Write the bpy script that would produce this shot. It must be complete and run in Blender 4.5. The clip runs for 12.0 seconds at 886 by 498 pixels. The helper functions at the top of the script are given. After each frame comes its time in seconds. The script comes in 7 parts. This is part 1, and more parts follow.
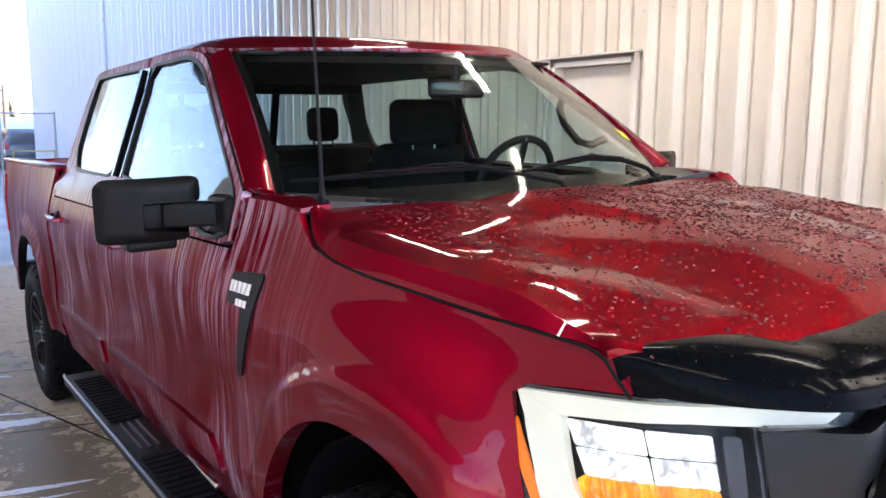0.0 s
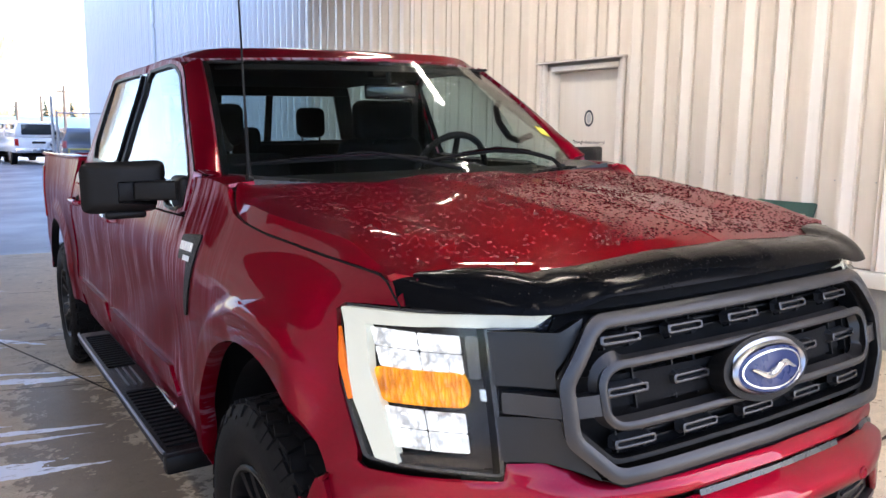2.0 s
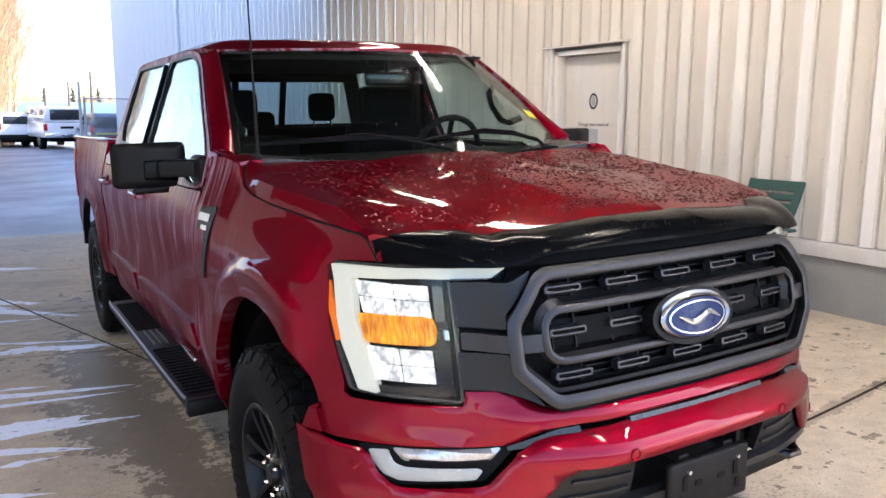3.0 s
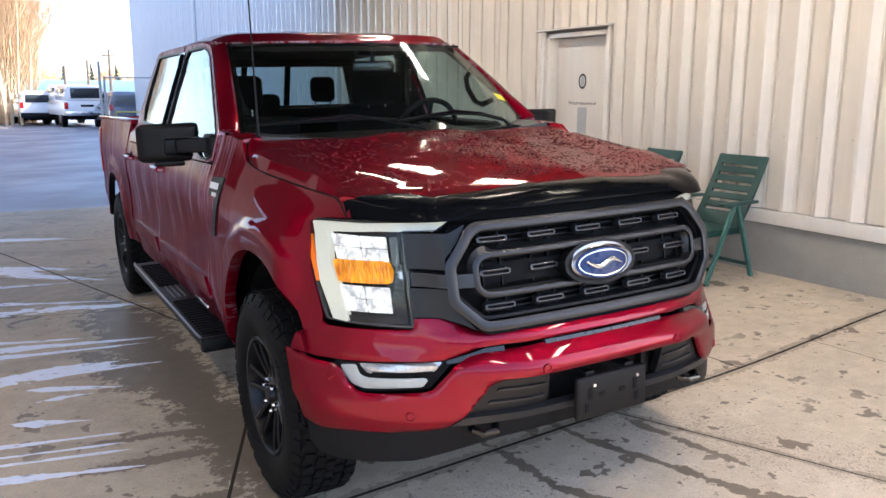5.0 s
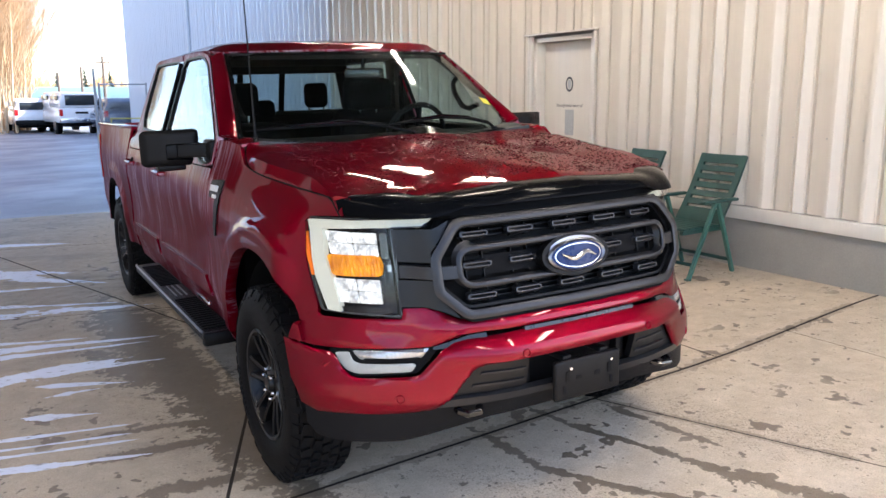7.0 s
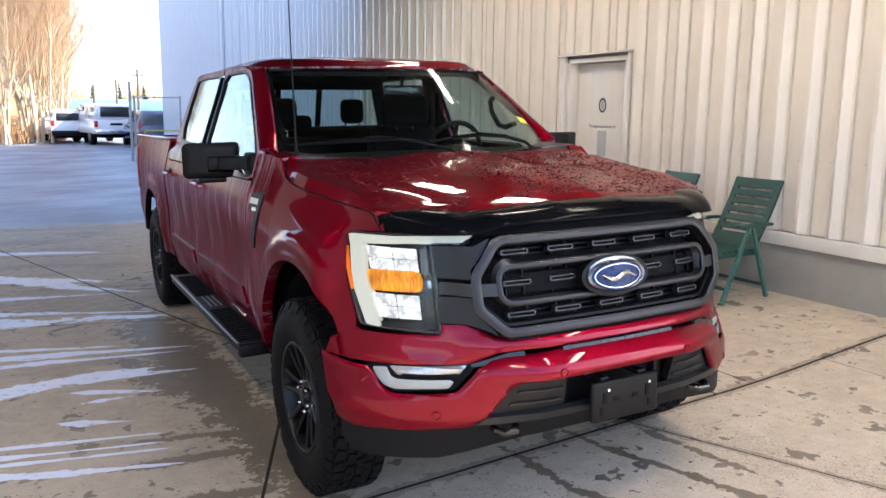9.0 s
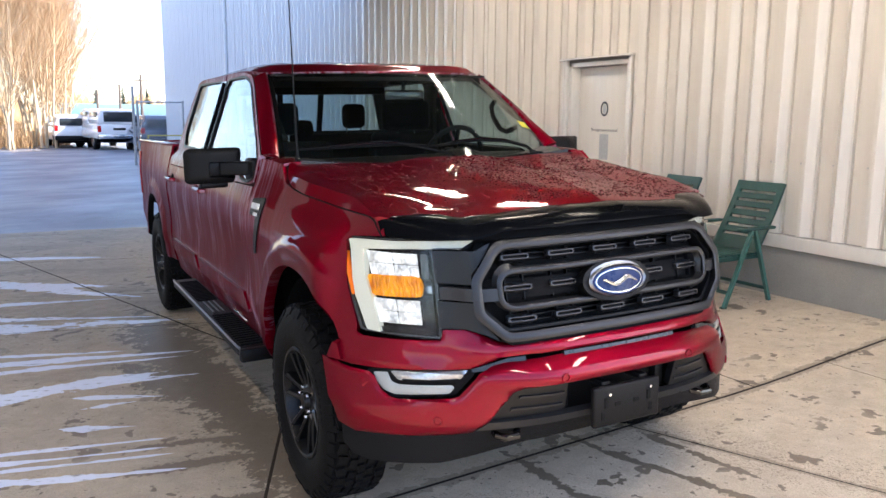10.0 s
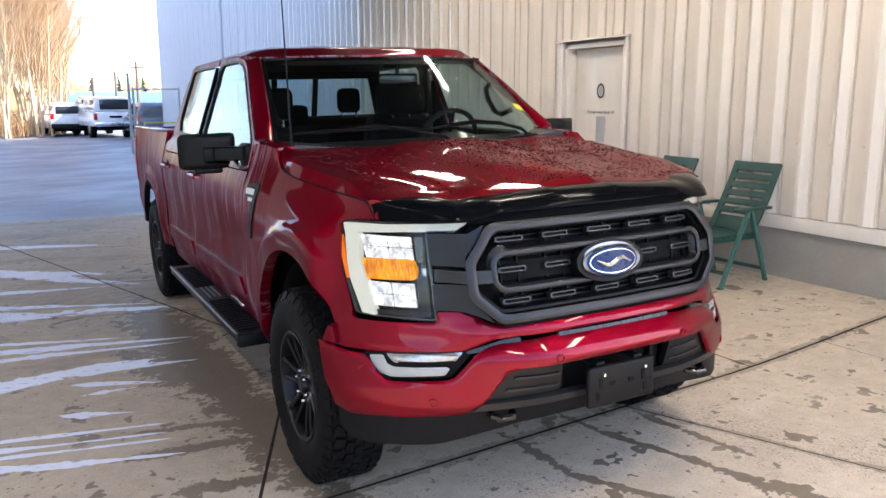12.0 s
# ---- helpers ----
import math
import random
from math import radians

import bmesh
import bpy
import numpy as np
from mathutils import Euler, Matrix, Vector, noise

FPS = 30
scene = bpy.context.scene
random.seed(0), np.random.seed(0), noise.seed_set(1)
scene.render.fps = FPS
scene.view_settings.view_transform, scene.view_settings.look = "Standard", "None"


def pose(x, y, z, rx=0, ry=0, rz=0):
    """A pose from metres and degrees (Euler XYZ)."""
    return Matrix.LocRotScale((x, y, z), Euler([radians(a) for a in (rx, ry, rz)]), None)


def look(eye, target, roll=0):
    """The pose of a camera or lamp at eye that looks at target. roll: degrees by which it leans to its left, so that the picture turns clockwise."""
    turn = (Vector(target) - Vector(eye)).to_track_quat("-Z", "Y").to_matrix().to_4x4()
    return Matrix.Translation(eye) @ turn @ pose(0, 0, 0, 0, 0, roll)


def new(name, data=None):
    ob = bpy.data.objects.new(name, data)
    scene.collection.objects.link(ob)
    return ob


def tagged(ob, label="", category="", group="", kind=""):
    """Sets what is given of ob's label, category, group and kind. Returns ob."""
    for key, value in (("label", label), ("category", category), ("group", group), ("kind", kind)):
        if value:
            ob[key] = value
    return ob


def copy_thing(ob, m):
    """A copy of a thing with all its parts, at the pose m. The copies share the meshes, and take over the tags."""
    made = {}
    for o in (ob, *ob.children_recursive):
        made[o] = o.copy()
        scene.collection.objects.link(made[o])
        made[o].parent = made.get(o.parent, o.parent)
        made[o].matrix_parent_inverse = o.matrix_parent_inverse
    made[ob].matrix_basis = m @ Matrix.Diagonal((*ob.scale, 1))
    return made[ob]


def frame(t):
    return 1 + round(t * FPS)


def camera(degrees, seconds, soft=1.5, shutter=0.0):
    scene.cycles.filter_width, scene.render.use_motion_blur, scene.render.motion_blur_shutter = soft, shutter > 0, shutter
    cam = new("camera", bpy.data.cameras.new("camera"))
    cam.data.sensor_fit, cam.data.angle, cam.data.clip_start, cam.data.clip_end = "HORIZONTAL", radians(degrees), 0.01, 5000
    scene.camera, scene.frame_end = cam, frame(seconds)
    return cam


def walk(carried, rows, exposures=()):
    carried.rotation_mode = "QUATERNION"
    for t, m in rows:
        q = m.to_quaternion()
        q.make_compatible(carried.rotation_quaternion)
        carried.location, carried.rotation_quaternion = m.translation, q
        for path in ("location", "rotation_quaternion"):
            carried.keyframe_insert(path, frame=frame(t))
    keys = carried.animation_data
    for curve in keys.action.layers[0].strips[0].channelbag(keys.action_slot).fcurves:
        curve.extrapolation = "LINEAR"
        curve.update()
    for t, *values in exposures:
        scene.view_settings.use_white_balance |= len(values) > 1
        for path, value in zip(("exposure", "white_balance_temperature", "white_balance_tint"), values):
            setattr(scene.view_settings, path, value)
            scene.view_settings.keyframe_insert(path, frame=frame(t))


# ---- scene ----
# The yard's floor falls gently: truck and floor share this lean, the building stands plumb.
LEAN = Matrix(((0.99972, 0.00014, -0.02352, 0), (0.00014, 0.99993, 0.01191, 0), (0.02352, -0.01191, 0.99965, 0), (0, 0, 0, 1)))
cam = camera(58.5, 12.0)
PATH = [
    (0, (-1.726, -1.335, 1.637), (-0.571, 0.269, 1.33), -1.1),
    (0.5, (-1.771, -1.51, 1.627), (-0.637, 0.11, 1.327), -0.8),
    (1, (-1.819, -1.69, 1.623), (-0.707, -0.054, 1.327), -0.6),
    (1.5, (-1.753, -1.868, 1.598), (-0.666, -0.214, 1.306), -0.6),
    (2, (-1.647, -2.057, 1.608), (-0.593, -0.385, 1.308), -0.8),
    (2.5, (-1.681, -2.228, 1.606), (-0.651, -0.542, 1.293), -0.8),
    (3, (-1.714, -2.423, 1.607), (-0.713, -0.725, 1.267), -1.1),
    (3.2, (-1.699, -2.485, 1.605), (-0.702, -0.786, 1.257), -1.1),
    (5, (-1.83, -3.031, 1.641), (-0.872, -1.32, 1.245), -1.3),
    (5.5, (-1.803, -3.151, 1.642), (-0.848, -1.44, 1.24), -1.5),
    (6, (-1.837, -3.205, 1.642), (-0.883, -1.494, 1.237), -1.7),
    (6.5, (-1.889, -3.23, 1.651), (-0.931, -1.521, 1.252), -2.0),
    (7, (-1.904, -3.235, 1.652), (-0.936, -1.529, 1.263), -1.9),
    (9, (-1.96, -3.213, 1.651), (-1.04, -1.471, 1.308), -0.8),
    (9.5, (-1.952, -3.214, 1.656), (-1.042, -1.465, 1.322), -0.9),
    (10, (-1.951, -3.216, 1.656), (-1.037, -1.469, 1.322), -1.0),
    (10.5, (-1.942, -3.223, 1.653), (-1.023, -1.48, 1.314), -1.2),
    (11, (-1.942, -3.228, 1.649), (-1.02, -1.488, 1.297), -1.3),
    (11.5, (-1.939, -3.233, 1.649), (-1.022, -1.493, 1.285), -1.5),
    (12, (-1.938, -3.23, 1.649), (-1.026, -1.49, 1.277), -1.6),
]
walk(cam, [(t, LEAN @ look(eye, target, roll)) for t, eye, target, roll in PATH], [(0.0, 2.64, 6150, 20), (1.5, 2.51, 6150, 20), (3.0, 2.34, 6200, 18), (5.0, 2.24, 6250, 17), (9.0, 2.20, 6250, 17), (12.0, 2.22, 6250, 17)])

# ---- light ----
world = bpy.data.worlds.new("sky")
scene.world = world
world.use_nodes = True
wn = world.node_tree
sky = wn.nodes.new("ShaderNodeTexSky")
sky.sky_type, sky.sun_disc = "NISHITA", False
SUN_EL, SUN_AZ = radians(36), radians(118)          # azimuth from +y towards +x
sky.sun_elevation, sky.sun_rotation = SUN_EL, SUN_AZ
sky.air_density, sky.dust_density, sky.ozone_density = 1.0, 0.9, 1.2
wn.links.new(sky.outputs[0], wn.nodes["Background"].inputs[0])
wn.nodes["Background"].inputs[1].default_value = 0.15
sun = new("sun", bpy.data.lights.new("sun", "SUN"))
sun.data.energy, sun.data.angle, sun.data.color = 3.2, radians(0.6), (1.0, 0.90, 0.76)
sun.matrix_world = look((0, 0, 0), (-math.sin(SUN_AZ) * math.cos(SUN_EL), -math.cos(SUN_AZ) * math.cos(SUN_EL), -math.sin(SUN_EL)))


# ---- materials ----
def nodes_of(name):
    m = bpy.data.materials.new(name)
    m.use_nodes = True
    t = m.node_tree
    return m, t, t.nodes["Principled BSDF"]


def coords(t, scale=(1, 1, 1), turn=0.0):
    c = t.nodes.new("ShaderNodeTexCoord")
    mp = t.nodes.new("ShaderNodeMapping")
    mp.inputs["Scale"].default_value = scale
    if turn:
        r = t.nodes.new("ShaderNodeVectorRotate")
        r.rotation_type = "Z_AXIS"
        r.inputs["Angle"].default_value = -turn
        t.links.new(c.outputs["Object"], r.inputs["Vector"]), t.links.new(r.outputs[0], mp.inputs["Vector"])
    else:
        t.links.new(c.outputs["Object"], mp.inputs["Vector"])
    return mp.outputs["Vector"]


def noise_of(t, scale, detail=4.0, rough=0.55, stretch=(1, 1, 1), turn=0.0):
    n = t.nodes.new("ShaderNodeTexNoise")
    n.inputs["Scale"].default_value, n.inputs["Detail"].default_value, n.inputs["Roughness"].default_value = scale, detail, rough
    t.links.new(coords(t, stretch, turn), n.inputs["Vector"])
    return n.outputs["Fac"]


def ramp(t, fac, lo, hi, a=(0, 0, 0, 1), b=(1, 1, 1, 1)):
    r = t.nodes.new("ShaderNodeValToRGB")
    r.color_ramp.elements[0].position, r.color_ramp.elements[1].position = lo, hi
    r.color_ramp.elements[0].color, r.color_ramp.elements[1].color = a, b
    t.links.new(fac, r.inputs[0])
    return r.outputs[0]


def mix(t, fac, a, b, mode="MIX"):
    n = t.nodes.new("ShaderNodeMix")
    n.data_type, n.blend_type = "RGBA", mode
    for sock, v in ((n.inputs[0], fac), (n.inputs[6], a), (n.inputs[7], b)):
        if isinstance(v, (int, float)):
            sock.default_value = v
        elif isinstance(v, tuple):
            sock.default_value = v if len(v) == 4 else (*v, 1)
        else:
            t.links.new(v, sock)
    return n.outputs[2]


def calc(t, op, a, b=0.0):
    n = t.nodes.new("ShaderNodeMath")
    n.operation = op
    for sock, v in ((n.inputs[0], a), (n.inputs[1], b)):
        if isinstance(v, (int, float)):
            sock.default_value = v
        else:
            t.links.new(v, sock)
    return n.outputs[0]


def bump(t, p, height, strength, dist=0.01):
    n = t.nodes.new("ShaderNodeBump")
    n.inputs["Strength"].default_value, n.inputs["Distance"].default_value = strength, dist
    t.links.new(height, n.inputs["Height"])
    t.links.new(n.outputs[0], p.inputs["Normal"])
    return n


def simple(name, col, rough=0.5, metal=0.0, var=0.15, scale=9.0, bumps=0.0, bscale=90.0, coat=0.0, rvar=0.12, spec=0.5, emit=None, power=0.0):
    """A surface with colour and gloss varied at two scales and a fine relief."""
    m, t, p = nodes_of(name)
    big, fine = noise_of(t, scale), noise_of(t, bscale, 3.0)
    both = calc(t, "MULTIPLY_ADD", fine, 0.4)
    t.links.new(calc(t, "MULTIPLY", big, 0.6), both.node.inputs[2])
    dark = tuple(c * (1 - var) for c in col)
    light = tuple(min(1, c * (1 + var)) for c in col)
    t.links.new(mix(t, ramp(t, both, 0.3, 0.7), dark, light), p.inputs["Base Color"])
    t.links.new(calc(t, "ADD", rough - rvar / 2, calc(t, "MULTIPLY", big, rvar)), p.inputs["Roughness"])
    p.inputs["Metallic"].default_value, p.inputs["Coat Weight"].default_value = metal, coat
    p.inputs["Specular IOR Level"].default_value, p.inputs["Coat Roughness"].default_value = spec, 0.04
    if bumps:
        bump(t, p, fine, bumps, 0.004)
    if emit:
        p.inputs["Emission Color"].default_value, p.inputs["Emission Strength"].default_value = (*emit, 1), power
    return m


def drops_on(t, scale, lo, hi):
    """Heights of scattered round water beads."""
    v = t.nodes.new("ShaderNodeTexVoronoi")
    v.inputs["Scale"].default_value, v.inputs["Randomness"].default_value = scale, 1.0
    t.links.new(coords(t), v.inputs["Vector"])
    dome = ramp(t, v.outputs["Distance"], 0.0, 0.34, (1, 1, 1, 1), (0, 0, 0, 1))
    keep = ramp(t, v.outputs["Color"], lo, hi)
    return calc(t, "MULTIPLY", dome, keep)


def up_mask(t, lo, hi):
    g = t.nodes.new("ShaderNodeNewGeometry")
    s = t.nodes.new("ShaderNodeSeparateXYZ")
    t.links.new(g.outputs["Normal"], s.inputs[0])
    return ramp(t, s.outputs[2], lo, hi)


def paint():
    """Deep red metallic paint under clear coat, beaded with water on top, streaked with runs on the sides."""
    m, t, p = nodes_of("red_paint")
    flake = noise_of(t, 900, 1.0)
    big = noise_of(t, 3.0)
    base = mix(t, ramp(t, flake, 0.35, 0.7), (0.150, 0.0012, 0.011), (0.300, 0.0028, 0.021))
    c = t.nodes.new("ShaderNodeTexCoord")
    s = t.nodes.new("ShaderNodeSeparateXYZ")
    t.links.new(c.outputs["Object"], s.inputs[0])
    door = ramp(t, s.outputs[1], 0.20, 0.75)
    side = calc(t, "SUBTRACT", 1.0, up_mask(t, 0.30, 0.6))
    # dried suds running down the cab side, in clusters of fine lines
    streak = calc(t, "MAXIMUM", ramp(t, noise_of(t, 30, 4.0, 0.6, (0.1, 1.7, 0.05)), 0.52, 0.57), calc(t, "MULTIPLY", ramp(t, noise_of(t, 75, 3.0, 0.6, (0.1, 1.5, 0.05)), 0.53, 0.58), 0.8))
    film = calc(t, "MULTIPLY", streak, ramp(t, noise_of(t, 2.4, 3.0, 0.5, (1.0, 1.6, 0.7)), 0.36, 0.58))
    film = calc(t, "MULTIPLY", calc(t, "MULTIPLY", film, side), door)
    base = mix(t, calc(t, "MULTIPLY", film, 0.66), base, (0.50, 0.43, 0.55))
    t.links.new(base, p.inputs["Base Color"])
    p.inputs["Specular IOR Level"].default_value = 0.0
    t.links.new(calc(t, "MULTIPLY", calc(t, "SUBTRACT", 1.0, calc(t, "MULTIPLY", film, 0.8)), 0.86), p.inputs["Metallic"])
    p.inputs["Specular Tint"].default_value = (0.24, 0.018, 0.040, 1)
    t.links.new(calc(t, "ADD", 0.40, calc(t, "MULTIPLY", big, 0.10)), p.inputs["Roughness"])
    p.inputs["Coat IOR"].default_value = 1.42
    dull = calc(t, "MULTIPLY", side, door)
    t.links.new(calc(t, "SUBTRACT", 0.70, calc(t, "MULTIPLY", dull, 0.42)), p.inputs["Coat Weight"])
    flat = calc(t, "MULTIPLY", up_mask(t, 0.93, 0.985), ramp(t, noise_of(t, 3.5, 4.0), 0.34, 0.58))
    t.links.new(calc(t, "ADD", calc(t, "MULTIPLY", flat, 0.04), calc(t, "ADD", calc(t, "ADD", 0.015, calc(t, "MULTIPLY", dull, 0.14)), calc(t, "MULTIPLY", film, 0.25))), p.inputs["Coat Roughness"])
    beads = drops_on(t, 150, 0.55, 0.62)
    patch = ramp(t, noise_of(t, 5.0), 0.20, 0.42)
    wet = calc(t, "MULTIPLY", calc(t, "MULTIPLY", beads, patch), up_mask(t, 0.86, 0.95))
    few = calc(t, "MULTIPLY", drops_on(t, 120, 0.76, 0.80), 0.10)
    b = t.nodes.new("ShaderNodeBump")
    b.inputs["Strength"].default_value, b.inputs["Distance"].default_value = 1.0, 0.006
    t.links.new(calc(t, "ADD", wet, few), b.inputs["Height"])
    t.links.new(b.outputs[0], p.inputs["Coat Normal"])
    return m


def glass(name, tint, ior=1.5, wet=0.0):
    """Window glass: clear tinted body, mirror gloss by angle, some beads of water."""
    m, t, p = nodes_of(name)
    t.nodes.remove(p)
    out = t.nodes["Material Output"]
    clear, gloss, fr, ms = t.nodes.new("ShaderNodeBsdfTransparent"), t.nodes.new("ShaderNodeBsdfGlossy"), t.nodes.new("ShaderNodeLayerWeight"), t.nodes.new("ShaderNodeMixShader")
    clear.inputs[0].default_value = (*tint, 1)
    gloss.inputs["Roughness"].default_value = 0.012
    f0 = ((ior - 1) / (ior + 1)) ** 2
    face = calc(t, "POWER", fr.outputs["Facing"], 5.0)
    fac = calc(t, "ADD", f0, calc(t, "MULTIPLY", face, 1 - f0))
    fr.inputs["Blend"].default_value = 0.5
    t.links.new(fac, ms.inputs[0]), t.links.new(clear.outputs[0], ms.inputs[1]), t.links.new(gloss.outputs[0], ms.inputs[2])
    if wet:
        b = t.nodes.new("ShaderNodeBump")
        b.inputs["Strength"].default_value, b.inputs["Distance"].default_value = wet, 0.002
        t.links.new(drops_on(t, 130, 0.55, 0.6), b.inputs["Height"])
        t.links.new(b.outputs[0], gloss.inputs["Normal"])
    t.links.new(ms.outputs[0], out.inputs[0])
    return m


RED = paint()
BLACK = simple("black_plastic", (0.005, 0.0052, 0.0058), 0.42, 0, 0.25, 12, 0.25, 500, spec=0.16)
GLOSSY = simple("gloss_black_trim", (0.006, 0.006, 0.007), 0.12, 0, 0.2, 9, rvar=0.06)
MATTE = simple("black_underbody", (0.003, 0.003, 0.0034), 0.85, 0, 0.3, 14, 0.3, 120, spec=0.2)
SATIN = simple("satin_grey_frame", (0.024, 0.024, 0.026), 0.32, 0.4, 0.12, 16, 0.08, 700, spec=0.4)
WING = simple("charcoal_grille_panel", (0.009, 0.0092, 0.0100), 0.30, 0.1, 0.15, 16, 0.12, 700, spec=0.3)
CHROME = simple("chrome", (0.75, 0.76, 0.78), 0.08, 1.0, 0.05, 20, rvar=0.06)
ALLOY = simple("brushed_alloy", (0.27, 0.28, 0.30), 0.30, 1.0, 0.15, 30, 0.1, 400)
RUBBER = simple("tyre_rubber", (0.0045, 0.0045, 0.005), 0.66, 0, 0.35, 18, 0.35, 160, spec=0.12)
RIM = simple("dark_wheel", (0.008, 0.008, 0.009), 0.36, 0.25, 0.2, 12, spec=0.3)
CABIN = simple("dark_cabin_trim", (0.004, 0.004, 0.005), 0.7, 0, 0.3, 14, 0.3, 300, spec=0.3)
CLOTH = simple("black_seat_cloth", (0.004, 0.004, 0.0048), 0.9, 0, 0.3, 30, 0.5, 600, spec=0.2)
GLASS = glass("windscreen_glass", (0.86, 0.92, 0.90), 1.34, 0.25)
SIDEGLASS = glass("side_glass", (0.70, 0.78, 0.80), 1.45, 0.6)
LENS = glass("lamp_lens", (0.95, 0.96, 0.96), 1.22)
DRL = simple("daylight_strip", (0.46, 0.475, 0.41), 0.30, 0, 0.08, 12, emit=(1.0, 1.0, 0.80), power=0.065)


def lit_facets(name, col, glow, power, stretch):
    """Lit lamp optics: facets that glow unevenly under a glossy face."""
    m, t, p = nodes_of(name)
    cell = t.nodes.new("ShaderNodeTexVoronoi")
    cell.inputs["Scale"].default_value = 70
    t.links.new(coords(t, stretch), cell.inputs["Vector"])
    soft = noise_of(t, 26, 3.0)
    amount = calc(t, "ADD", calc(t, "MULTIPLY", ramp(t, cell.outputs["Distance"], 0.05, 0.6, (1, 1, 1, 1), (0.15, 0.15, 0.15, 1)), 0.75), calc(t, "MULTIPLY", ramp(t, soft, 0.35, 0.65), 0.6))
    p.inputs["Base Color"].default_value = (*col, 1)
    p.inputs["Roughness"].default_value, p.inputs["Emission Color"].default_value = 0.12, (*glow, 1)
    t.links.new(calc(t, "MULTIPLY", amount, power), p.inputs["Emission Strength"])
    bump(t, p, cell.outputs["Distance"], 0.8, 0.006)
    return m


LED = lit_facets("headlamp_cell", (0.34, 0.35, 0.35), (0.97, 1.0, 0.93), 0.30, (1.4, 1.0, 0.9))
AMBER = lit_facets("amber_lamp", (0.45, 0.10, 0.002), (1.0, 0.44, 0.01), 0.24, (2.2, 1.0, 0.35))
# A reflector, no lamp: its faint orange glow is added.
REFLEX = simple("amber_reflector", (0.85, 0.17, 0.01), 0.2, 0, 0.15, 60, 0.3, 300, emit=(1.0, 0.2, 0.0), power=0.03)
TAIL = simple("red_tail_lens", (0.45, 0.01, 0.01), 0.12, 0, 0.15, 40)
LAMPRIM = simple("clear_lamp_rim", (0.055, 0.058, 0.062), 0.12, 0.3, 0.4, 40)
BOWL = simple("lamp_bowl", (0.010, 0.010, 0.012), 0.18, 0.6, 0.2, 40)
BLUE = simple("blue_enamel", (0.005, 0.018, 0.085), 0.28, 0, 0.08, 30, spec=0.2)
SLOT = simple("dark_slot_bar", (0.022, 0.022, 0.024), 0.30, 0.2, 0.1, 16)
COWL = simple("cowl_plastic", (0.020, 0.020, 0.022), 0.42, 0, 0.25, 14, 0.3, 300, spec=0.4)
SILVER = simple("silver_mark", (0.46, 0.48, 0.50), 0.22, 0.8, 0.05, 60)
BRIGHT = simple("white_mark", (0.75, 0.75, 0.75), 0.5, 0, 0.1, 60)
SMOKE = simple("smoked_deflector", (0.0028, 0.0032, 0.004), 0.13, 0, 0.2, 6, rvar=0.05, spec=0.2)
DAM = simple("air_dam_plastic", (0.0055, 0.006, 0.0072), 0.5, 0, 0.2, 14, 0.25, 400, spec=0.12)
BAR = simple("grey_lower_bar", (0.020, 0.0205, 0.022), 0.3, 0.3, 0.1, 20, spec=0.3)
SLATE = simple("slate_trim", (0.020, 0.021, 0.023), 0.28, 0.3, 0.1, 20)
POD = simple("grey_bumper_plastic", (0.006, 0.0064, 0.0072), 0.34, 0.0, 0.15, 20, 0.2, 400, spec=0.25)
# Not lit itself: a faint glow is added to the pale border.
FOGWHITE = simple("fog_white", (0.30, 0.315, 0.30), 0.25, 0, 0.08, 20, emit=(0.95, 1.0, 1.0), power=0.01)
FOGGREY = simple("fog_reflector", (0.45, 0.47, 0.49), 0.2, 0.7, 0.3, 40, 0.3, 120)
YELLOW = simple("yellow_sticker", (0.75, 0.65, 0.05), 0.5, 0, 0.08, 50)


def smoke_drops():
    t = SMOKE.node_tree
    p = t.nodes["Principled BSDF"]
    p.inputs["IOR"].default_value = 1.16
    b = t.nodes.new("ShaderNodeBump")
    b.inputs["Strength"].default_value, b.inputs["Distance"].default_value = 0.6, 0.0025
    t.links.new(drops_on(t, 120, 0.58, 0.63), b.inputs["Height"])
    t.links.new(b.outputs[0], p.inputs["Coat Normal"]), t.links.new(b.outputs[0], p.inputs["Normal"])


smoke_drops()


# Opaque: the dark look of drops over paint is put in the colour.
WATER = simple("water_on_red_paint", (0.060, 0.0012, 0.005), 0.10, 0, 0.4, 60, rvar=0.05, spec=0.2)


def siding_paint(name, col):
    m, t, p = nodes_of(name)
    runs = noise_of(t, 5.0, 5.0, 0.6, (3.0, 3.0, 0.25))
    fine = noise_of(t, 60, 3.0)
    base = mix(t, ramp(t, runs, 0.35, 0.75), tuple(c * 0.94 for c in col), col)
    low = ramp(t, noise_of(t, 7, 6.0, 0.7), 0.62, 0.80)
    base = mix(t, calc(t, "MULTIPLY", low, 0.25), base, (0.40, 0.33, 0.24))
    t.links.new(base, p.inputs["Base Color"])
    t.links.new(calc(t, "ADD", 0.13, calc(t, "MULTIPLY", runs, 0.14)), p.inputs["Roughness"])
    bump(t, p, fine, 0.05, 0.002)
    return m


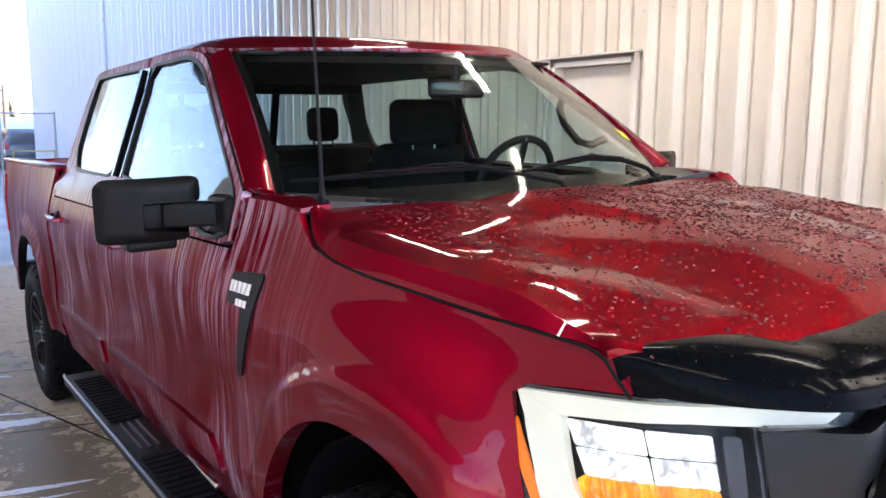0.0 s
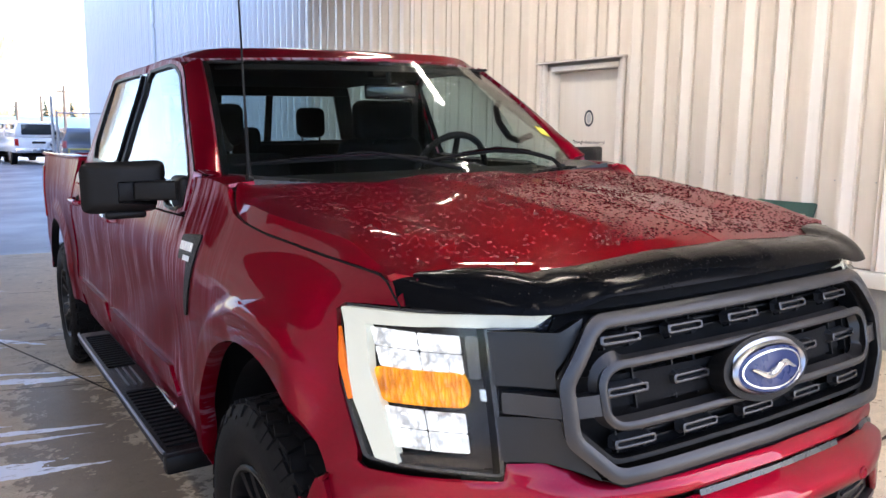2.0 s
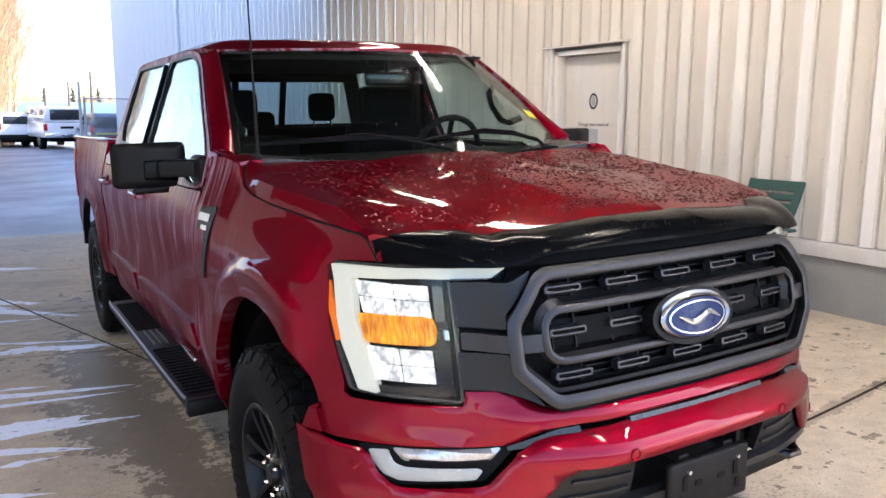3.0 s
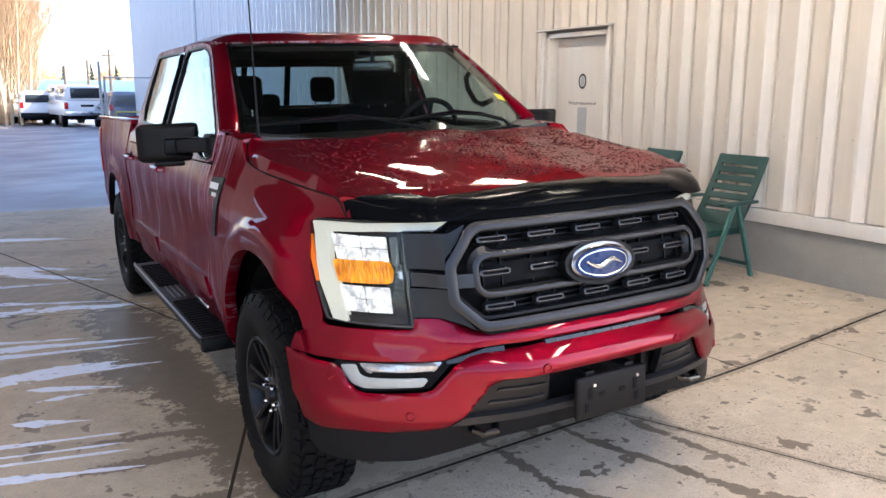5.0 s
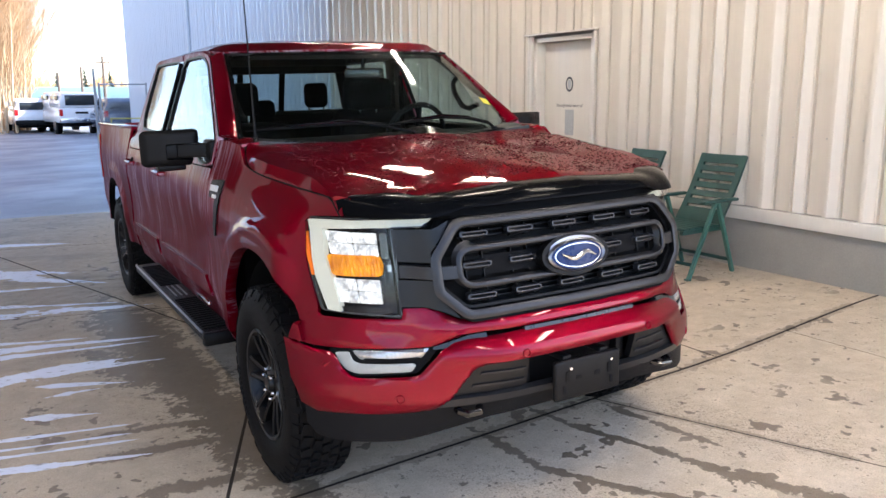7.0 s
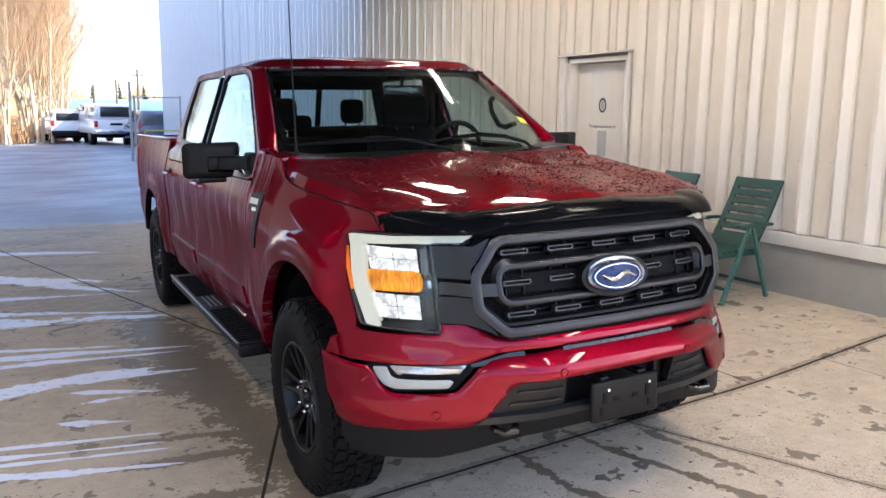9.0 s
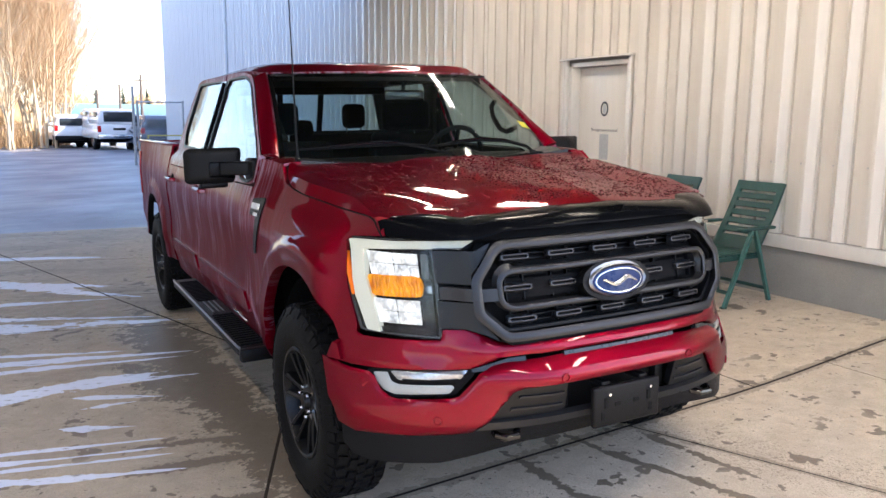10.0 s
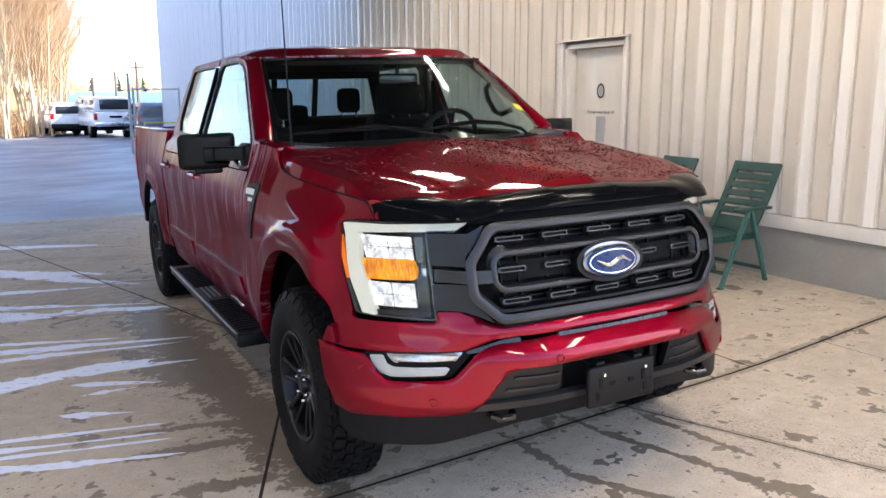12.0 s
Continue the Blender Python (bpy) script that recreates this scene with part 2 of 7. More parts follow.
SIDING = siding_paint("cream_siding", (0.76, 0.70, 0.615))
# The same siding again, with outdoor daylight put into its colour.
DAYLIT = siding_paint("pale_siding", (0.74, 0.75, 0.76))
DOORPAINT = siding_paint("door_paint", (0.74, 0.70, 0.64))
TRIM = siding_paint("white_trim", (0.78, 0.74, 0.68))
DARKWALL = simple("grey_block_wall", (0.09, 0.085, 0.08), 0.85, 0, 0.2, 2, 0.3, 30)
BASEWALL = simple("painted_concrete_base", (0.30, 0.285, 0.26), 0.8, 0, 0.14, 4, 0.35, 70)
# Unseen ceiling, coloured near black so hood and windscreen mirror it dark.
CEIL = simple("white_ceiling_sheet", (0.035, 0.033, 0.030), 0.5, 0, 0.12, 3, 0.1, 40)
TUBE = simple("lit_tube", (0.9, 0.9, 0.85), 0.4, 0, 0.02, 5, emit=(1.0, 0.88, 0.70), power=19.0)
ENAMEL = simple("white_enamel", (0.45, 0.45, 0.43), 0.35, 0, 0.05, 10)
# Paler green for the legs than for seat and back.
PALE_GREEN = simple("faded_green_plastic", (0.045, 0.16, 0.13), 0.55, 0, 0.3, 9, 0.2, 90)
GREEN = simple("green_plastic", (0.012, 0.060, 0.049), 0.45, 0, 0.22, 7, 0.15, 90)
GALV = simple("galvanised_steel", (0.42, 0.44, 0.46), 0.42, 0.8, 0.2, 25, 0.1, 200)


# damp trails that run out from under the truck: from, to, half width
# the last, widest run also paints the shade beside the truck
TRAILS_AND_SHADE = (((0.42, -0.05), (0.45, -0.30), 0.029), ((0.45, -0.30), (0.60, -0.74), 0.032), ((0.60, -0.74), (0.72, -1.15), 0.040), ((0.72, -1.15), (0.95, -1.6), 0.065), ((0.04, -0.24), (0.05, -0.58), 0.043),
          ((0.05, -0.58), (0.24, -0.95), 0.032), ((0.24, -0.95), (0.5, -1.3), 0.029), ((0.78, -0.28), (0.86, -0.80), 0.036), ((-1.51, 0.89), (-1.08, 0.81), 0.040), ((-1.56, 0.59), (-1.05, 0.53), 0.060),
          ((-1.44, 0.13), (-1.1, 0.07), 0.070), ((-1.30, 1.95), (-0.95, 1.0), 0.220), ((-1.25, 2.6), (-1.0, 2.0), 0.160), ((-1.15, 3.3), (-0.95, 0.2), 0.30))
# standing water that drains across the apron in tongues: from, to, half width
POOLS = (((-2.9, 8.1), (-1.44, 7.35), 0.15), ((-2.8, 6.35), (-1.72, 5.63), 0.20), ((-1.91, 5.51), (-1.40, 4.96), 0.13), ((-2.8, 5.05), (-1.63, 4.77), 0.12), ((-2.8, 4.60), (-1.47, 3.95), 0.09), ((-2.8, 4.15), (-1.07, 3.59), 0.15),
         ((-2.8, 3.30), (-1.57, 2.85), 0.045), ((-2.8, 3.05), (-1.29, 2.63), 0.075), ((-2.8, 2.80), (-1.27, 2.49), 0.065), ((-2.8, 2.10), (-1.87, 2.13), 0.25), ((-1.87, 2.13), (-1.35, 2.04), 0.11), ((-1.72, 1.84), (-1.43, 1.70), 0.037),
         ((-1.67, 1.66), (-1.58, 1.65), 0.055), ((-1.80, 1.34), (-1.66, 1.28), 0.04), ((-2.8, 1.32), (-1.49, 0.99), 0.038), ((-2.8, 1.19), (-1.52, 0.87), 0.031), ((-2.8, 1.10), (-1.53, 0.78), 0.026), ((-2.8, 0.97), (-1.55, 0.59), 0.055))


# wider stretches speckled with drops
SPATTER = (((0.80, -0.15), (1.20, -1.0), 0.26), ((-0.2, -0.6), (0.35, -1.4), 0.16), ((-1.25, 0.9), (-0.95, 0.1), 0.25))

# dirt trodden along the front joint
GRIME = (((-0.9, -0.235), (3.25, 0.07), 0.045), ((0.80, -0.17), (1.234, -1.261), 0.03))


def along_runs(t, runs, wob, fine, thin=0.3, cut=0.10):
    """How far inside any of the given runs a point lies, with a ragged edge."""
    c = t.nodes.new("ShaderNodeTexCoord")
    s = t.nodes.new("ShaderNodeSeparateXYZ")
    t.links.new(c.outputs["Object"], s.inputs[0])
    best = None
    for (ax, ay), (bx, by), half in runs:
        ln = math.hypot(bx - ax, by - ay)
        ux, uy = (bx - ax) / ln, (by - ay) / ln
        rx, ry = calc(t, "SUBTRACT", s.outputs[0], ax), calc(t, "SUBTRACT", s.outputs[1], ay)
        along = calc(t, "ADD", calc(t, "MULTIPLY", rx, ux), calc(t, "MULTIPLY", ry, uy))
        off = calc(t, "ABSOLUTE", calc(t, "ADD", calc(t, "MULTIPLY", rx, -uy), calc(t, "MULTIPLY", ry, ux)))
        past = calc(t, "MAXIMUM", calc(t, "SUBTRACT", along, ln), calc(t, "MULTIPLY", along, -1.0))
        part_way = calc(t, "MINIMUM", calc(t, "MAXIMUM", calc(t, "DIVIDE", along, ln), 0.0), 1.0)
        width = calc(t, "SUBTRACT", half, calc(t, "MULTIPLY", part_way, half * thin))
        near = calc(t, "SUBTRACT", 1.0, calc(t, "DIVIDE", off, width))
        near = calc(t, "SUBTRACT", near, calc(t, "DIVIDE", calc(t, "MAXIMUM", past, 0.0), half * 3.0))
        best = near if best is None else calc(t, "MAXIMUM", best, near)
    best = calc(t, "MAXIMUM", best, -1.2)
    rag = calc(t, "ADD", calc(t, "MULTIPLY", calc(t, "SUBTRACT", wob, 0.5), 3.2), calc(t, "MULTIPLY", calc(t, "SUBTRACT", fine, 0.5), 1.6))
    return ramp(t, calc(t, "ADD", best, rag), cut, cut + 0.12)


def concrete():
    """Broom-finished concrete, worn and stained, with dark damp patches, painted shade by the truck and streaks of
    standing water.
    """
    m, t, p = nodes_of("wet_concrete")
    fine, mid, big = noise_of(t, 150, 4.0, 0.7), noise_of(t, 9, 6.0, 0.65), noise_of(t, 1.3, 5.0, 0.6)
    base = mix(t, ramp(t, mid, 0.3, 0.72), (0.60, 0.485, 0.345), (0.80, 0.665, 0.495))
    base = mix(t, ramp(t, fine, 0.32, 0.62), mix(t, 0.55, (0.22, 0.19, 0.15), base), base)
    base = mix(t, calc(t, "MULTIPLY", ramp(t, big, 0.45, 0.7), 0.30), base, (0.34, 0.285, 0.22))
    obj = t.nodes.new("ShaderNodeObjectInfo")
    base = mix(t, calc(t, "MULTIPLY", obj.outputs["Random"], 0.12), base, (0.38, 0.35, 0.31))
    pits = ramp(t, noise_of(t, 42, 2.0, 0.4), 0.70, 0.74)
    base = mix(t, calc(t, "MULTIPLY", pits, 0.6), base, (0.14, 0.11, 0.085))
    c = t.nodes.new("ShaderNodeTexCoord")
    s = t.nodes.new("ShaderNodeSeparateXYZ")
    t.links.new(c.outputs["Object"], s.inputs[0])
    wob, wide = noise_of(t, 11, 5.0, 0.62), noise_of(t, 3.2, 3.0, 0.5, (0.6, 1.7, 1), -0.33)
    rough_edge = noise_of(t, 34, 4.0, 0.6)
    # crisp damp spots, damp and shade trails, a wide damp area on the open side
    few = ramp(t, noise_of(t, 1.1, 2.0), 0.36, 0.50)
    spots = calc(t, "MULTIPLY", calc(t, "MAXIMUM", ramp(t, noise_of(t, 4.6, 3.0, 0.55), 0.635, 0.645), ramp(t, noise_of(t, 10.5, 3.0, 0.5), 0.665, 0.675)), few)
    spots = calc(t, "MAXIMUM", spots, along_runs(t, TRAILS_AND_SHADE, wob, rough_edge))
    # spatter of fine drops round the trails and here and there
    mist = ramp(t, noise_of(t, 80, 4.0, 0.65), 0.54, 0.60)
    spots = calc(t, "MAXIMUM", spots, calc(t, "MULTIPLY", calc(t, "MULTIPLY", mist, along_runs(t, SPATTER, wob, rough_edge, 0.0, 0.1)), 0.6))
    specks = calc(t, "MULTIPLY", ramp(t, noise_of(t, 24, 2.0, 0.5), 0.70, 0.715), ramp(t, noise_of(t, 0.9, 2.0), 0.42, 0.56))
    spots = calc(t, "MAXIMUM", spots, specks)
    nearl = ramp(t, calc(t, "MULTIPLY", s.outputs[0], -0.5), 0.1, 0.6)
    runs = calc(t, "MULTIPLY", ramp(t, noise_of(t, 1.35, 6.0, 0.6, (0.55, 1.5, 1), -0.33), 0.44, 0.62), nearl)
    damp = calc(t, "MAXIMUM", calc(t, "MULTIPLY", spots, 0.95), calc(t, "MULTIPLY", runs, 0.45))
    damp = calc(t, "MAXIMUM", damp, calc(t, "MULTIPLY", nearl, 0.22))
    base = mix(t, calc(t, "MULTIPLY", along_runs(t, GRIME, wob, rough_edge, 0.0, 0.0), 0.45), base, (0.16, 0.115, 0.075))
    base = mix(t, calc(t, "MULTIPLY", damp, 0.80), base, (0.085, 0.056, 0.031))
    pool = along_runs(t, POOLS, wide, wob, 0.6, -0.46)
    # bluish white in the colour stands for suds and for mirrored sky
    suds_sheen = calc(t, "MULTIPLY", pool, ramp(t, noise_of(t, 16, 5.0, 0.65, (0.7, 1.6, 1), -0.33), 0.24, 0.44))
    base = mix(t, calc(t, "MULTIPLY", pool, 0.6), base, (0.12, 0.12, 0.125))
    base = mix(t, calc(t, "MULTIPLY", suds_sheen, 0.92), base, (0.80, 0.84, 0.95))
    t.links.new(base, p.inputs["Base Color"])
    p.inputs["Specular IOR Level"].default_value = 0.35
    r = calc(t, "SUBTRACT", 0.80, calc(t, "MULTIPLY", damp, 0.30))
    r = calc(t, "MAXIMUM", calc(t, "SUBTRACT", r, calc(t, "MULTIPLY", pool, 0.9)), calc(t, "ADD", 0.03, calc(t, "MULTIPLY", suds_sheen, 0.38)))
    t.links.new(r, p.inputs["Roughness"])
    h = calc(t, "MULTIPLY", calc(t, "ADD", fine, mid), calc(t, "SUBTRACT", 1.0, calc(t, "MULTIPLY", pool, 0.97)))
    bump(t, p, h, 0.28, 0.004)
    return m


CONCRETE = concrete()


def asphalt():
    m, t, p = nodes_of("damp_asphalt")
    fine, big = noise_of(t, 160, 4.0, 0.7), noise_of(t, 0.5, 6.0, 0.6)
    # pale blue in the colour stands for sky mirrored in the wet ground
    base = mix(t, ramp(t, fine, 0.3, 0.75), (0.13, 0.136, 0.155), (0.22, 0.23, 0.26))
    base = mix(t, ramp(t, big, 0.42, 0.66), base, (0.28, 0.295, 0.335))
    t.links.new(base, p.inputs["Base Color"])
    t.links.new(calc(t, "SUBTRACT", 0.55, calc(t, "MULTIPLY", ramp(t, noise_of(t, 0.9, 5.0, 0.6, (0.5, 1, 1)), 0.42, 0.65), 0.16)), p.inputs["Roughness"])
    bump(t, p, fine, 0.3, 0.006)
    return m


ASPHALT = asphalt()
JOINT = simple("joint_filler", (0.040, 0.031, 0.023), 0.9, 0, 0.3, 20, 0.3, 100, spec=0.15)


# ---- mesh helpers ----
def smooth_curve(x, xs, ys):
    """A monotone cubic through the given stations."""
    if x <= xs[0]:
        return ys[0]
    if x >= xs[-1]:
        return ys[-1]
    i = 0
    while x > xs[i + 1]:
        i += 1

    def slope(k):
        if k == 0 or k == len(xs) - 1:
            a = min(max(k - 1, 0), len(xs) - 2)
            return (ys[a + 1] - ys[a]) / (xs[a + 1] - xs[a])
        d0, d1 = (ys[k] - ys[k - 1]) / (xs[k] - xs[k - 1]), (ys[k + 1] - ys[k]) / (xs[k + 1] - xs[k])
        return 0.0 if d0 * d1 <= 0 else 2 * d0 * d1 / (d0 + d1)
    h = xs[i + 1] - xs[i]
    u = (x - xs[i]) / h
    return ((2 * u**3 - 3 * u**2 + 1) * ys[i] + (u**3 - 2 * u**2 + u) * h * slope(i)
            + (-2 * u**3 + 3 * u**2) * ys[i + 1] + (u**3 - u**2) * h * slope(i + 1))


def step01(x, a, b):
    u = min(max((x - a) / (b - a), 0.0), 1.0)
    return u * u * (3 - 2 * u)


def finish(name, me, mat, parent=None, label="", angle=32):
    me.materials.append(mat)
    me.polygons.foreach_set("use_smooth", [True] * len(me.polygons))
    me.set_sharp_from_angle(angle=radians(angle))
    ob = new(name, me)
    if parent:
        ob.parent = parent
    if label:
        tagged(ob, label)
    return ob


def part(name, bm, mat, parent=None, label="", angle=32):
    me = bpy.data.meshes.new(name)
    bm.to_mesh(me)
    bm.free()
    return finish(name, me, mat, parent, label, angle)


def mesh_part(name, verts, faces, mat, parent=None, label="", angle=32):
    me = bpy.data.meshes.new(name)
    me.from_pydata([tuple(v) for v in verts], [], faces)
    me.update()
    return finish(name, me, mat, parent, label, angle)


def rounded(points, r, n=4):
    """A closed outline with its corners rounded by radius r (one number, or one a corner)."""
    out = []
    k = len(points)
    for i, b in enumerate(points):
        a, c = Vector(points[i - 1]), Vector(points[(i + 1) % k])
        b = Vector(b)
        rad = r[i] if isinstance(r, (list, tuple)) else r
        u, v = (a - b), (c - b)
        d = min(rad, u.length * 0.49, v.length * 0.49)
        if d < 1e-4:
            out.append(tuple(b))
            continue
        p, q = b + u.normalized() * d, b + v.normalized() * d
        for j in range(n + 1):
            s = j / n
            out.append(tuple(p.lerp(b, s).lerp(b.lerp(q, s), s)))
    return out


def flat_grid(outline, step, hole=None):
    """The outline as a flat bmesh face, cut into a grid of that step."""
    bm = bmesh.new()
    bm.faces.new([bm.verts.new((u, v, 0)) for u, v in outline])
    us, vs = [p[0] for p in outline], [p[1] for p in outline]
    for lo, hi, axis in ((min(us), max(us), (1, 0, 0)), (min(vs), max(vs), (0, 1, 0))):
        n = max(1, round((hi - lo) / step))
        for i in range(1, n):
            c = lo + (hi - lo) * i / n
            bmesh.ops.bisect_plane(bm, geom=bm.verts[:] + bm.edges[:] + bm.faces[:], dist=1e-5, plane_co=Vector(axis) * c, plane_no=axis)
    return bm


def shell(verts, faces, out, thick):
    """Gives a sheet of vertices and faces a thickness behind its outer face, which looks towards out."""
    V = [Vector(v) for v in verts]
    normals = [Vector() for _ in V]
    total = Vector()
    for f in faces:
        n = Vector()
        for i in range(len(f)):
            a, b = V[f[i]], V[f[(i + 1) % len(f)]]
            n += a.cross(b)
        total += n
        for i in f:
            normals[i] += n
    if total.dot(Vector(out)) < 0:
        faces = [tuple(reversed(f)) for f in faces]
        normals = [-n for n in normals]
    inner = [v - n.normalized() * thick for v, n in zip(V, normals)]
    edges = {}
    for f in faces:
        for i in range(len(f)):
            a, b = f[i], f[(i + 1) % len(f)]
            edges[(a, b)] = edges.get((a, b), 0) + 1
    N = len(V)
    all_faces = list(faces) + [tuple(i + N for i in reversed(f)) for f in faces]
    for a, b in edges:
        if (b, a) not in edges:
            all_faces.append((b, a, a + N, b + N))
    return [tuple(v) for v in V] + [tuple(v) for v in inner], all_faces


def panel(name, outline, to_space, mat, parent, out, step=0.06, thick=0.012, label="", angle=32):
    """A sheet with the given outline, bent by to_space(u, v) and given a thickness."""
    bm = flat_grid(outline, step)
    bm.verts.ensure_lookup_table()
    bm.verts.index_update()
    verts = [to_space(v.co.x, v.co.y) for v in bm.verts]
    faces = [tuple(v.index for v in f.verts) for f in bm.faces]
    bm.free()
    V, F = shell(verts, faces, out, thick)
    return mesh_part(name, V, F, mat, parent, label, angle)


def rolled(outline, to_space, r, axis):
    """to_space with the panel's rim rolled back along axis over a margin r."""
    segs = [(outline[i], outline[(i + 1) % len(outline)]) for i in range(len(outline))]

    def bent(u, v):
        d = r
        for (ax, ay), (bx, by) in segs:
            ex, ey = bx - ax, by - ay
            k = min(max(((u - ax) * ex + (v - ay) * ey) / max(ex * ex + ey * ey, 1e-12), 0.0), 1.0)
            d = min(d, math.hypot(u - ax - ex * k, v - ay - ey * k))
        p = to_space(u, v)
        back = r - math.sqrt(max(r * r - (r - d) ** 2, 0.0))
        return (p[0] + axis[0] * back, p[1] + axis[1] * back, p[2] + axis[2] * back)
    return bent


def mirrored(ob, name=None):
    """The part again on the truck's other side."""
    me = ob.data.copy()
    me.transform(Matrix.Diagonal((-1, 1, 1, 1)))
    me.flip_normals()
    o = new(name or ob.name.split(".")[0], me)
    o.parent = ob.parent
    for k in ("label",):
        if k in ob:
            o[k] = ob[k]
    return o


def box_bm(x0, x1, y0, y1, z0, z1, bevel=0.004, seg=2, bm=None):
    own = bm is None
    bm = bm or bmesh.new()
    r = bmesh.ops.create_cube(bm, size=1.0, matrix=Matrix.LocRotScale(((x0 + x1) / 2, (y0 + y1) / 2, (z0 + z1) / 2), None, (abs(x1 - x0), abs(y1 - y0), abs(z1 - z0))))
    if bevel:
        es = list({e for v in r["verts"] for e in v.link_edges})
        bmesh.ops.bevel(bm, geom=es, offset=min(bevel, 0.45 * min(abs(x1 - x0), abs(y1 - y0), abs(z1 - z0))), segments=seg, profile=0.5, affect="EDGES", clamp_overlap=True)
    return bm


def tube_bm(points, radius, sides=10, bm=None, closed=False, flat=1.0):
    """A round bar along the points."""
    bm = bm or bmesh.new()
    P = [Vector(p) for p in points]
    rings = []
    k = len(P)
    for i, p in enumerate(P):
        d = (P[(i + 1) % k] - P[i - 1]) if closed else (P[min(i + 1, k - 1)] - P[max(i - 1, 0)])
        d.normalize()
        a = d.orthogonal().normalized() if not rings else None
        if a is None:
            a = (prev - d * prev.dot(d)).normalized()
        prev = a
        b = d.cross(a)
        rad = radius[i] if isinstance(radius, (list, tuple)) else radius
        rings.append([bm.verts.new(p + (a * math.cos(2 * math.pi * j / sides) + b * flat * math.sin(2 * math.pi * j / sides)) * rad) for j in range(sides)])
    for i in range(k if closed else k - 1):
        r0, r1 = rings[i], rings[(i + 1) % k]
        for j in range(sides):
            bm.faces.new((r0[j], r0[(j + 1) % sides], r1[(j + 1) % sides], r1[j]))
    if not closed:
        bm.faces.new(list(reversed(rings[0])))
        bm.faces.new(rings[-1])
    return bm


def lathe_bm(profile, axis_point, sides=48, arc=(0, 2 * math.pi), bm=None):
    """Turns a profile of (x, radius) round an axis along x through axis_point."""
    bm = bm or bmesh.new()
    ax, ay, az = axis_point
    full = arc[1] - arc[0] > 6.28
    rings = []
    for j in range(sides if full else sides + 1):
        a = arc[0] + (arc[1] - arc[0]) * j / sides
        rings.append([bm.verts.new((ax + px, ay + r * math.cos(a), az + r * math.sin(a))) for px, r in profile])
    m = len(rings)
    for j in range(m if full else m - 1):
        a, b = rings[j], rings[(j + 1) % m]
        for i in range(len(profile) - 1):
            bm.faces.new((a[i], a[i + 1], b[i + 1], b[i]))
    return bm


def thing(name, label, category, matrix=None, group="", kind=""):
    ob = new(name)
    ob.empty_display_size = 0.1
    if matrix is not None:
        ob.matrix_world = matrix
    return tagged(ob, label, category, group, kind)


# ---- ground ----
def lift(x, y):
    """Height of the floor above the truck's own ground plane: it rises a little towards the wall."""
    return 0.075 * step01(x, 1.6, 3.7)


def ground_z(x, y):
    """World height of the yard: it leans near the truck and runs level far off."""
    return 0.0235 * min(max(x, -9), 4) - 0.0119 * min(max(y, -7), 11.5) + lift(x, y) * (1 if y < 11 else 0)


def split_cell(poly, p, q):
    """Splits a convex outline by the line through p and q."""
    p, q = Vector(p), Vector(q)
    n = Vector((-(q - p).y, (q - p).x))
    left, right = [], []
    for i, a in enumerate(poly):
        a, b = Vector(a), Vector(poly[(i + 1) % len(poly)])
        da, db = (a - p).dot(n), (b - p).dot(n)
        (left if da >= 0 else right).append(tuple(a))
        if da * db < 0:
            c = tuple(a + (b - a) * (da / (da - db)))
            left.append(c), right.append(c)
    return left, right


def yard():
    floor = tagged(new("floor"), "joint-cut concrete apron, stained and wet", "floor", kind="structure")
    # bed under the slabs, seen in the joints
    bed = [(-9, -7), (3.75, -7), (3.75, 9.0), (-9, 11.9)]
    panel("joint_bed", bed, lambda x, y: (x, y, ground_z(x, y) - 0.0008), JOINT, floor, (0, 0, 1), 0.3, 0.05)
    A = ((-0.9, -0.235), (3.25, 0.07))
    front, back = split_cell(bed, *A)
    if sum(p[1] for p in front) > sum(p[1] for p in back):
        front, back = back, front
    cells = []
    f1, f2 = split_cell(front, (0.80, -0.17), (1.234, -1.261))
    if sum(p[0] for p in f1) / len(f1) > sum(p[0] for p in f2) / len(f2):
        f1, f2 = f2, f1
    f2a, f2b = split_cell(f2, (2.533, 0.1), (2.532, -0.4))
    f1a, f1b = split_cell(f1, (-1.2, -0.086), (-1.6, -1.15))
    cells += [f2a, f2b, f1a, f1b]
    # behind the front joint: a diagonal, then joints square to the open side
    left, right = split_cell(back, (-1.2, -0.086), (-0.30, 2.22))
    if sum(p[0] for p in left) / len(left) > sum(p[0] for p in right) / len(right):
        left, right = right, left
    rest = [left]
    for a, b in (((-2.243, 3.826), (-0.97, 3.387)), ((-2.265, 5.173), (-0.957, 4.726)), ((-2.302, 7.428), (-0.714, 6.898))):
        nxt = []
        for c in rest:
            nxt += [s for s in split_cell(c, a, b) if len(s) > 2]
        rest = nxt
    right_cells = [right]
    for a, b in (((-0.9, 3.37), (3.6, 3.6)), ((-0.9, 6.9), (3.6, 7.0)), ((1.5, 0), (1.5, 1))):
        nxt = []
        for c in right_cells:
            nxt += [s for s in split_cell(c, a, b) if len(s) > 2]
        right_cells = nxt
    # the diagonal joint through the open side
    out = []
    for c in rest:
        out += [s for s in split_cell(c, (-2.064, 7.255), (-0.745, 2.745)) if len(s) > 2] if max(p[1] for p in c) > 2.9 else [c]
    for c in cells + out + right_cells:
        slab(c, floor)
    return floor


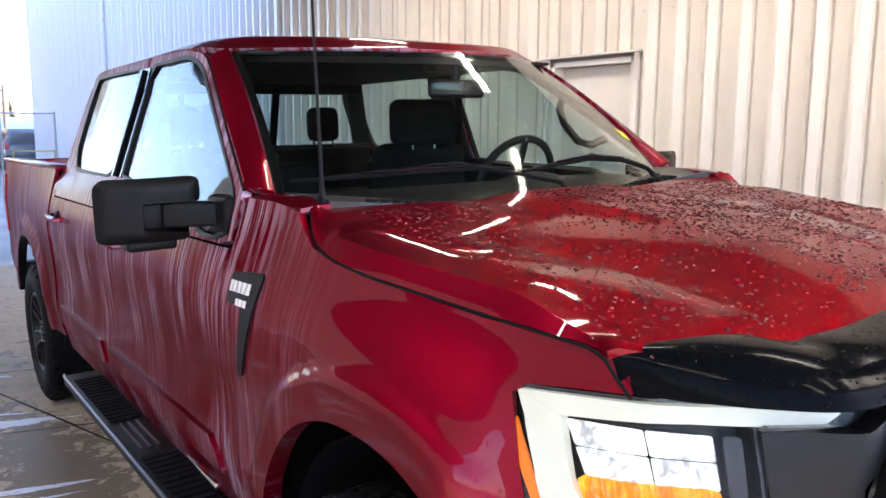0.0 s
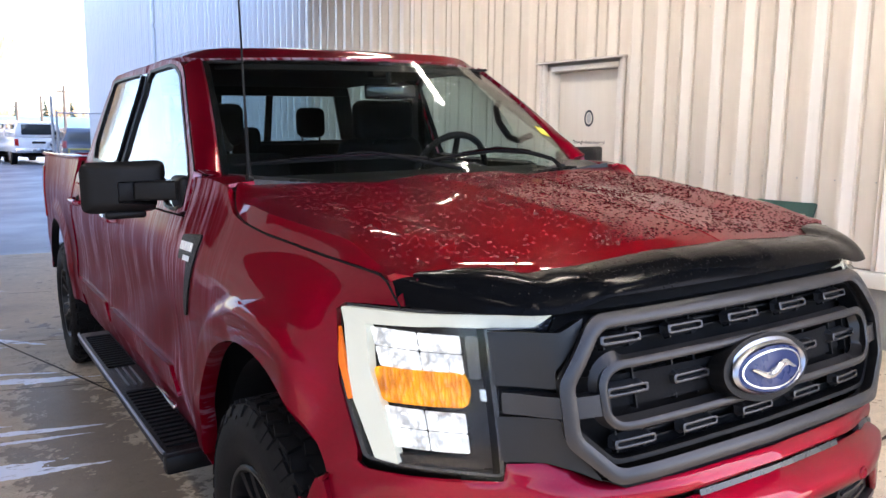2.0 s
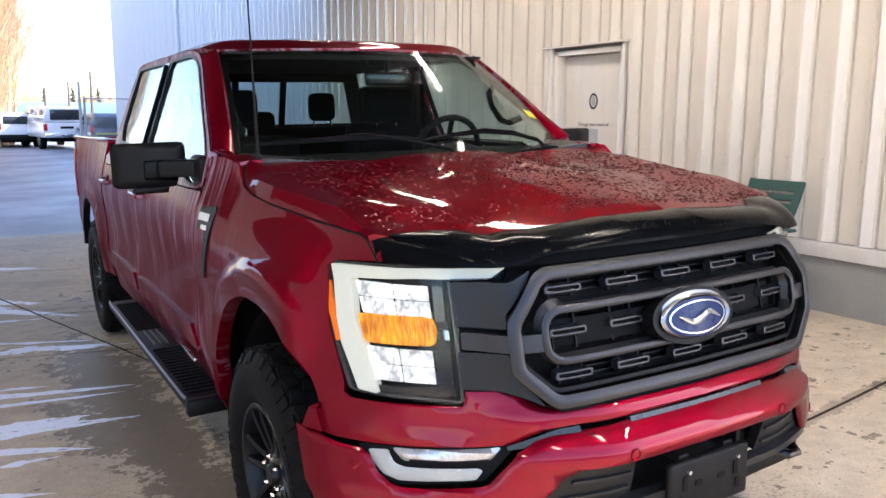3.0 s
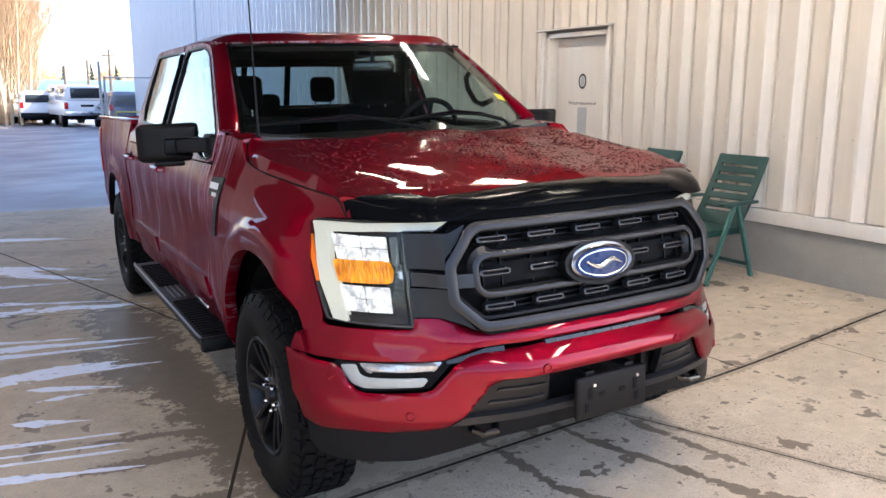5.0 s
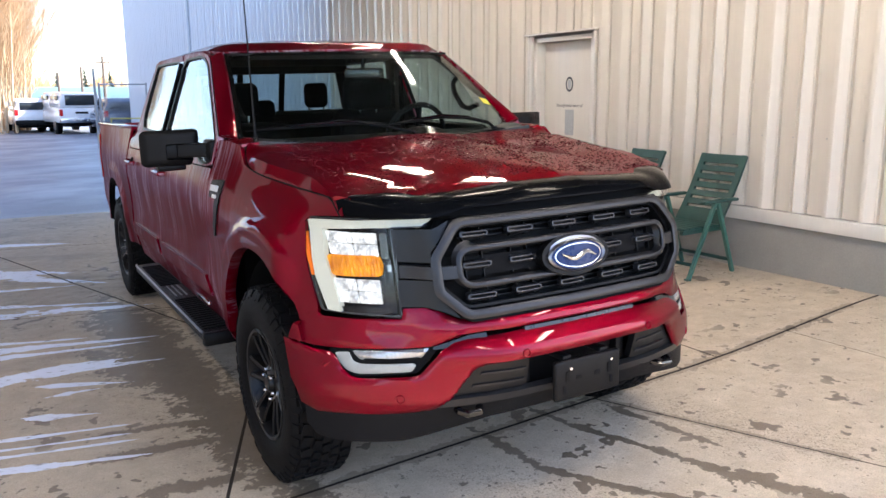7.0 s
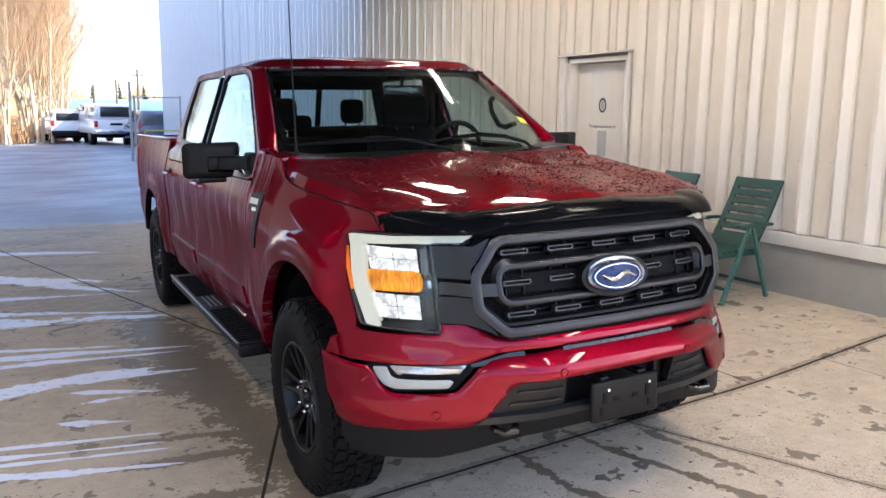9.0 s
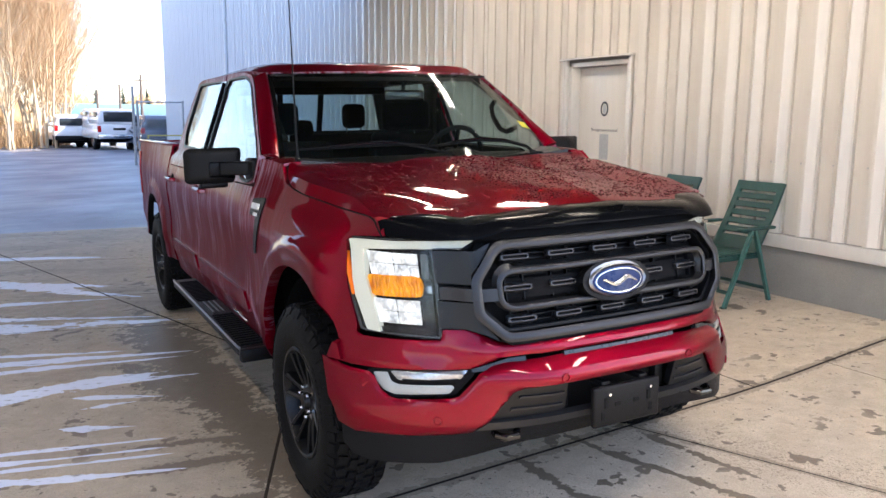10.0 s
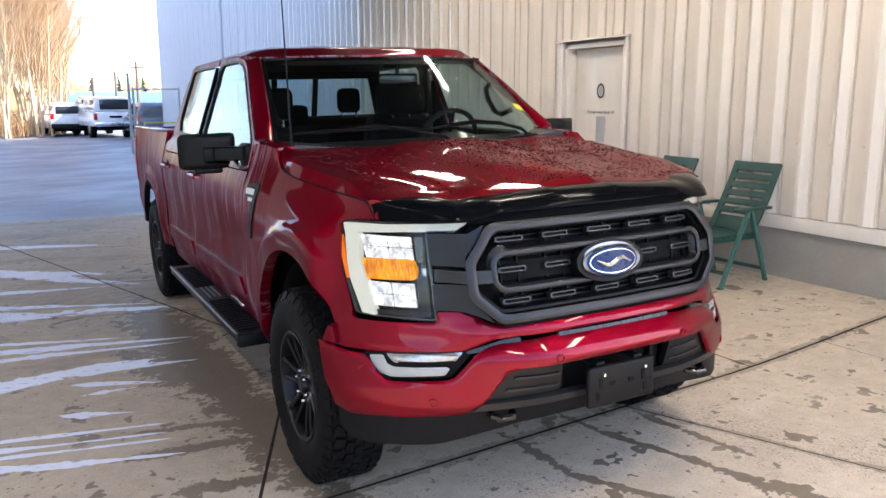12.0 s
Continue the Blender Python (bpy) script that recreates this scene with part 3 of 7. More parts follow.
def slab(cell, floor):
    c = Vector((sum(p[0] for p in cell) / len(cell), sum(p[1] for p in cell) / len(cell)))
    k = len(cell)
    area = abs(sum(cell[i][0] * cell[(i + 1) % k][1] - cell[(i + 1) % k][0] * cell[i][1] for i in range(k))) / 2
    if area < 0.02:
        return
    size = math.sqrt(area)
    inset = [tuple(Vector(p) + (c - Vector(p)).normalized() * 0.012) for p in cell]
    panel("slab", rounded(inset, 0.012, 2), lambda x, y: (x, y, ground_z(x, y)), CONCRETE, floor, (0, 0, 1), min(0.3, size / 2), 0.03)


floor = yard()
ground = panel("ground", [(-150, -150), (150, -150), (150, 300), (-150, 300)], lambda x, y: (x, y, ground_z(x, y) - 0.06 if (-9.5 < x < 5 and -8 < y < 12) else ground_z(x, y) - 0.012), ASPHALT, None, (0, 0, 1), 4.0, 0.2)
tagged(ground, "damp dark asphalt yard reaching the horizon", "ground", kind="structure")


# ---- building ----
WALL_X = 3.70
RIB = 0.297


def siding_sheet(y0, y1, z0, z1, x_face, mat, parent, along="y", rib=RIB, deep=0.052, phase=0.0):
    """One sheet of box-ribbed steel siding, its ribs standing out of the wall."""
    pts = []
    y = y0
    n0 = math.floor((y0 - phase) / rib)
    marks = []
    for n in range(n0, n0 + int((y1 - y0) / rib) + 3):
        b = phase + n * rib
        marks += [(b - 0.116, 0), (b - 0.112, -0.5), (b - 0.100, -0.5), (b - 0.097, 0.16), (b - 0.085, 0.18), (b - 0.080, 0.12), (b - 0.022, 0.97), (b - 0.014, 1), (b + 0.016, 1), (b + 0.036, 0)]
    marks = [(y0, 0)] + [m for m in marks if y0 + 1e-4 < m[0] < y1 - 1e-4] + [(y1, 0)]
    verts, faces = [], []
    for i, (a, h) in enumerate(marks):
        for z in (z0, z1):
            verts.append((x_face - h * deep, a, z) if along == "y" else (a, x_face - h * deep, z))
    for i in range(len(marks) - 1):
        faces.append((2 * i, 2 * i + 2, 2 * i + 3, 2 * i + 1))
    V, F = shell(verts, faces, (-1, 0, 0) if along == "y" else (0, -1, 0), 0.004)
    return mesh_part("siding_panel", V, F, mat, parent, angle=15)


def screw_row(y0, y1, z, parent, phase):
    bm = bmesh.new()
    n = math.ceil((y0 - phase) / RIB)
    while phase + n * RIB < y1:
        yy = phase + n * RIB + 0.062
        bmesh.ops.create_cone(bm, cap_ends=True, segments=6, radius1=0.006, radius2=0.004, depth=0.006, matrix=Matrix.Translation((WALL_X - 0.003, yy, z)) @ Matrix.Rotation(radians(-90), 4, "Y"))
        n += 1
    ob = part("screws", bm, GALV, parent)
    tagged(ob, kind="stuff")


DOOR_Y0, DOOR_Y1, DOOR_TOP = 3.40, 4.40, 2.25
PHASE = 1.175


def wall_right():
    w = tagged(new("wall_right"), "cream ribbed steel siding wall on a low concrete base", "wall", kind="structure")
    z0, z1 = 0.68, 4.42
    sheet = 3 * RIB
    y = PHASE - 16 * RIB
    while y < 10.6:
        y1 = min(y + sheet, 10.64)
        parts = [(y, y1, z0)]
        a, b = DOOR_Y0 - 0.06, DOOR_Y1 + 0.10
        if y < b and y1 > a:
            parts = []
            if y < a:
                parts.append((y, a, z0))
            if y1 > b:
                parts.append((b, y1, z0))
            parts.append((max(y, a), min(y1, b), DOOR_TOP + 0.05))
        for p0, p1, zz in parts:
            siding_sheet(p0, p1, zz, z1, WALL_X, SIDING, w, phase=PHASE)
        y = y1
    for z in (1.28, 2.62, 3.95):
        screw_row(-3.5, DOOR_Y0 - 0.1, z, w, PHASE)
        screw_row(DOOR_Y1 + 0.15, 10.5, z, w, PHASE)
    # solid wall behind the sheets, open at the door
    for y0, y1, zb, zt in ((-3.57, DOOR_Y0 - 0.02, -0.3, 4.42), (DOOR_Y1 + 0.02, 10.64, -0.3, 4.42), (DOOR_Y0 - 0.02, DOOR_Y1 + 0.02, DOOR_TOP, 4.42)):
        part("backing", box_bm(WALL_X + 0.045, WALL_X + 0.22, y0, y1, zb, zt, 0), BASEWALL, w)
    for y0, y1 in ((-3.57, DOOR_Y0 - 0.04), (DOOR_Y1 + 0.04, 10.62)):
        part("base_wall", box_bm(WALL_X - 0.030, WALL_X + 0.010, y0, y1, -0.3, 0.56, 0.008), BASEWALL, w, "grey painted concrete base")
        part("sill_trim", box_bm(WALL_X - 0.070, WALL_X + 0.010, y0, y1, 0.562, 0.676, 0.012), TRIM, w, "cream sill flashing")
    return w


wall_right()


def text_mesh(name, words, size, m, mat, parent, bold=0.0):
    cu = bpy.data.curves.new(name, "FONT")
    cu.body, cu.size, cu.align_x, cu.align_y, cu.extrude, cu.offset = words, size, "CENTER", "CENTER", 0.0006, bold
    tmp = new("lettering_curve", cu)
    bpy.context.view_layer.update()
    me = bpy.data.meshes.new_from_object(tmp.evaluated_get(bpy.context.evaluated_depsgraph_get()))
    bpy.data.objects.remove(tmp)
    bpy.data.curves.remove(cu)
    me.transform(m)
    me.materials.clear()
    return finish(name, me, mat, parent)


INK = simple("dark_ink", (0.03, 0.035, 0.05), 0.6, 0, 0.2, 40)
GREYINK = simple("grey_print", (0.40, 0.41, 0.43), 0.6, 0, 0.15, 40)


def service_door():
    d = thing("door_1", "closed cream steel door with small printed sign, recessed in the siding", "door", kind="structure")
    xd = WALL_X + 0.10
    part("door_leaf", box_bm(xd, xd + 0.045, DOOR_Y0 + 0.03, DOOR_Y1 - 0.03, 0.14, DOOR_TOP - 0.05, 0.004), DOORPAINT, d, "cream painted door leaf")
    for y0, y1 in ((DOOR_Y0 - 0.03, DOOR_Y0 + 0.025), (DOOR_Y1 - 0.025, DOOR_Y1 + 0.03)):
        part("door_jamb", box_bm(WALL_X - 0.02, xd + 0.07, y0, y1, 0.10, DOOR_TOP, 0.004), TRIM, d)
    part("door_head", box_bm(WALL_X - 0.02, xd + 0.07, DOOR_Y0 - 0.03, DOOR_Y1 + 0.03, DOOR_TOP - 0.045, DOOR_TOP + 0.002, 0.004), TRIM, d)
    part("side_flashing", box_bm(WALL_X - 0.055, WALL_X - 0.012, DOOR_Y0 - 0.075, DOOR_Y0 - 0.035, 0.10, DOOR_TOP + 0.03, 0.004), TRIM, d)
    part("side_flashing", box_bm(WALL_X - 0.055, WALL_X - 0.012, DOOR_Y1 + 0.035, DOOR_Y1 + 0.075, 0.10, DOOR_TOP + 0.03, 0.004), TRIM, d)
    part("side_flashing", box_bm(WALL_X - 0.045, WALL_X - 0.012, DOOR_Y1 + 0.10, DOOR_Y1 + 0.125, 0.10, DOOR_TOP + 0.03, 0.004), TRIM, d)
    part("drip_cap", box_bm(WALL_X - 0.085, WALL_X - 0.005, DOOR_Y0 - 0.10, DOOR_Y1 + 0.16, DOOR_TOP + 0.032, DOOR_TOP + 0.052, 0.004), TRIM, d, "bent drip cap")
    face = Matrix(((0, 0, -1, xd - 0.001), (-1, 0, 0, 0), (0, 1, 0, 0), (0, 0, 0, 1)))
    yc = 3.915
    ring = lathe_bm([(-0.001, 0.082), (-0.004, 0.082), (-0.004, 0.060), (-0.001, 0.060)], (xd, 0, 0), 32)
    for v in ring.verts:
        v.co = (v.co.x, yc + v.co.y * 0.78, 1.735 + v.co.z)
    part("round_emblem", ring, INK, d)
    blob = bmesh.new()
    bmesh.ops.create_circle(blob, cap_ends=True, segments=24, radius=0.052)
    blob.transform(Matrix.Translation((xd - 0.002, yc, 1.735)) @ face.to_3x3().to_4x4() @ Matrix.Diagonal((0.62, 1, 1, 1)))
    part("emblem_mark", blob, GREYINK, d)
    text_mesh("lettering", "Through these doors of", 0.048, Matrix.Translation((0, yc, 1.50)) @ face, INK, d)
    part("notice", box_bm(xd - 0.003, xd, yc - 0.085, yc + 0.065, 1.17, 1.455, 0), GREYINK, d, "faded grey notice")
    text_mesh("lettering", "walk the", 0.05, Matrix.Translation((0, yc, 1.13)) @ face, INK, d)
    text_mesh("lettering", "TECHNICIANS", 0.088, Matrix.Translation((0, yc - 0.09, 1.05)) @ face, INK, d, 0.002)


service_door()


def wall_beyond():
    """The same wall going on past the canopy, its siding coloured pale for the daylight."""
    w = tagged(new("wall_beyond"), "pale ribbed steel wall outside the canopy, with a downpipe", "wall", kind="structure")
    y = 10.66
    while y < 33.3:
        siding_sheet(y, min(y + 3 * RIB, 33.4), -0.3, 8.0, WALL_X, DAYLIT, w, phase=PHASE)
        y += 3 * RIB
    part("backing", box_bm(WALL_X + 0.045, 16, 10.66, 33.38, -0.4, 8.0, 0), BASEWALL, w)
    part("corner_trim", box_bm(WALL_X - 0.06, WALL_X + 0.01, 10.60, 10.68, 0.0, 8.0, 0.006), DAYLIT, w)
    part("corner_trim", box_bm(WALL_X - 0.06, WALL_X + 0.01, 33.36, 33.44, -0.4, 8.02, 0.006), DAYLIT, w)
    x = WALL_X - 0.09
    p = tube_bm([(x, 21.5, -0.3), (x, 21.5, 4.3), (x - 0.03, 21.5, 4.4), (x, 21.5, 4.5), (x, 21.5, 7.9)], 0.055, 12)
    part("downpipe", p, DAYLIT, w, "pale downpipe")
    part("roof_cap", box_bm(WALL_X - 0.1, 16.1, 10.5, 33.5, 8.0, 8.15, 0.01), DAYLIT, w)


wall_beyond()


def canopy():
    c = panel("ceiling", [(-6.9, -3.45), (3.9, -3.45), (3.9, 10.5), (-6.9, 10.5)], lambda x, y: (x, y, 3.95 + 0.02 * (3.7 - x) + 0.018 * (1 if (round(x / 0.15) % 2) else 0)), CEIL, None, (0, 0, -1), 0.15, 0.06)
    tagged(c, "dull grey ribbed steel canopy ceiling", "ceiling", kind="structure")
    b = part("roof_deck", box_bm(-7.2, 16, -3.55, 10.6, 4.33, 4.6, 0), BASEWALL)
    tagged(b, "flat canopy roof deck", "roof", kind="structure")
    e = part("wall_upper_block", box_bm(3.95, 16, -3.6, 10.6, -0.3, 6.5, 0), BASEWALL)
    # Unseen wall behind the camera, added to cut low sky from the reflections.
    k = part("wall_back", box_bm(-30, 16, -30.2, -30, -0.6, 3.2, 0), BASEWALL)
    tagged(k, "plain grey wall far behind the bay", "wall", kind="structure")
    # Unseen wall, added to block the left sky and even out reflections.
    f = part("wall_left", box_bm(-13.3, -13.0, -6.0, 36.0, -0.8, 8.4, 0), DARKWALL)
    tagged(f, "plain grey block wall along the far side of the yard", "wall", kind="structure")
    tagged(e, "solid block of the building behind the siding", "wall", kind="structure")


canopy()


def strip_and_fill_lights():
    first = None
    # Rows left of x = 1 are added fill lamps that brighten floor and fender.
    for x in (1.77, 0.55, -0.75, -3.4):
        for y in ((-2.35, -0.14, 2.06, 4.26, 6.47) if x > 1 else (-2.3,) if x > 0 else (-3.0,) if x > -2 else (-2.35, -0.14, 2.06)):
            z = 3.93 + 0.02 * (3.7 - x)
            if first is None:
                first = thing("ceiling_light", "lit twin-tube strip light under the canopy ceiling", "lamp", Matrix.Translation((x, y, z)), "strip lights")
                part("housing", box_bm(-0.10, 0.10, -0.62, 0.62, -0.05, 0.0, 0.01), ENAMEL, first)
                for s in (-0.035, 0.035):
                    part("tube", tube_bm([(s, -0.59, -0.075), (s, 0.59, -0.075)], 0.016, 10), TUBE, first)
                for s in (-0.60, 0.60):
                    part("end_cap", box_bm(-0.09, 0.09, s - 0.012, s + 0.012, -0.095, -0.05, 0.004), ENAMEL, first)
            else:
                copy_thing(first, Matrix.Translation((x, y, z)))


strip_and_fill_lights()


# ---- pickup truck: x across (passenger side is -x), y rearward from the front axle, z up ----
WB, R = 3.99, 0.43
SIDE_Y = [-0.75, -0.62, -0.50, -0.34, -0.15, 0.0, 0.30, 0.62, 1.0, 2.9, 3.6, 4.4, 5.22]
SIDE_X = {
    0.45: [0.80, 0.86, 0.90, 0.92, 0.93, 0.93, 0.93, 0.93, 0.93, 0.93, 0.93, 0.93, 0.90],
    0.60: [0.80, 0.87, 0.925, 0.955, 0.965, 0.965, 0.965, 0.965, 0.965, 0.965, 0.965, 0.965, 0.92],
    0.74: [0.79, 0.86, 0.925, 0.96, 0.975, 0.98, 0.988, 0.995, 1.0, 1.0, 0.99, 0.985, 0.94],
    0.86: [0.76, 0.825, 0.875, 0.935, 0.968, 0.975, 0.982, 0.985, 0.985, 0.985, 0.985, 0.98, 0.935],
    1.02: [0.75, 0.81, 0.86, 0.91, 0.952, 0.972, 0.99, 1.0, 0.995, 0.995, 0.99, 0.98, 0.935],
    1.18: [0.74, 0.79, 0.832, 0.868, 0.905, 0.930, 0.970, 0.992, 1.008, 1.008, 1.0, 0.985, 0.94],
    1.30: [0.70, 0.76, 0.805, 0.832, 0.850, 0.868, 0.918, 0.950, 0.972, 0.975, 0.975, 0.965, 0.93],
    1.42: [0.62, 0.70, 0.74, 0.76, 0.79, 0.82, 0.872, 0.905, 0.925, 0.935, 0.955, 0.95, 0.915],
    1.50: [0.60, 0.66, 0.70, 0.72, 0.75, 0.78, 0.835, 0.885, 0.895, 0.895, 0.94, 0.935, 0.90],
}
SIDE_Z = sorted(SIDE_X)
ARCH_A, ARCH_H = 0.505, 0.600


def arch_r(y, z, yc):
    return (abs((y - yc) / ARCH_A) ** 2.3 + abs(max(z - R, 0) / ARCH_H) ** 2.3) ** (1 / 2.3)


GRID_Y = np.arange(-0.76, 5.26, 0.03)
GRID_Z = np.arange(0.40, 1.56, 0.02)


def faired():
    """The body side's stations blended into one smooth sheet."""
    sheet = np.array([[smooth_curve(z, SIDE_Z, row) for z in GRID_Z] for row in ([smooth_curve(y, SIDE_Y, SIDE_X[k]) for k in SIDE_Z] for y in GRID_Y)])
    for axis, n in ((0, 5), (1, 3)):
        k = np.exp(-0.5 * (np.arange(-2 * n, 2 * n + 1) / n) ** 2)
        k /= k.sum()
        pad = [(2 * n, 2 * n) if a == axis else (0, 0) for a in (0, 1)]
        wide = np.pad(sheet, pad, mode="reflect", reflect_type="odd")
        sheet = np.apply_along_axis(lambda r: np.convolve(r, k, "valid"), axis, wide)
    return sheet


SHEET = faired()


def side_x(y, z):
    """Half width of the body at a station and height, with the flared wheel arches and the sill crease."""
    fy = min(max((y - GRID_Y[0]) / 0.03, 0), len(GRID_Y) - 1.001)
    fz = min(max((z - GRID_Z[0]) / 0.02, 0), len(GRID_Z) - 1.001)
    i, j = int(fy), int(fz)
    u, v = fy - i, fz - j
    x = float((SHEET[i, j] * (1 - u) + SHEET[i + 1, j] * u) * (1 - v) + (SHEET[i, j + 1] * (1 - u) + SHEET[i + 1, j + 1] * u) * v)
    for yc in (0.0, WB):
        r = arch_r(y, z, yc)
        if abs(y - yc) < 1:
            w = (1 - step01(r, 1.15, 1.20)) * step01(z, 0.40, 0.6) * (1 - step01(-y, 0.30, 0.44))
            sweep = (1 - step01(r, 1.0, 1.65)) * step01(z, 0.40, 0.6) * (1 - step01(-y, 0.26, 0.46)) * (1 - step01(z, 1.10, 1.28))
            x += max(0.976 - x, 0.0) * sweep + 0.020 * w
    return x


UP_Z = [1.36, 1.46, 1.60, 1.75, 1.87, 1.93, 1.975]
UP_X = [0.955, 0.908, 0.858, 0.803, 0.760, 0.748, 0.70]


def upper_x(y, z):
    """Half width of the cab above the belt line; it narrows towards the windscreen."""
    base = smooth_curve(z, UP_Z, UP_X)
    return base - 0.015 * step01(y, 2.5, 3.1)


def body_x(y, z):
    if z <= 1.36:
        return side_x(y, z)
    if z >= 1.46:
        return upper_x(y, z)
    u = step01(z, 1.36, 1.46)
    return side_x(y, z) * (1 - u) + upper_x(y, z) * u


def on_side(push=0.0):
    return lambda y, z: (-body_x(y, z) - push, y, z)


def corner_x(y, z):
    """Half width where the front's sweep reaches station y."""
    lo, hi = 0.5, 1.02
    for _ in range(18):
        mid = (lo + hi) / 2
        lo, hi = (mid, hi) if front_y(mid, z) < y else (lo, mid)
    return lo


def fender_x(y, z):
    x = side_x(y, z)
    if y < -0.26 and z < 1.24:
        w = step01(-y, 0.26, 0.44) * (1 - step01(z, 1.16, 1.24))
        x = x * (1 - w) + corner_x(y, z) * w
    return x


def on_fender(push=0.0):
    return lambda y, z: (-fender_x(y, z) - push, y, z)


FRONT_X = [0.0, 0.30, 0.54, 0.66, 0.76, 0.835, 0.90, 0.96]
FRONT_Y = {
    0.40: [-0.86, -0.855, -0.82, -0.785, -0.725, -0.66, -0.58, -0.50],
    0.56: [-0.925, -0.915, -0.86, -0.80, -0.73, -0.66, -0.585, -0.50],
    0.72: [-0.960, -0.948, -0.865, -0.795, -0.71, -0.62, -0.53, -0.43],
    0.80: [-0.935, -0.920, -0.845, -0.77, -0.68, -0.60, -0.50, -0.40],
    0.90: [-0.900, -0.888, -0.825, -0.755, -0.665, -0.57, -0.45, -0.34],
    1.05: [-0.870, -0.858, -0.800, -0.725, -0.62, -0.50, -0.38, -0.26],
    1.20: [-0.815, -0.806, -0.768, -0.690, -0.575, -0.42, -0.26, -0.14],
    1.30: [-0.720, -0.712, -0.680, -0.62, -0.53, -0.40, -0.26, -0.14],
}
FRONT_Z = sorted(FRONT_Y)


def front_y(x, z):
    x = abs(x)
    if x > 0.96:
        return front_y(0.96, z) + (x - 0.96) * 2.4
    return smooth_curve(z, FRONT_Z, [smooth_curve(x, FRONT_X, FRONT_Y[k]) for k in FRONT_Z])


def on_front(push=0.0):
    return lambda x, z: (x, front_y(x, z) - push, z)


EDGE_Y = [-0.62, -0.487, -0.23, 0.0, 0.12, 0.25, 0.34, 0.40, 0.45, 0.60]
EDGE_X = [0.800, 0.824, 0.838, 0.868, 0.886, 0.890, 0.884, 0.868, 0.846, 0.84]
EDGE_Z = [1.268, 1.287, 1.296, 1.315, 1.327, 1.342, 1.365, 1.405, 1.446, 1.450]
MID_Y = [-0.80, -0.72, -0.64, -0.50, -0.20, 0.15, 0.50, 0.70]
MID_Z = [1.195, 1.262, 1.300, 1.338, 1.387, 1.426, 1.450, 1.460]


def hood_edge(y):
    return smooth_curve(y, EDGE_Y, EDGE_X), smooth_curve(y, EDGE_Y, EDGE_Z)


def line_at(x, xs, zs):
    """Straight runs between given points."""
    for i in range(len(xs) - 1):
        if x <= xs[i + 1]:
            return zs[i] + (zs[i + 1] - zs[i]) * (x - xs[i]) / max(xs[i + 1] - xs[i], 1e-6)
    return zs[-1] + (zs[-1] - zs[-2]) * (x - xs[-1]) / max(xs[-1] - xs[-2], 1e-6)


def hood_section(y):
    """Hood across at y: raised middle, wedge-shaped facet, flat plane, shoulder crease, side facet down to the fender gap."""
    top = smooth_curve(y, MID_Y, MID_Z)
    ex, ez = hood_edge(y)
    if y < -0.50:
        ez = ez - 0.05 * step01(-y, 0.50, 0.70)
    ex = max(ex, 0.775)
    rise = 0.024 * step01(y, -0.36, 0.25)
    wedge = 0.004 + 0.150 * min(max((y + 0.36) / 0.75, 0), 1)
    plane = top - rise
    xi = smooth_curve(y, [-0.36, 0.0, 0.45], [0.13, 0.15, 0.18])
    # shoulder crease: runs in from the rear corner towards the front
    xc = smooth_curve(y, [-0.60, -0.26, 0.0, 0.20, 0.35, 0.46], [0.475, 0.515, 0.590, 0.660, 0.730, 0.805])
    zc = top - smooth_curve(y, [-0.70, -0.45, 0.0, 0.20, 0.35, 0.46], [0.018, 0.036, 0.040, 0.034, 0.024, 0.012])
    # the edge rolls down steeply to the fender gap
    roll = step01(y, -0.52, -0.25) * (1 - step01(y, 0.22, 0.43))
    xe = ex - 0.012 - 0.010 * roll
    ze = ez + 0.007 + 0.042 * roll
    full = 0.014 * roll
    a = xc + (xe - xc) * 0.36
    b = xc + (xe - xc) * 0.72
    za, zb = zc + (ze - zc) * 0.36 + full * 0.8, zc + (ze - zc) * 0.72 + full
    return [0.0, xi, xi + wedge, xc, a, b, xe, ex], [top, top - 0.001, plane + 0.001, zc, za, zb, ze, ez]


def hood_z(x, y):
    return line_at(abs(x), *hood_section(y))


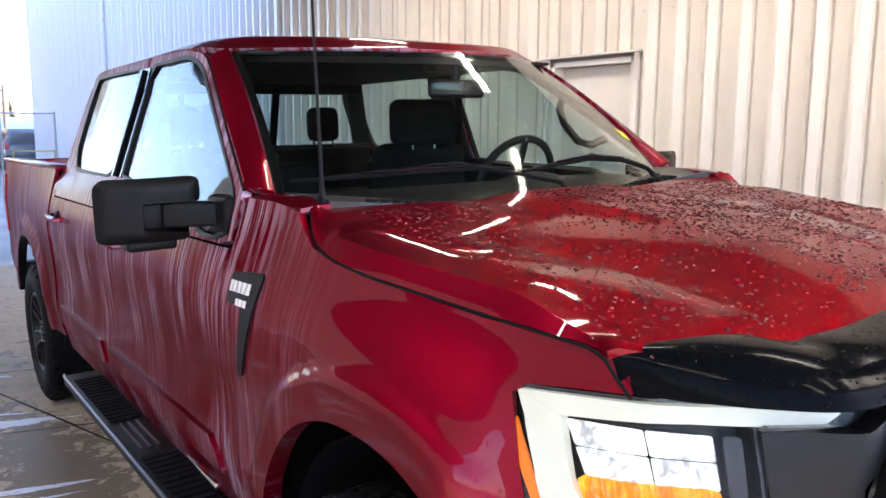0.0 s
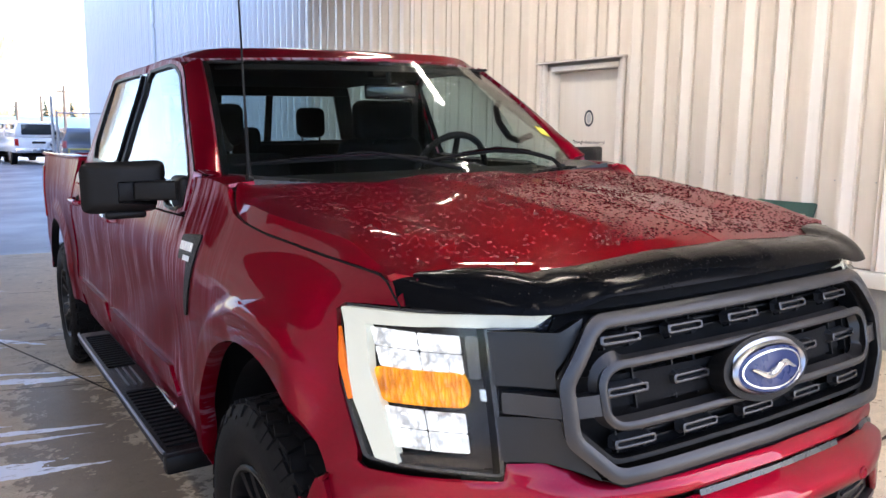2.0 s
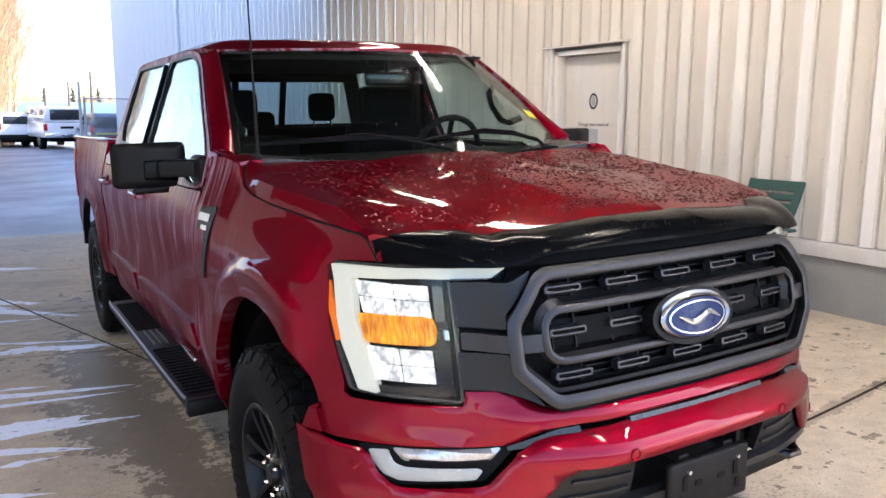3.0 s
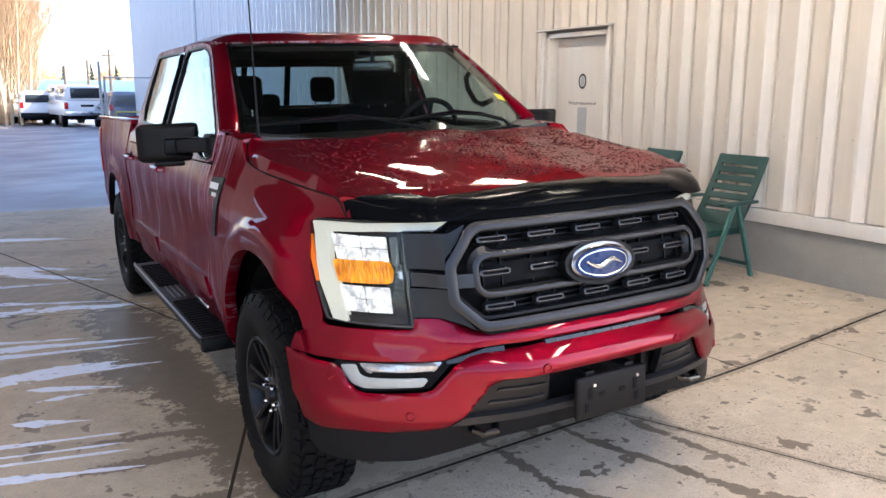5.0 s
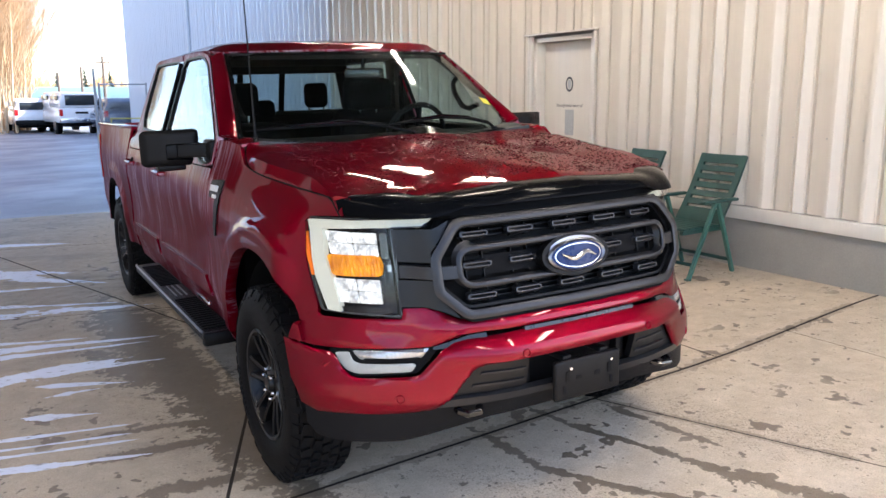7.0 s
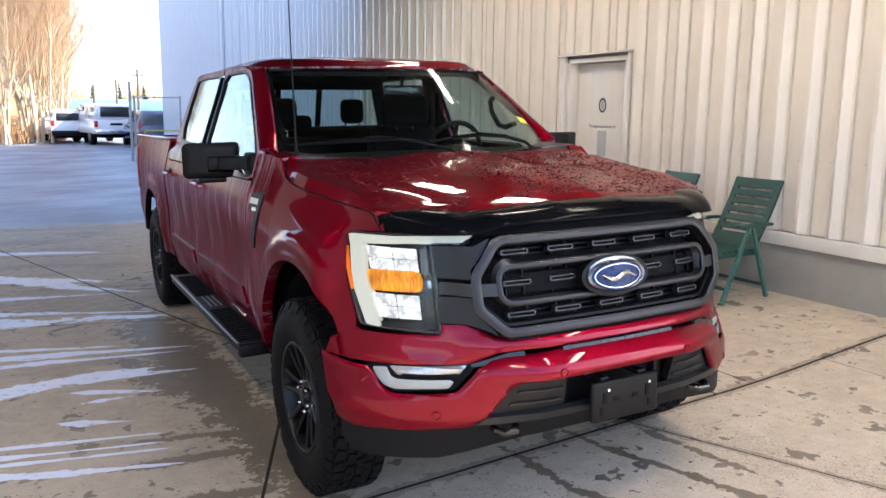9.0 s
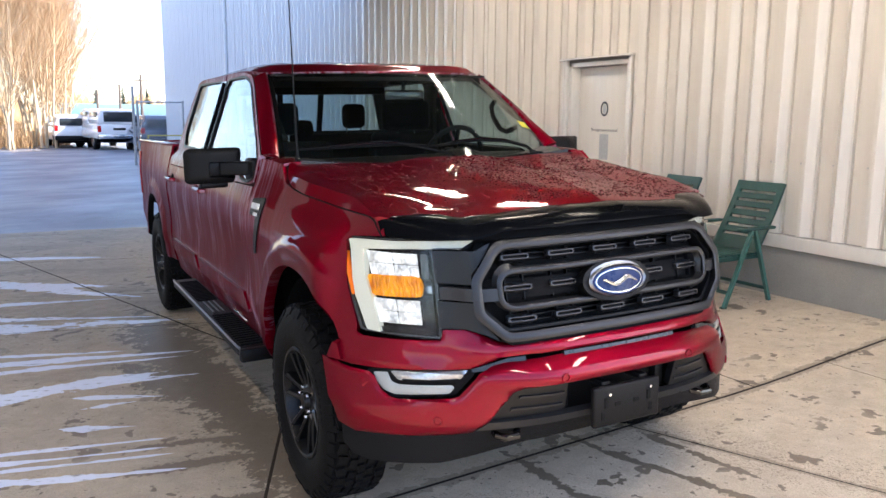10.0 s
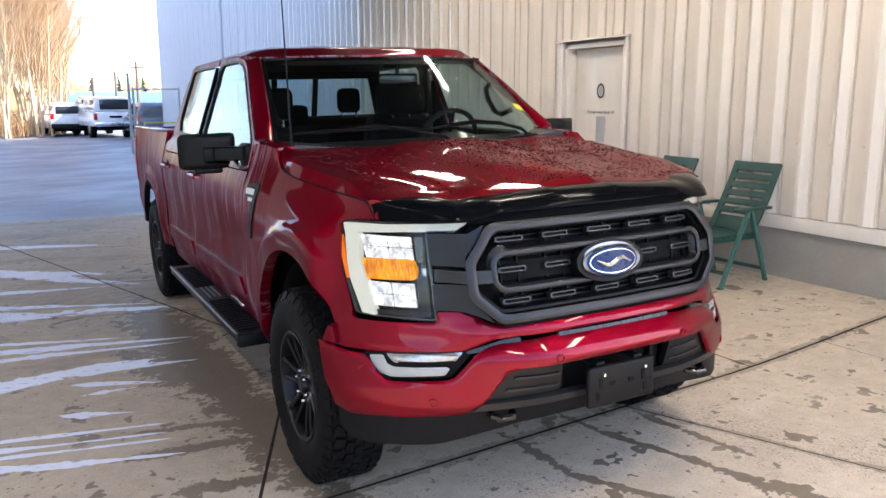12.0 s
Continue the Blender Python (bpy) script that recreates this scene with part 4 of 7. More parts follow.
def hood_mesh(t):
    """The hood as strips that follow its creases."""
    fx, fy = [0, 0.35, 0.58, 0.70, 0.76, 0.83], [-0.70, -0.70, -0.66, -0.60, -0.555, -0.505]
    rx, ry = [0, 0.2, 0.45, 0.70, 0.85, 0.9], [0.410, 0.425, 0.470, 0.478, 0.452, 0.440]
    cuts = [(0, 0.0), (0, 0.5), (1, 0.0), (1, 0.5), (2, 0.0), (2, 0.33), (2, 0.67), (3, 0.0), (3, 0.5), (4, 0.0), (4, 0.5), (5, 0.0), (5, 0.5), (6, 0.0), (6, 1.0)]
    half, n = [], 64
    for i, f in cuts:
        col = []
        for k in range(n + 1):
            x = 0.4
            y = 0.0
            for _ in range(6):
                y = line_at(x, fx, fy) + (line_at(x, rx, ry) - line_at(x, fx, fy)) * k / n
                xs, zs = hood_section(y)
                x = xs[i] + (xs[i + 1] - xs[i]) * f
            col.append((x, y, zs[i] + (zs[i + 1] - zs[i]) * f))
        half.append(col)
    cols = [[(-x, y, z) for x, y, z in c] for c in reversed(half[1:])] + half
    verts = [v for c in cols for v in c]
    faces = [(i * (n + 1) + k, (i + 1) * (n + 1) + k, (i + 1) * (n + 1) + k + 1, i * (n + 1) + k + 1) for i in range(len(cols) - 1) for k in range(n)]
    V, F = shell(verts, faces, (0, 0, 1), 0.02)
    hood = mesh_part("hood", V, F, RED, t, "wet beaded red hood", 40)
    # crisp lines: the dome's edges and the shoulder crease
    crisp = {s * k + len(cuts) - 1 for k, c in enumerate(cuts) if c in ((1, 0.0), (2, 0.0), (3, 0.0)) for s in (-1, 1)}
    me = hood.data
    for e in me.edges:
        a, b = e.vertices
        if a < len(verts) and b < len(verts) and a // (n + 1) == b // (n + 1) and a // (n + 1) in crisp:
            e.use_edge_sharp = True
    return hood



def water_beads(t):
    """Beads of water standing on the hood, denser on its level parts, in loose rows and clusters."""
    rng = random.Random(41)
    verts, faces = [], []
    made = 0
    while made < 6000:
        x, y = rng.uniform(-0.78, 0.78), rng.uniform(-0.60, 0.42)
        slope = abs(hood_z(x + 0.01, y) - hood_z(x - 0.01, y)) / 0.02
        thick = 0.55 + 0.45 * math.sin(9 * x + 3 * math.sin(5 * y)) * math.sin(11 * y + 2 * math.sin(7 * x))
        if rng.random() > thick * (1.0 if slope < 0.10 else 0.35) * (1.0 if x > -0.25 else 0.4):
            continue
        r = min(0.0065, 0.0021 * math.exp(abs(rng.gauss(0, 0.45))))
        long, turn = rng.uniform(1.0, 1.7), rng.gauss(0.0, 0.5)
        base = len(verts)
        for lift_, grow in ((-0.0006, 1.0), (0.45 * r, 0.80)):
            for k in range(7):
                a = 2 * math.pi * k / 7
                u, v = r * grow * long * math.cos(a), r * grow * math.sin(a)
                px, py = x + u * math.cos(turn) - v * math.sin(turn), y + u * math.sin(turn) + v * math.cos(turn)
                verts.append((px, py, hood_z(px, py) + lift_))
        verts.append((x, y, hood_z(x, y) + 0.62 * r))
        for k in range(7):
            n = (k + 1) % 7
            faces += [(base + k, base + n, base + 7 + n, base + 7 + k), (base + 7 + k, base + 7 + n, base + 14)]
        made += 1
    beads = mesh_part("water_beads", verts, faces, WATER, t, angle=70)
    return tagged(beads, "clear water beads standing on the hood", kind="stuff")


def mirror_pair(ob):
    return ob, mirrored(ob)


def truck():
    t = thing("pickup_truck", "wet dark red crew-cab pickup truck with black grille and hood deflector", "pickup truck", LEAN)
    body_panels(t)
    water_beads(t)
    greenhouse(t)
    front_end(t)
    running_gear(t)
    cabin(t)
    fittings(t)
    return t


def arch_curve(yc, z_front, z_rear, n=26, grow=0.0):
    """The lip of a wheel opening from its front end over the top to its rear end."""
    out = []
    a, h = ARCH_A + grow, ARCH_H + grow
    s0, s1 = (math.asin(min(max((z - R) / h, 0), 1) ** (2.3 / 2)) for z in (z_front, z_rear))
    for i in range(n + 1):
        th = s0 + (math.pi - s1 - s0) * i / n
        c, s = math.cos(th), math.sin(th)
        y = yc - math.copysign(abs(c) ** (2 / 2.3), c) * a
        z = R + abs(s) ** (2 / 2.3) * h
        out.append((y, z))
    return out


def body_panels(t):
    hood_mesh(t)
    # fender: hood line, door gap, sill, wheel opening, headlamp line
    top = [(y, hood_edge(y)[1] - 0.006) for y in (-0.53, -0.487, -0.36, -0.23, -0.1, 0.0, 0.12, 0.25, 0.34, 0.40, 0.44)]
    door_edge = [(0.55, 1.452), (0.715, 1.456), (0.722, 1.36), (0.735, 1.20), (0.735, 0.56)]
    arch = arch_curve(0.0, 0.742, 0.545)
    lamp = [(-0.385, 0.742), (-0.405, 0.80), (-0.482, 0.850), (-0.475, 0.88), (-0.402, 1.02), (-0.345, 1.185), (-0.365, 1.202), (-0.46, 1.210), (-0.545, 1.216)]
    outline = top + door_edge + list(reversed(arch)) + lamp
    mirror_pair(panel("fender", outline, on_fender(), RED, t, (-1, 0, 0), 0.017, 0.02, angle=60))
    # thin black tube standing for the shade in the hood's shut line
    gap_line = [(-0.813, -0.556, 1.215), (-0.816, -0.530, 1.240), (-0.820, -0.505, 1.270)] + [(-hood_edge(y)[0] - 0.0005, y, hood_edge(y)[1] - 0.004) for y in [-0.48 + 0.04 * i for i in range(22)] + [0.38, 0.40, 0.42, 0.44, 0.455]]
    mirror_pair(part("hood_gap_seal", tube_bm(gap_line, 0.0030, 6), MATTE, t, "dark gap round the hood"))
    # level ledge between hood corner, screen foot and fender
    ledge = [(0.440, 0.0), (0.730, 0.0), (0.735, 1.0), (0.440, 1.0)]
    mirror_pair(panel("fender_ledge", ledge, lambda y, s: (-(side_x(y, 1.452) - 0.001) * (1 - s) - 0.792 * s, y, 1.443 + 0.012 * step01(y, 0.46, 0.60) + 0.006 * math.sin(s * math.pi / 2)), RED, t, (0, 0, 1), 0.03, 0.012))
    # flared lip folded into the wheel opening
    for yc, zf, zr in ((0.0, 0.735, 0.545), (WB, 0.62, 0.62)):
        lip = [p for p in arch_curve(yc, zf, zr, 40)]
        verts, faces = [], []
        for y, z in lip:
            x = side_x(y, z)
            verts += [(-x - 0.001, y, z), (-x + 0.012, y, z - 0.004), (-x + 0.05, y, z)]
        for i in range(len(lip) - 1):
            for k in range(2):
                faces.append((3 * i + k, 3 * i + k + 1, 3 * i + k + 4, 3 * i + k + 3))
        mirror_pair(mesh_part("arch_lip", verts, faces, BLACK if yc else RED, t))
    # doors below the belt
    fd = [(0.742, 0.60), (0.742, 1.20), (0.735, 1.318), (2.055, 1.318), (2.055, 0.60)]
    rd = [(2.063, 0.60), (2.063, 1.318), (3.12, 1.318), (3.115, 1.10), (3.09, 0.92), (3.05, 0.60)]
    mirror_pair(panel("front_door", rounded(fd, 0.012, 2), on_side(), RED, t, (-1, 0, 0), 0.05, 0.02))
    mirror_pair(panel("rear_door", rounded(rd, 0.012, 2), on_side(), RED, t, (-1, 0, 0), 0.05, 0.02))
    for y0, y1, nm in ((0.742, 2.055, "door_moulding"), (2.063, 3.07, "door_moulding")):
        mirror_pair(panel(nm, rounded([(y0 + 0.03, 0.665), (y1 - 0.015, 0.675), (y1 - 0.015, 0.765), (y0 + 0.10, 0.765)], 0.015, 3), on_side(0.016), RED, t, (-1, 0, 0), 0.08, 0.018))
    sill = [(0.49, 0.505), (0.742, 0.590), (3.06, 0.590), (3.12, 0.90), (3.125, 1.10), (3.19, 1.10), (3.19, 0.50), (0.52, 0.49)]
    mirror_pair(panel("rocker_panel", sill, on_side(-0.006), RED, t, (-1, 0, 0), 0.09, 0.03))
    mirror_pair(part("sill_badge", box_bm(-1.012, -0.996, 0.80, 1.06, 0.612, 0.630, 0.003), CHROME, t, "chrome sill strip"))
    cpost = [(3.128, 1.10), (3.19, 1.10), (3.185, 1.50), (3.14, 1.80), (3.11, 1.86), (3.142, 1.55), (3.128, 1.32)]
    mirror_pair(panel("cab_corner", cpost, on_side(-0.003), RED, t, (-1, 0, 0), 0.03, 0.02))
    # cargo bed
    rail = 1.455
    bed = [(3.215, 0.56), (3.215, rail), (5.20, rail - 0.005), (5.22, 1.36), (5.22, 0.78), (4.75, 0.62)] + [(y, z) for y, z in reversed(arch_curve(WB, 0.62, 0.62))] + [(3.45, 0.56)]
    mirror_pair(panel("bed_side", bed, on_fender(), RED, t, (-1, 0, 0), 0.035, 0.02, angle=60))
    mirror_pair(part("bed_rail", box_bm(-0.935, -0.83, 3.21, 5.19, rail - 0.012, rail + 0.016, 0.012), RED, t))
    part("bed_floor", box_bm(-0.86, 0.86, 3.21, 5.18, 0.86, 0.90, 0), MATTE, t)
    mirror_pair(part("bed_inner", box_bm(-0.86, -0.84, 3.21, 5.18, 0.88, rail, 0), MATTE, t))
    part("bed_front", box_bm(-0.9, 0.9, 3.21, 3.24, 0.6, rail, 0.005), RED, t)
    part("tailgate", box_bm(-0.80, 0.80, 5.16, 5.22, 0.72, rail, 0.02), RED, t)
    mirror_pair(panel("tail_lamp", rounded([(5.10, 0.95), (5.235, 0.95), (5.235, 1.36), (5.08, 1.36)], 0.02), on_fender(0.010), TAIL, t, (-1, 0, 0), 0.06, 0.05, "red tail lamp"))
    part("rear_bumper", box_bm(-0.90, 0.90, 5.20, 5.36, 0.50, 0.70, 0.03), BLACK, t)
    # dark structure behind the panels
    part("inner_body", box_bm(-0.86, 0.86, 0.62, 3.17, 0.46, 1.30, 0.02), MATTE, t)
    part("engine_bay", box_bm(-0.60, 0.60, -0.62, 0.60, 0.50, 1.17, 0.02), MATTE, t)
    part("chassis", box_bm(-0.48, 0.48, -0.7, 5.1, 0.36, 0.52, 0.02), MATTE, t)
    mirror_pair(part("inner_fender", box_bm(-0.76, -0.60, -0.36, 0.60, 1.05, 1.20, 0.02), MATTE, t))
    for yc in (0.0, WB):
        prof = [(-0.90, 0.545), (-0.5, 0.56), (-0.5, 0.02)]
        liner = lathe_bm(prof, (0, yc, R), 30, (0.0, math.pi))
        mirror_pair(part("wheel_liner", liner, MATTE, t))


def greenhouse(t):
    # windscreen between the cowl and the roof header
    def screen(u, v, push=0.0):
        bx, tx = 0.812 * u, 0.688 * u
        by, ty = 0.47 + 0.25 * abs(u) ** 2.2, 1.012 + 0.300 * u * u
        bz, tz = 1.415 + 0.048 * u * u, 1.901 + 0.006 * u * u
        bow = 0.022 * math.sin(math.pi * v)
        return (bx + (tx - bx) * v, by + (ty - by) * v - bow * 0.6 - push * 0.7, bz + (tz - bz) * v + bow + push * 0.7)
    edge = [(-1, 0), (1, 0), (1, 1), (-1, 1)]
    ws = panel("windscreen", rounded(edge, 0.06, 4), lambda u, v: screen(u, v), GLASS, t, (0, -1, 1), 0.08, 0.005, "tinted windscreen")
    ws.visible_shadow = False
    # black printed border
    for nm, o in (("screen_border", [(-1, 0.955), (1, 0.955), (1, 1), (-1, 1)]), ("screen_border", [(-1, 0), (-0.972, 0), (-0.972, 0.955), (-1, 0.955)]), ("screen_border", [(0.972, 0), (1, 0), (1, 0.955), (0.972, 0.955)])):
        panel(nm, o, lambda u, v: screen(u, v, -0.007), GLOSSY, t, (0, -1, 1), 0.08, 0.002)
    panel("inner_shade_band", [(-0.95, 0.90), (0.95, 0.90), (0.95, 0.955), (-0.95, 0.955)], lambda u, v: screen(u, v, -0.010), CABIN, t, (0, -1, 1), 0.1, 0.002)
    panel("maker_oval", [(0.0 + 0.050 * math.cos(a * math.pi / 12), 0.972 + 0.017 * math.sin(a * math.pi / 12)) for a in range(24)], lambda u, v: screen(u, v, 0.002), SILVER, t, (0, -1, 1), 0.03, 0.001)
    panel("maker_oval_fill", [(0.0 + 0.043 * math.cos(a * math.pi / 12), 0.972 + 0.012 * math.sin(a * math.pi / 12)) for a in range(24)], lambda u, v: screen(u, v, 0.004), GLOSSY, t, (0, -1, 1), 0.03, 0.001)
    panel("screen_sticker", [(0.885, 0.245), (0.960, 0.205), (0.960, 0.275), (0.885, 0.315)], lambda u, v: screen(u, v, 0.003), YELLOW, t, (0, -1, 1), 0.05, 0.001, "yellow sticker on the glass")
    # A-pillars: from the fender's rear corner up to the roof
    verts, faces = [], []
    n = 14
    for i in range(n + 1):
        v = i / n
        inner = Vector(screen(-1.0, v))
        y_s, z_s = 0.730 + (1.345 - 0.730) * v, 1.480 + (1.880 - 1.480) * v
        outer = Vector((-upper_x(y_s, z_s) - 0.001, y_s, z_s))
        back = outer + Vector((0.012, 0.012, -0.006))
        mid = inner.lerp(outer, 0.5) + Vector((-0.010, -0.012, 0.008))
        verts += [inner + Vector((0.0, 0.0, -0.01)), inner + Vector((-0.012, -0.002, 0.006)), mid, outer, back]
    for i in range(n):
        for k in range(4):
            faces.append((5 * i + k, 5 * i + k + 1, 5 * i + k + 6, 5 * i + k + 5))
    V, F = shell(verts, faces, (-1, -1, 0.5), 0.02)
    mirror_pair(mesh_part("a_pillar", V, F, RED, t, angle=40))
    # black strip drawn for the shade between pillar and door frame
    verts, faces = [], []
    for i in range(n + 1):
        v = i / n
        y_s, z_s = 0.736 + (1.352 - 0.736) * v, 1.478 + (1.882 - 1.478) * v
        x_s = -upper_x(y_s, z_s)
        verts += [(x_s - 0.0035, y_s - 0.005, z_s), (x_s - 0.0035, y_s + 0.005, z_s - 0.004)]
    for i in range(n):
        faces.append((2 * i, 2 * i + 1, 2 * i + 3, 2 * i + 2))
    V, F = shell(verts, faces, (-1, 0, 0), 0.01)
    mirror_pair(mesh_part("pillar_gap_seal", V, F, MATTE, t))
    # roof
    def roof(x, y):
        ax = abs(x)
        zc = smooth_curve(y, [0.98, 1.10, 1.30, 1.75, 2.4, 2.90, 3.12], [1.903, 1.938, 1.968, 1.993, 1.988, 1.965, 1.905])
        drop = 0.022 * (ax / 0.72) ** 2.4 + 0.035 * step01(ax, 0.62, 0.765)
        rib = 0.006 * step01(math.cos(x * 22), 0.2, 0.8) * step01(y, 1.3, 1.5) * (1 - step01(y, 2.7, 2.85)) * (1 if ax < 0.55 else 0)
        ahead = y - 1.012 - 0.300 * (ax / 0.688) ** 2
        lip = 1 - step01(ahead, 0.0, 0.11)
        return (x, y, (zc - drop + rib) * (1 - lip) + (1.907 + 0.004 * (ax / 0.69) ** 2) * lip)
    edge = [(0, 1.012), (-0.18, 1.033), (-0.36, 1.096), (-0.55, 1.205), (-0.672, 1.30), (-0.715, 1.37), (-0.738, 1.48), (-0.748, 1.7), (-0.746, 2.7), (-0.725, 2.98), (-0.66, 3.10), (0, 3.12)]
    full = edge + [(-x, y) for x, y in reversed(edge[1:-1])]
    panel("roof", full, roof, RED, t, (0, 0, 1), 0.035, 0.02, "wet red roof", 24)
    # side frames, with the glass set in
    fg = [(0.79, 1.345), (0.98, 1.345), (1.07, 1.392), (1.15, 1.440), (1.975, 1.458), (1.985, 1.893), (1.56, 1.893), (1.455, 1.872), (1.362, 1.833), (0.99, 1.592), (0.79, 1.458)]
    rg = [(2.155, 1.462), (2.88, 1.472), (2.985, 1.55), (2.995, 1.72), (2.985, 1.85), (2.93, 1.897), (2.155, 1.893)]
    ffo = [(0.735, 1.325), (0.735, 1.487), (0.894, 1.592), (1.146, 1.752), (1.294, 1.848), (1.42, 1.905), (1.62, 1.928), (2.055, 1.936), (2.055, 1.325)]
    rfo = [(2.063, 1.325), (3.12, 1.325), (3.135, 1.55), (3.11, 1.80), (3.04, 1.915), (2.90, 1.936), (2.063, 1.936)]

    def ring(name, outer, inner, mat, push, thick):
        """A frame between two outlines."""
        k = 72

        def sample(poly):
            segs = [(Vector(poly[i]), Vector(poly[(i + 1) % len(poly)])) for i in range(len(poly))]
            c = Vector((sum(p[0] for p in inner) / len(inner), sum(p[1] for p in inner) / len(inner)))
            pts = []
            for j in range(k):
                d = Vector((math.cos(2 * math.pi * j / k), math.sin(2 * math.pi * j / k)))
                best = None
                for a, b in segs:
                    e = b - a
                    den = d.x * e.y - d.y * e.x
                    if abs(den) < 1e-9:
                        continue
                    w = a - c
                    s = (w.x * e.y - w.y * e.x) / den
                    u = (w.x * d.y - w.y * d.x) / den
                    if s > 0 and -1e-6 <= u <= 1 + 1e-6 and (best is None or s > best):
                        best = s
                pts.append(c + d * (best or 0.01))
            return pts
        A, B = sample(outer), sample(inner)
        verts, faces = [], []
        for a, b in zip(A, B):
            for s in (0, 0.34, 0.67, 1):
                p = a.lerp(b, s)
                verts.append((-body_x(p.x, p.y) - push, p.x, p.y))
        for j in range(k):
            for s in range(3):
                faces.append((4 * j + s, 4 * j + s + 1, 4 * ((j + 1) % k) + s + 1, 4 * ((j + 1) % k) + s))
        V, F = shell(verts, faces, (-1, 0, 0), thick)
        return mesh_part(name, V, F, mat, t)

    def grow(poly, d):
        c = Vector((sum(p[0] for p in poly) / len(poly), sum(p[1] for p in poly) / len(poly)))
        return [tuple(Vector(p) + (Vector(p) - c).normalized() * d) for p in poly]
    mirror_pair(ring("door_frame", rounded(ffo, 0.03), rounded(grow(fg, 0.019), 0.04), RED, 0.0, 0.03))
    mirror_pair(ring("door_frame", rounded(rfo, 0.03), rounded(grow(rg, 0.019), 0.04), RED, 0.0, 0.03))
    mirror_pair(ring("frame_trim", rounded(ffo, 0.03), rounded(grow(fg, 0.012), 0.04), CABIN, -0.036, 0.012))
    mirror_pair(ring("frame_trim", rounded(rfo, 0.03), rounded(grow(rg, 0.012), 0.04), CABIN, -0.036, 0.012))
    mirror_pair(ring("window_seal", rounded(grow(fg, 0.022), 0.03), rounded(fg, 0.03), BLACK, 0.004, 0.02))
    mirror_pair(ring("window_seal", rounded(grow(rg, 0.022), 0.03), rounded(rg, 0.03), BLACK, 0.004, 0.02))
    for g in (grow(fg, 0.008), grow(rg, 0.008)):
        a = panel("side_window", rounded(g, 0.03), on_side(-0.008), SIDEGLASS, t, (-1, 0, 0), 0.12, 0.004)
        a.visible_shadow = False
        mirrored(a).visible_shadow = False
    mirror_pair(panel("pillar_cover", [(1.990, 1.458), (2.142, 1.462), (2.142, 1.893), (1.996, 1.893)], on_side(0.006), GLOSSY, t, (-1, 0, 0), 0.1, 0.01, "gloss black pillar cover"))
    mirror_pair(part("rain_visor", tube_bm([(-upper_x(2.06, z) - 0.010, 2.06, z) for z in (1.46, 1.6, 1.75, 1.885)], 0.010, 8), SMOKE, t))
    # cab back with its window
    part("cab_back", box_bm(-0.86, 0.86, 3.0, 3.03, 0.9, 1.50, 0.01), RED, t)
    part("cab_back_header", box_bm(-0.70, 0.70, 2.82, 2.87, 1.83, 1.93, 0.01), CABIN, t)
    part("cab_back_sill", box_bm(-0.80, 0.80, 2.92, 2.99, 1.44, 1.545, 0.01), CABIN, t)
    side = panel("rear_window", [(0.185, 1.545), (0.690, 1.545), (0.605, 1.835), (0.185, 1.835)], lambda x, z: (x, 2.95 - 0.28 * (z - 1.545), z), SIDEGLASS, t, (0, 1, 0), 0.3, 0.004)
    pane = panel("rear_window", [(-0.145, 1.545), (0.145, 1.545), (0.145, 1.835), (-0.145, 1.835)], lambda x, z: (x, 2.95 - 0.28 * (z - 1.545), z), SIDEGLASS, t, (0, 1, 0), 0.3, 0.004, "sliding rear window pane")
    for g in (side, mirrored(side), pane):
        g.visible_shadow = False
    for s in (-1, 1):
        panel("rear_window_bar", [(s * 0.143, 1.54), (s * 0.187, 1.54), (s * 0.187, 1.84), (s * 0.143, 1.84)], lambda x, z: (x, 2.955 - 0.28 * (z - 1.545), z), BLACK, t, (0, 1, 0), 0.3, 0.015)
        panel("cab_back_corner", [(s * 0.690, 1.545), (s * 0.80, 1.545), (s * 0.71, 1.86), (s * 0.605, 1.835)], lambda x, z: (x, 2.93 - 0.28 * (z - 1.545), z), CABIN, t, (0, -1, 0), 0.3, 0.02)
    part("headliner", box_bm(-0.68, 0.68, 1.20, 3.05, 1.885, 1.897, 0.005), CABIN, t)
    # cowl under the screen
    def cowl(x, y):
        f = 0.405 + 0.07 * step01(abs(x), 0.2, 0.5)
        return (x, y, 1.408 + 0.048 * (abs(x) / 0.8) ** 2 - 0.012 * step01(y, f, f + 0.05) + 0.02 * step01(y, 0.50, 0.6))
    edge = [(0, 0.402), (-0.2, 0.417), (-0.45, 0.468), (-0.70, 0.478), (-0.785, 0.462), (-0.79, 0.62), (-0.79, 0.72), (-0.6, 0.62), (-0.3, 0.52), (0, 0.50)]
    full = edge + [(-x, y) for x, y in reversed(edge[1:-1])]
    panel("cowl", full, cowl, COWL, t, (0, 0, 1), 0.04, 0.02, "black plastic cowl")
    for i in range(34):
        x = -0.62 + i * 0.038
        y0 = 0.425 + 0.07 * step01(abs(x), 0.2, 0.5)
        z = cowl(x, y0)[2]
        ob = part("cowl_slat", box_bm(x - 0.008, x + 0.008, y0, y0 + 0.06, z - 0.004, z + 0.010, 0.002), MATTE, t) if i == 0 else None
        if i == 0:
            first, fx, fy, fz = ob, x, y0, z
        else:
            o = new("cowl_slat", first.data)
            o.parent = t
            o.location = (x - fx, y0 - fy, z - fz)
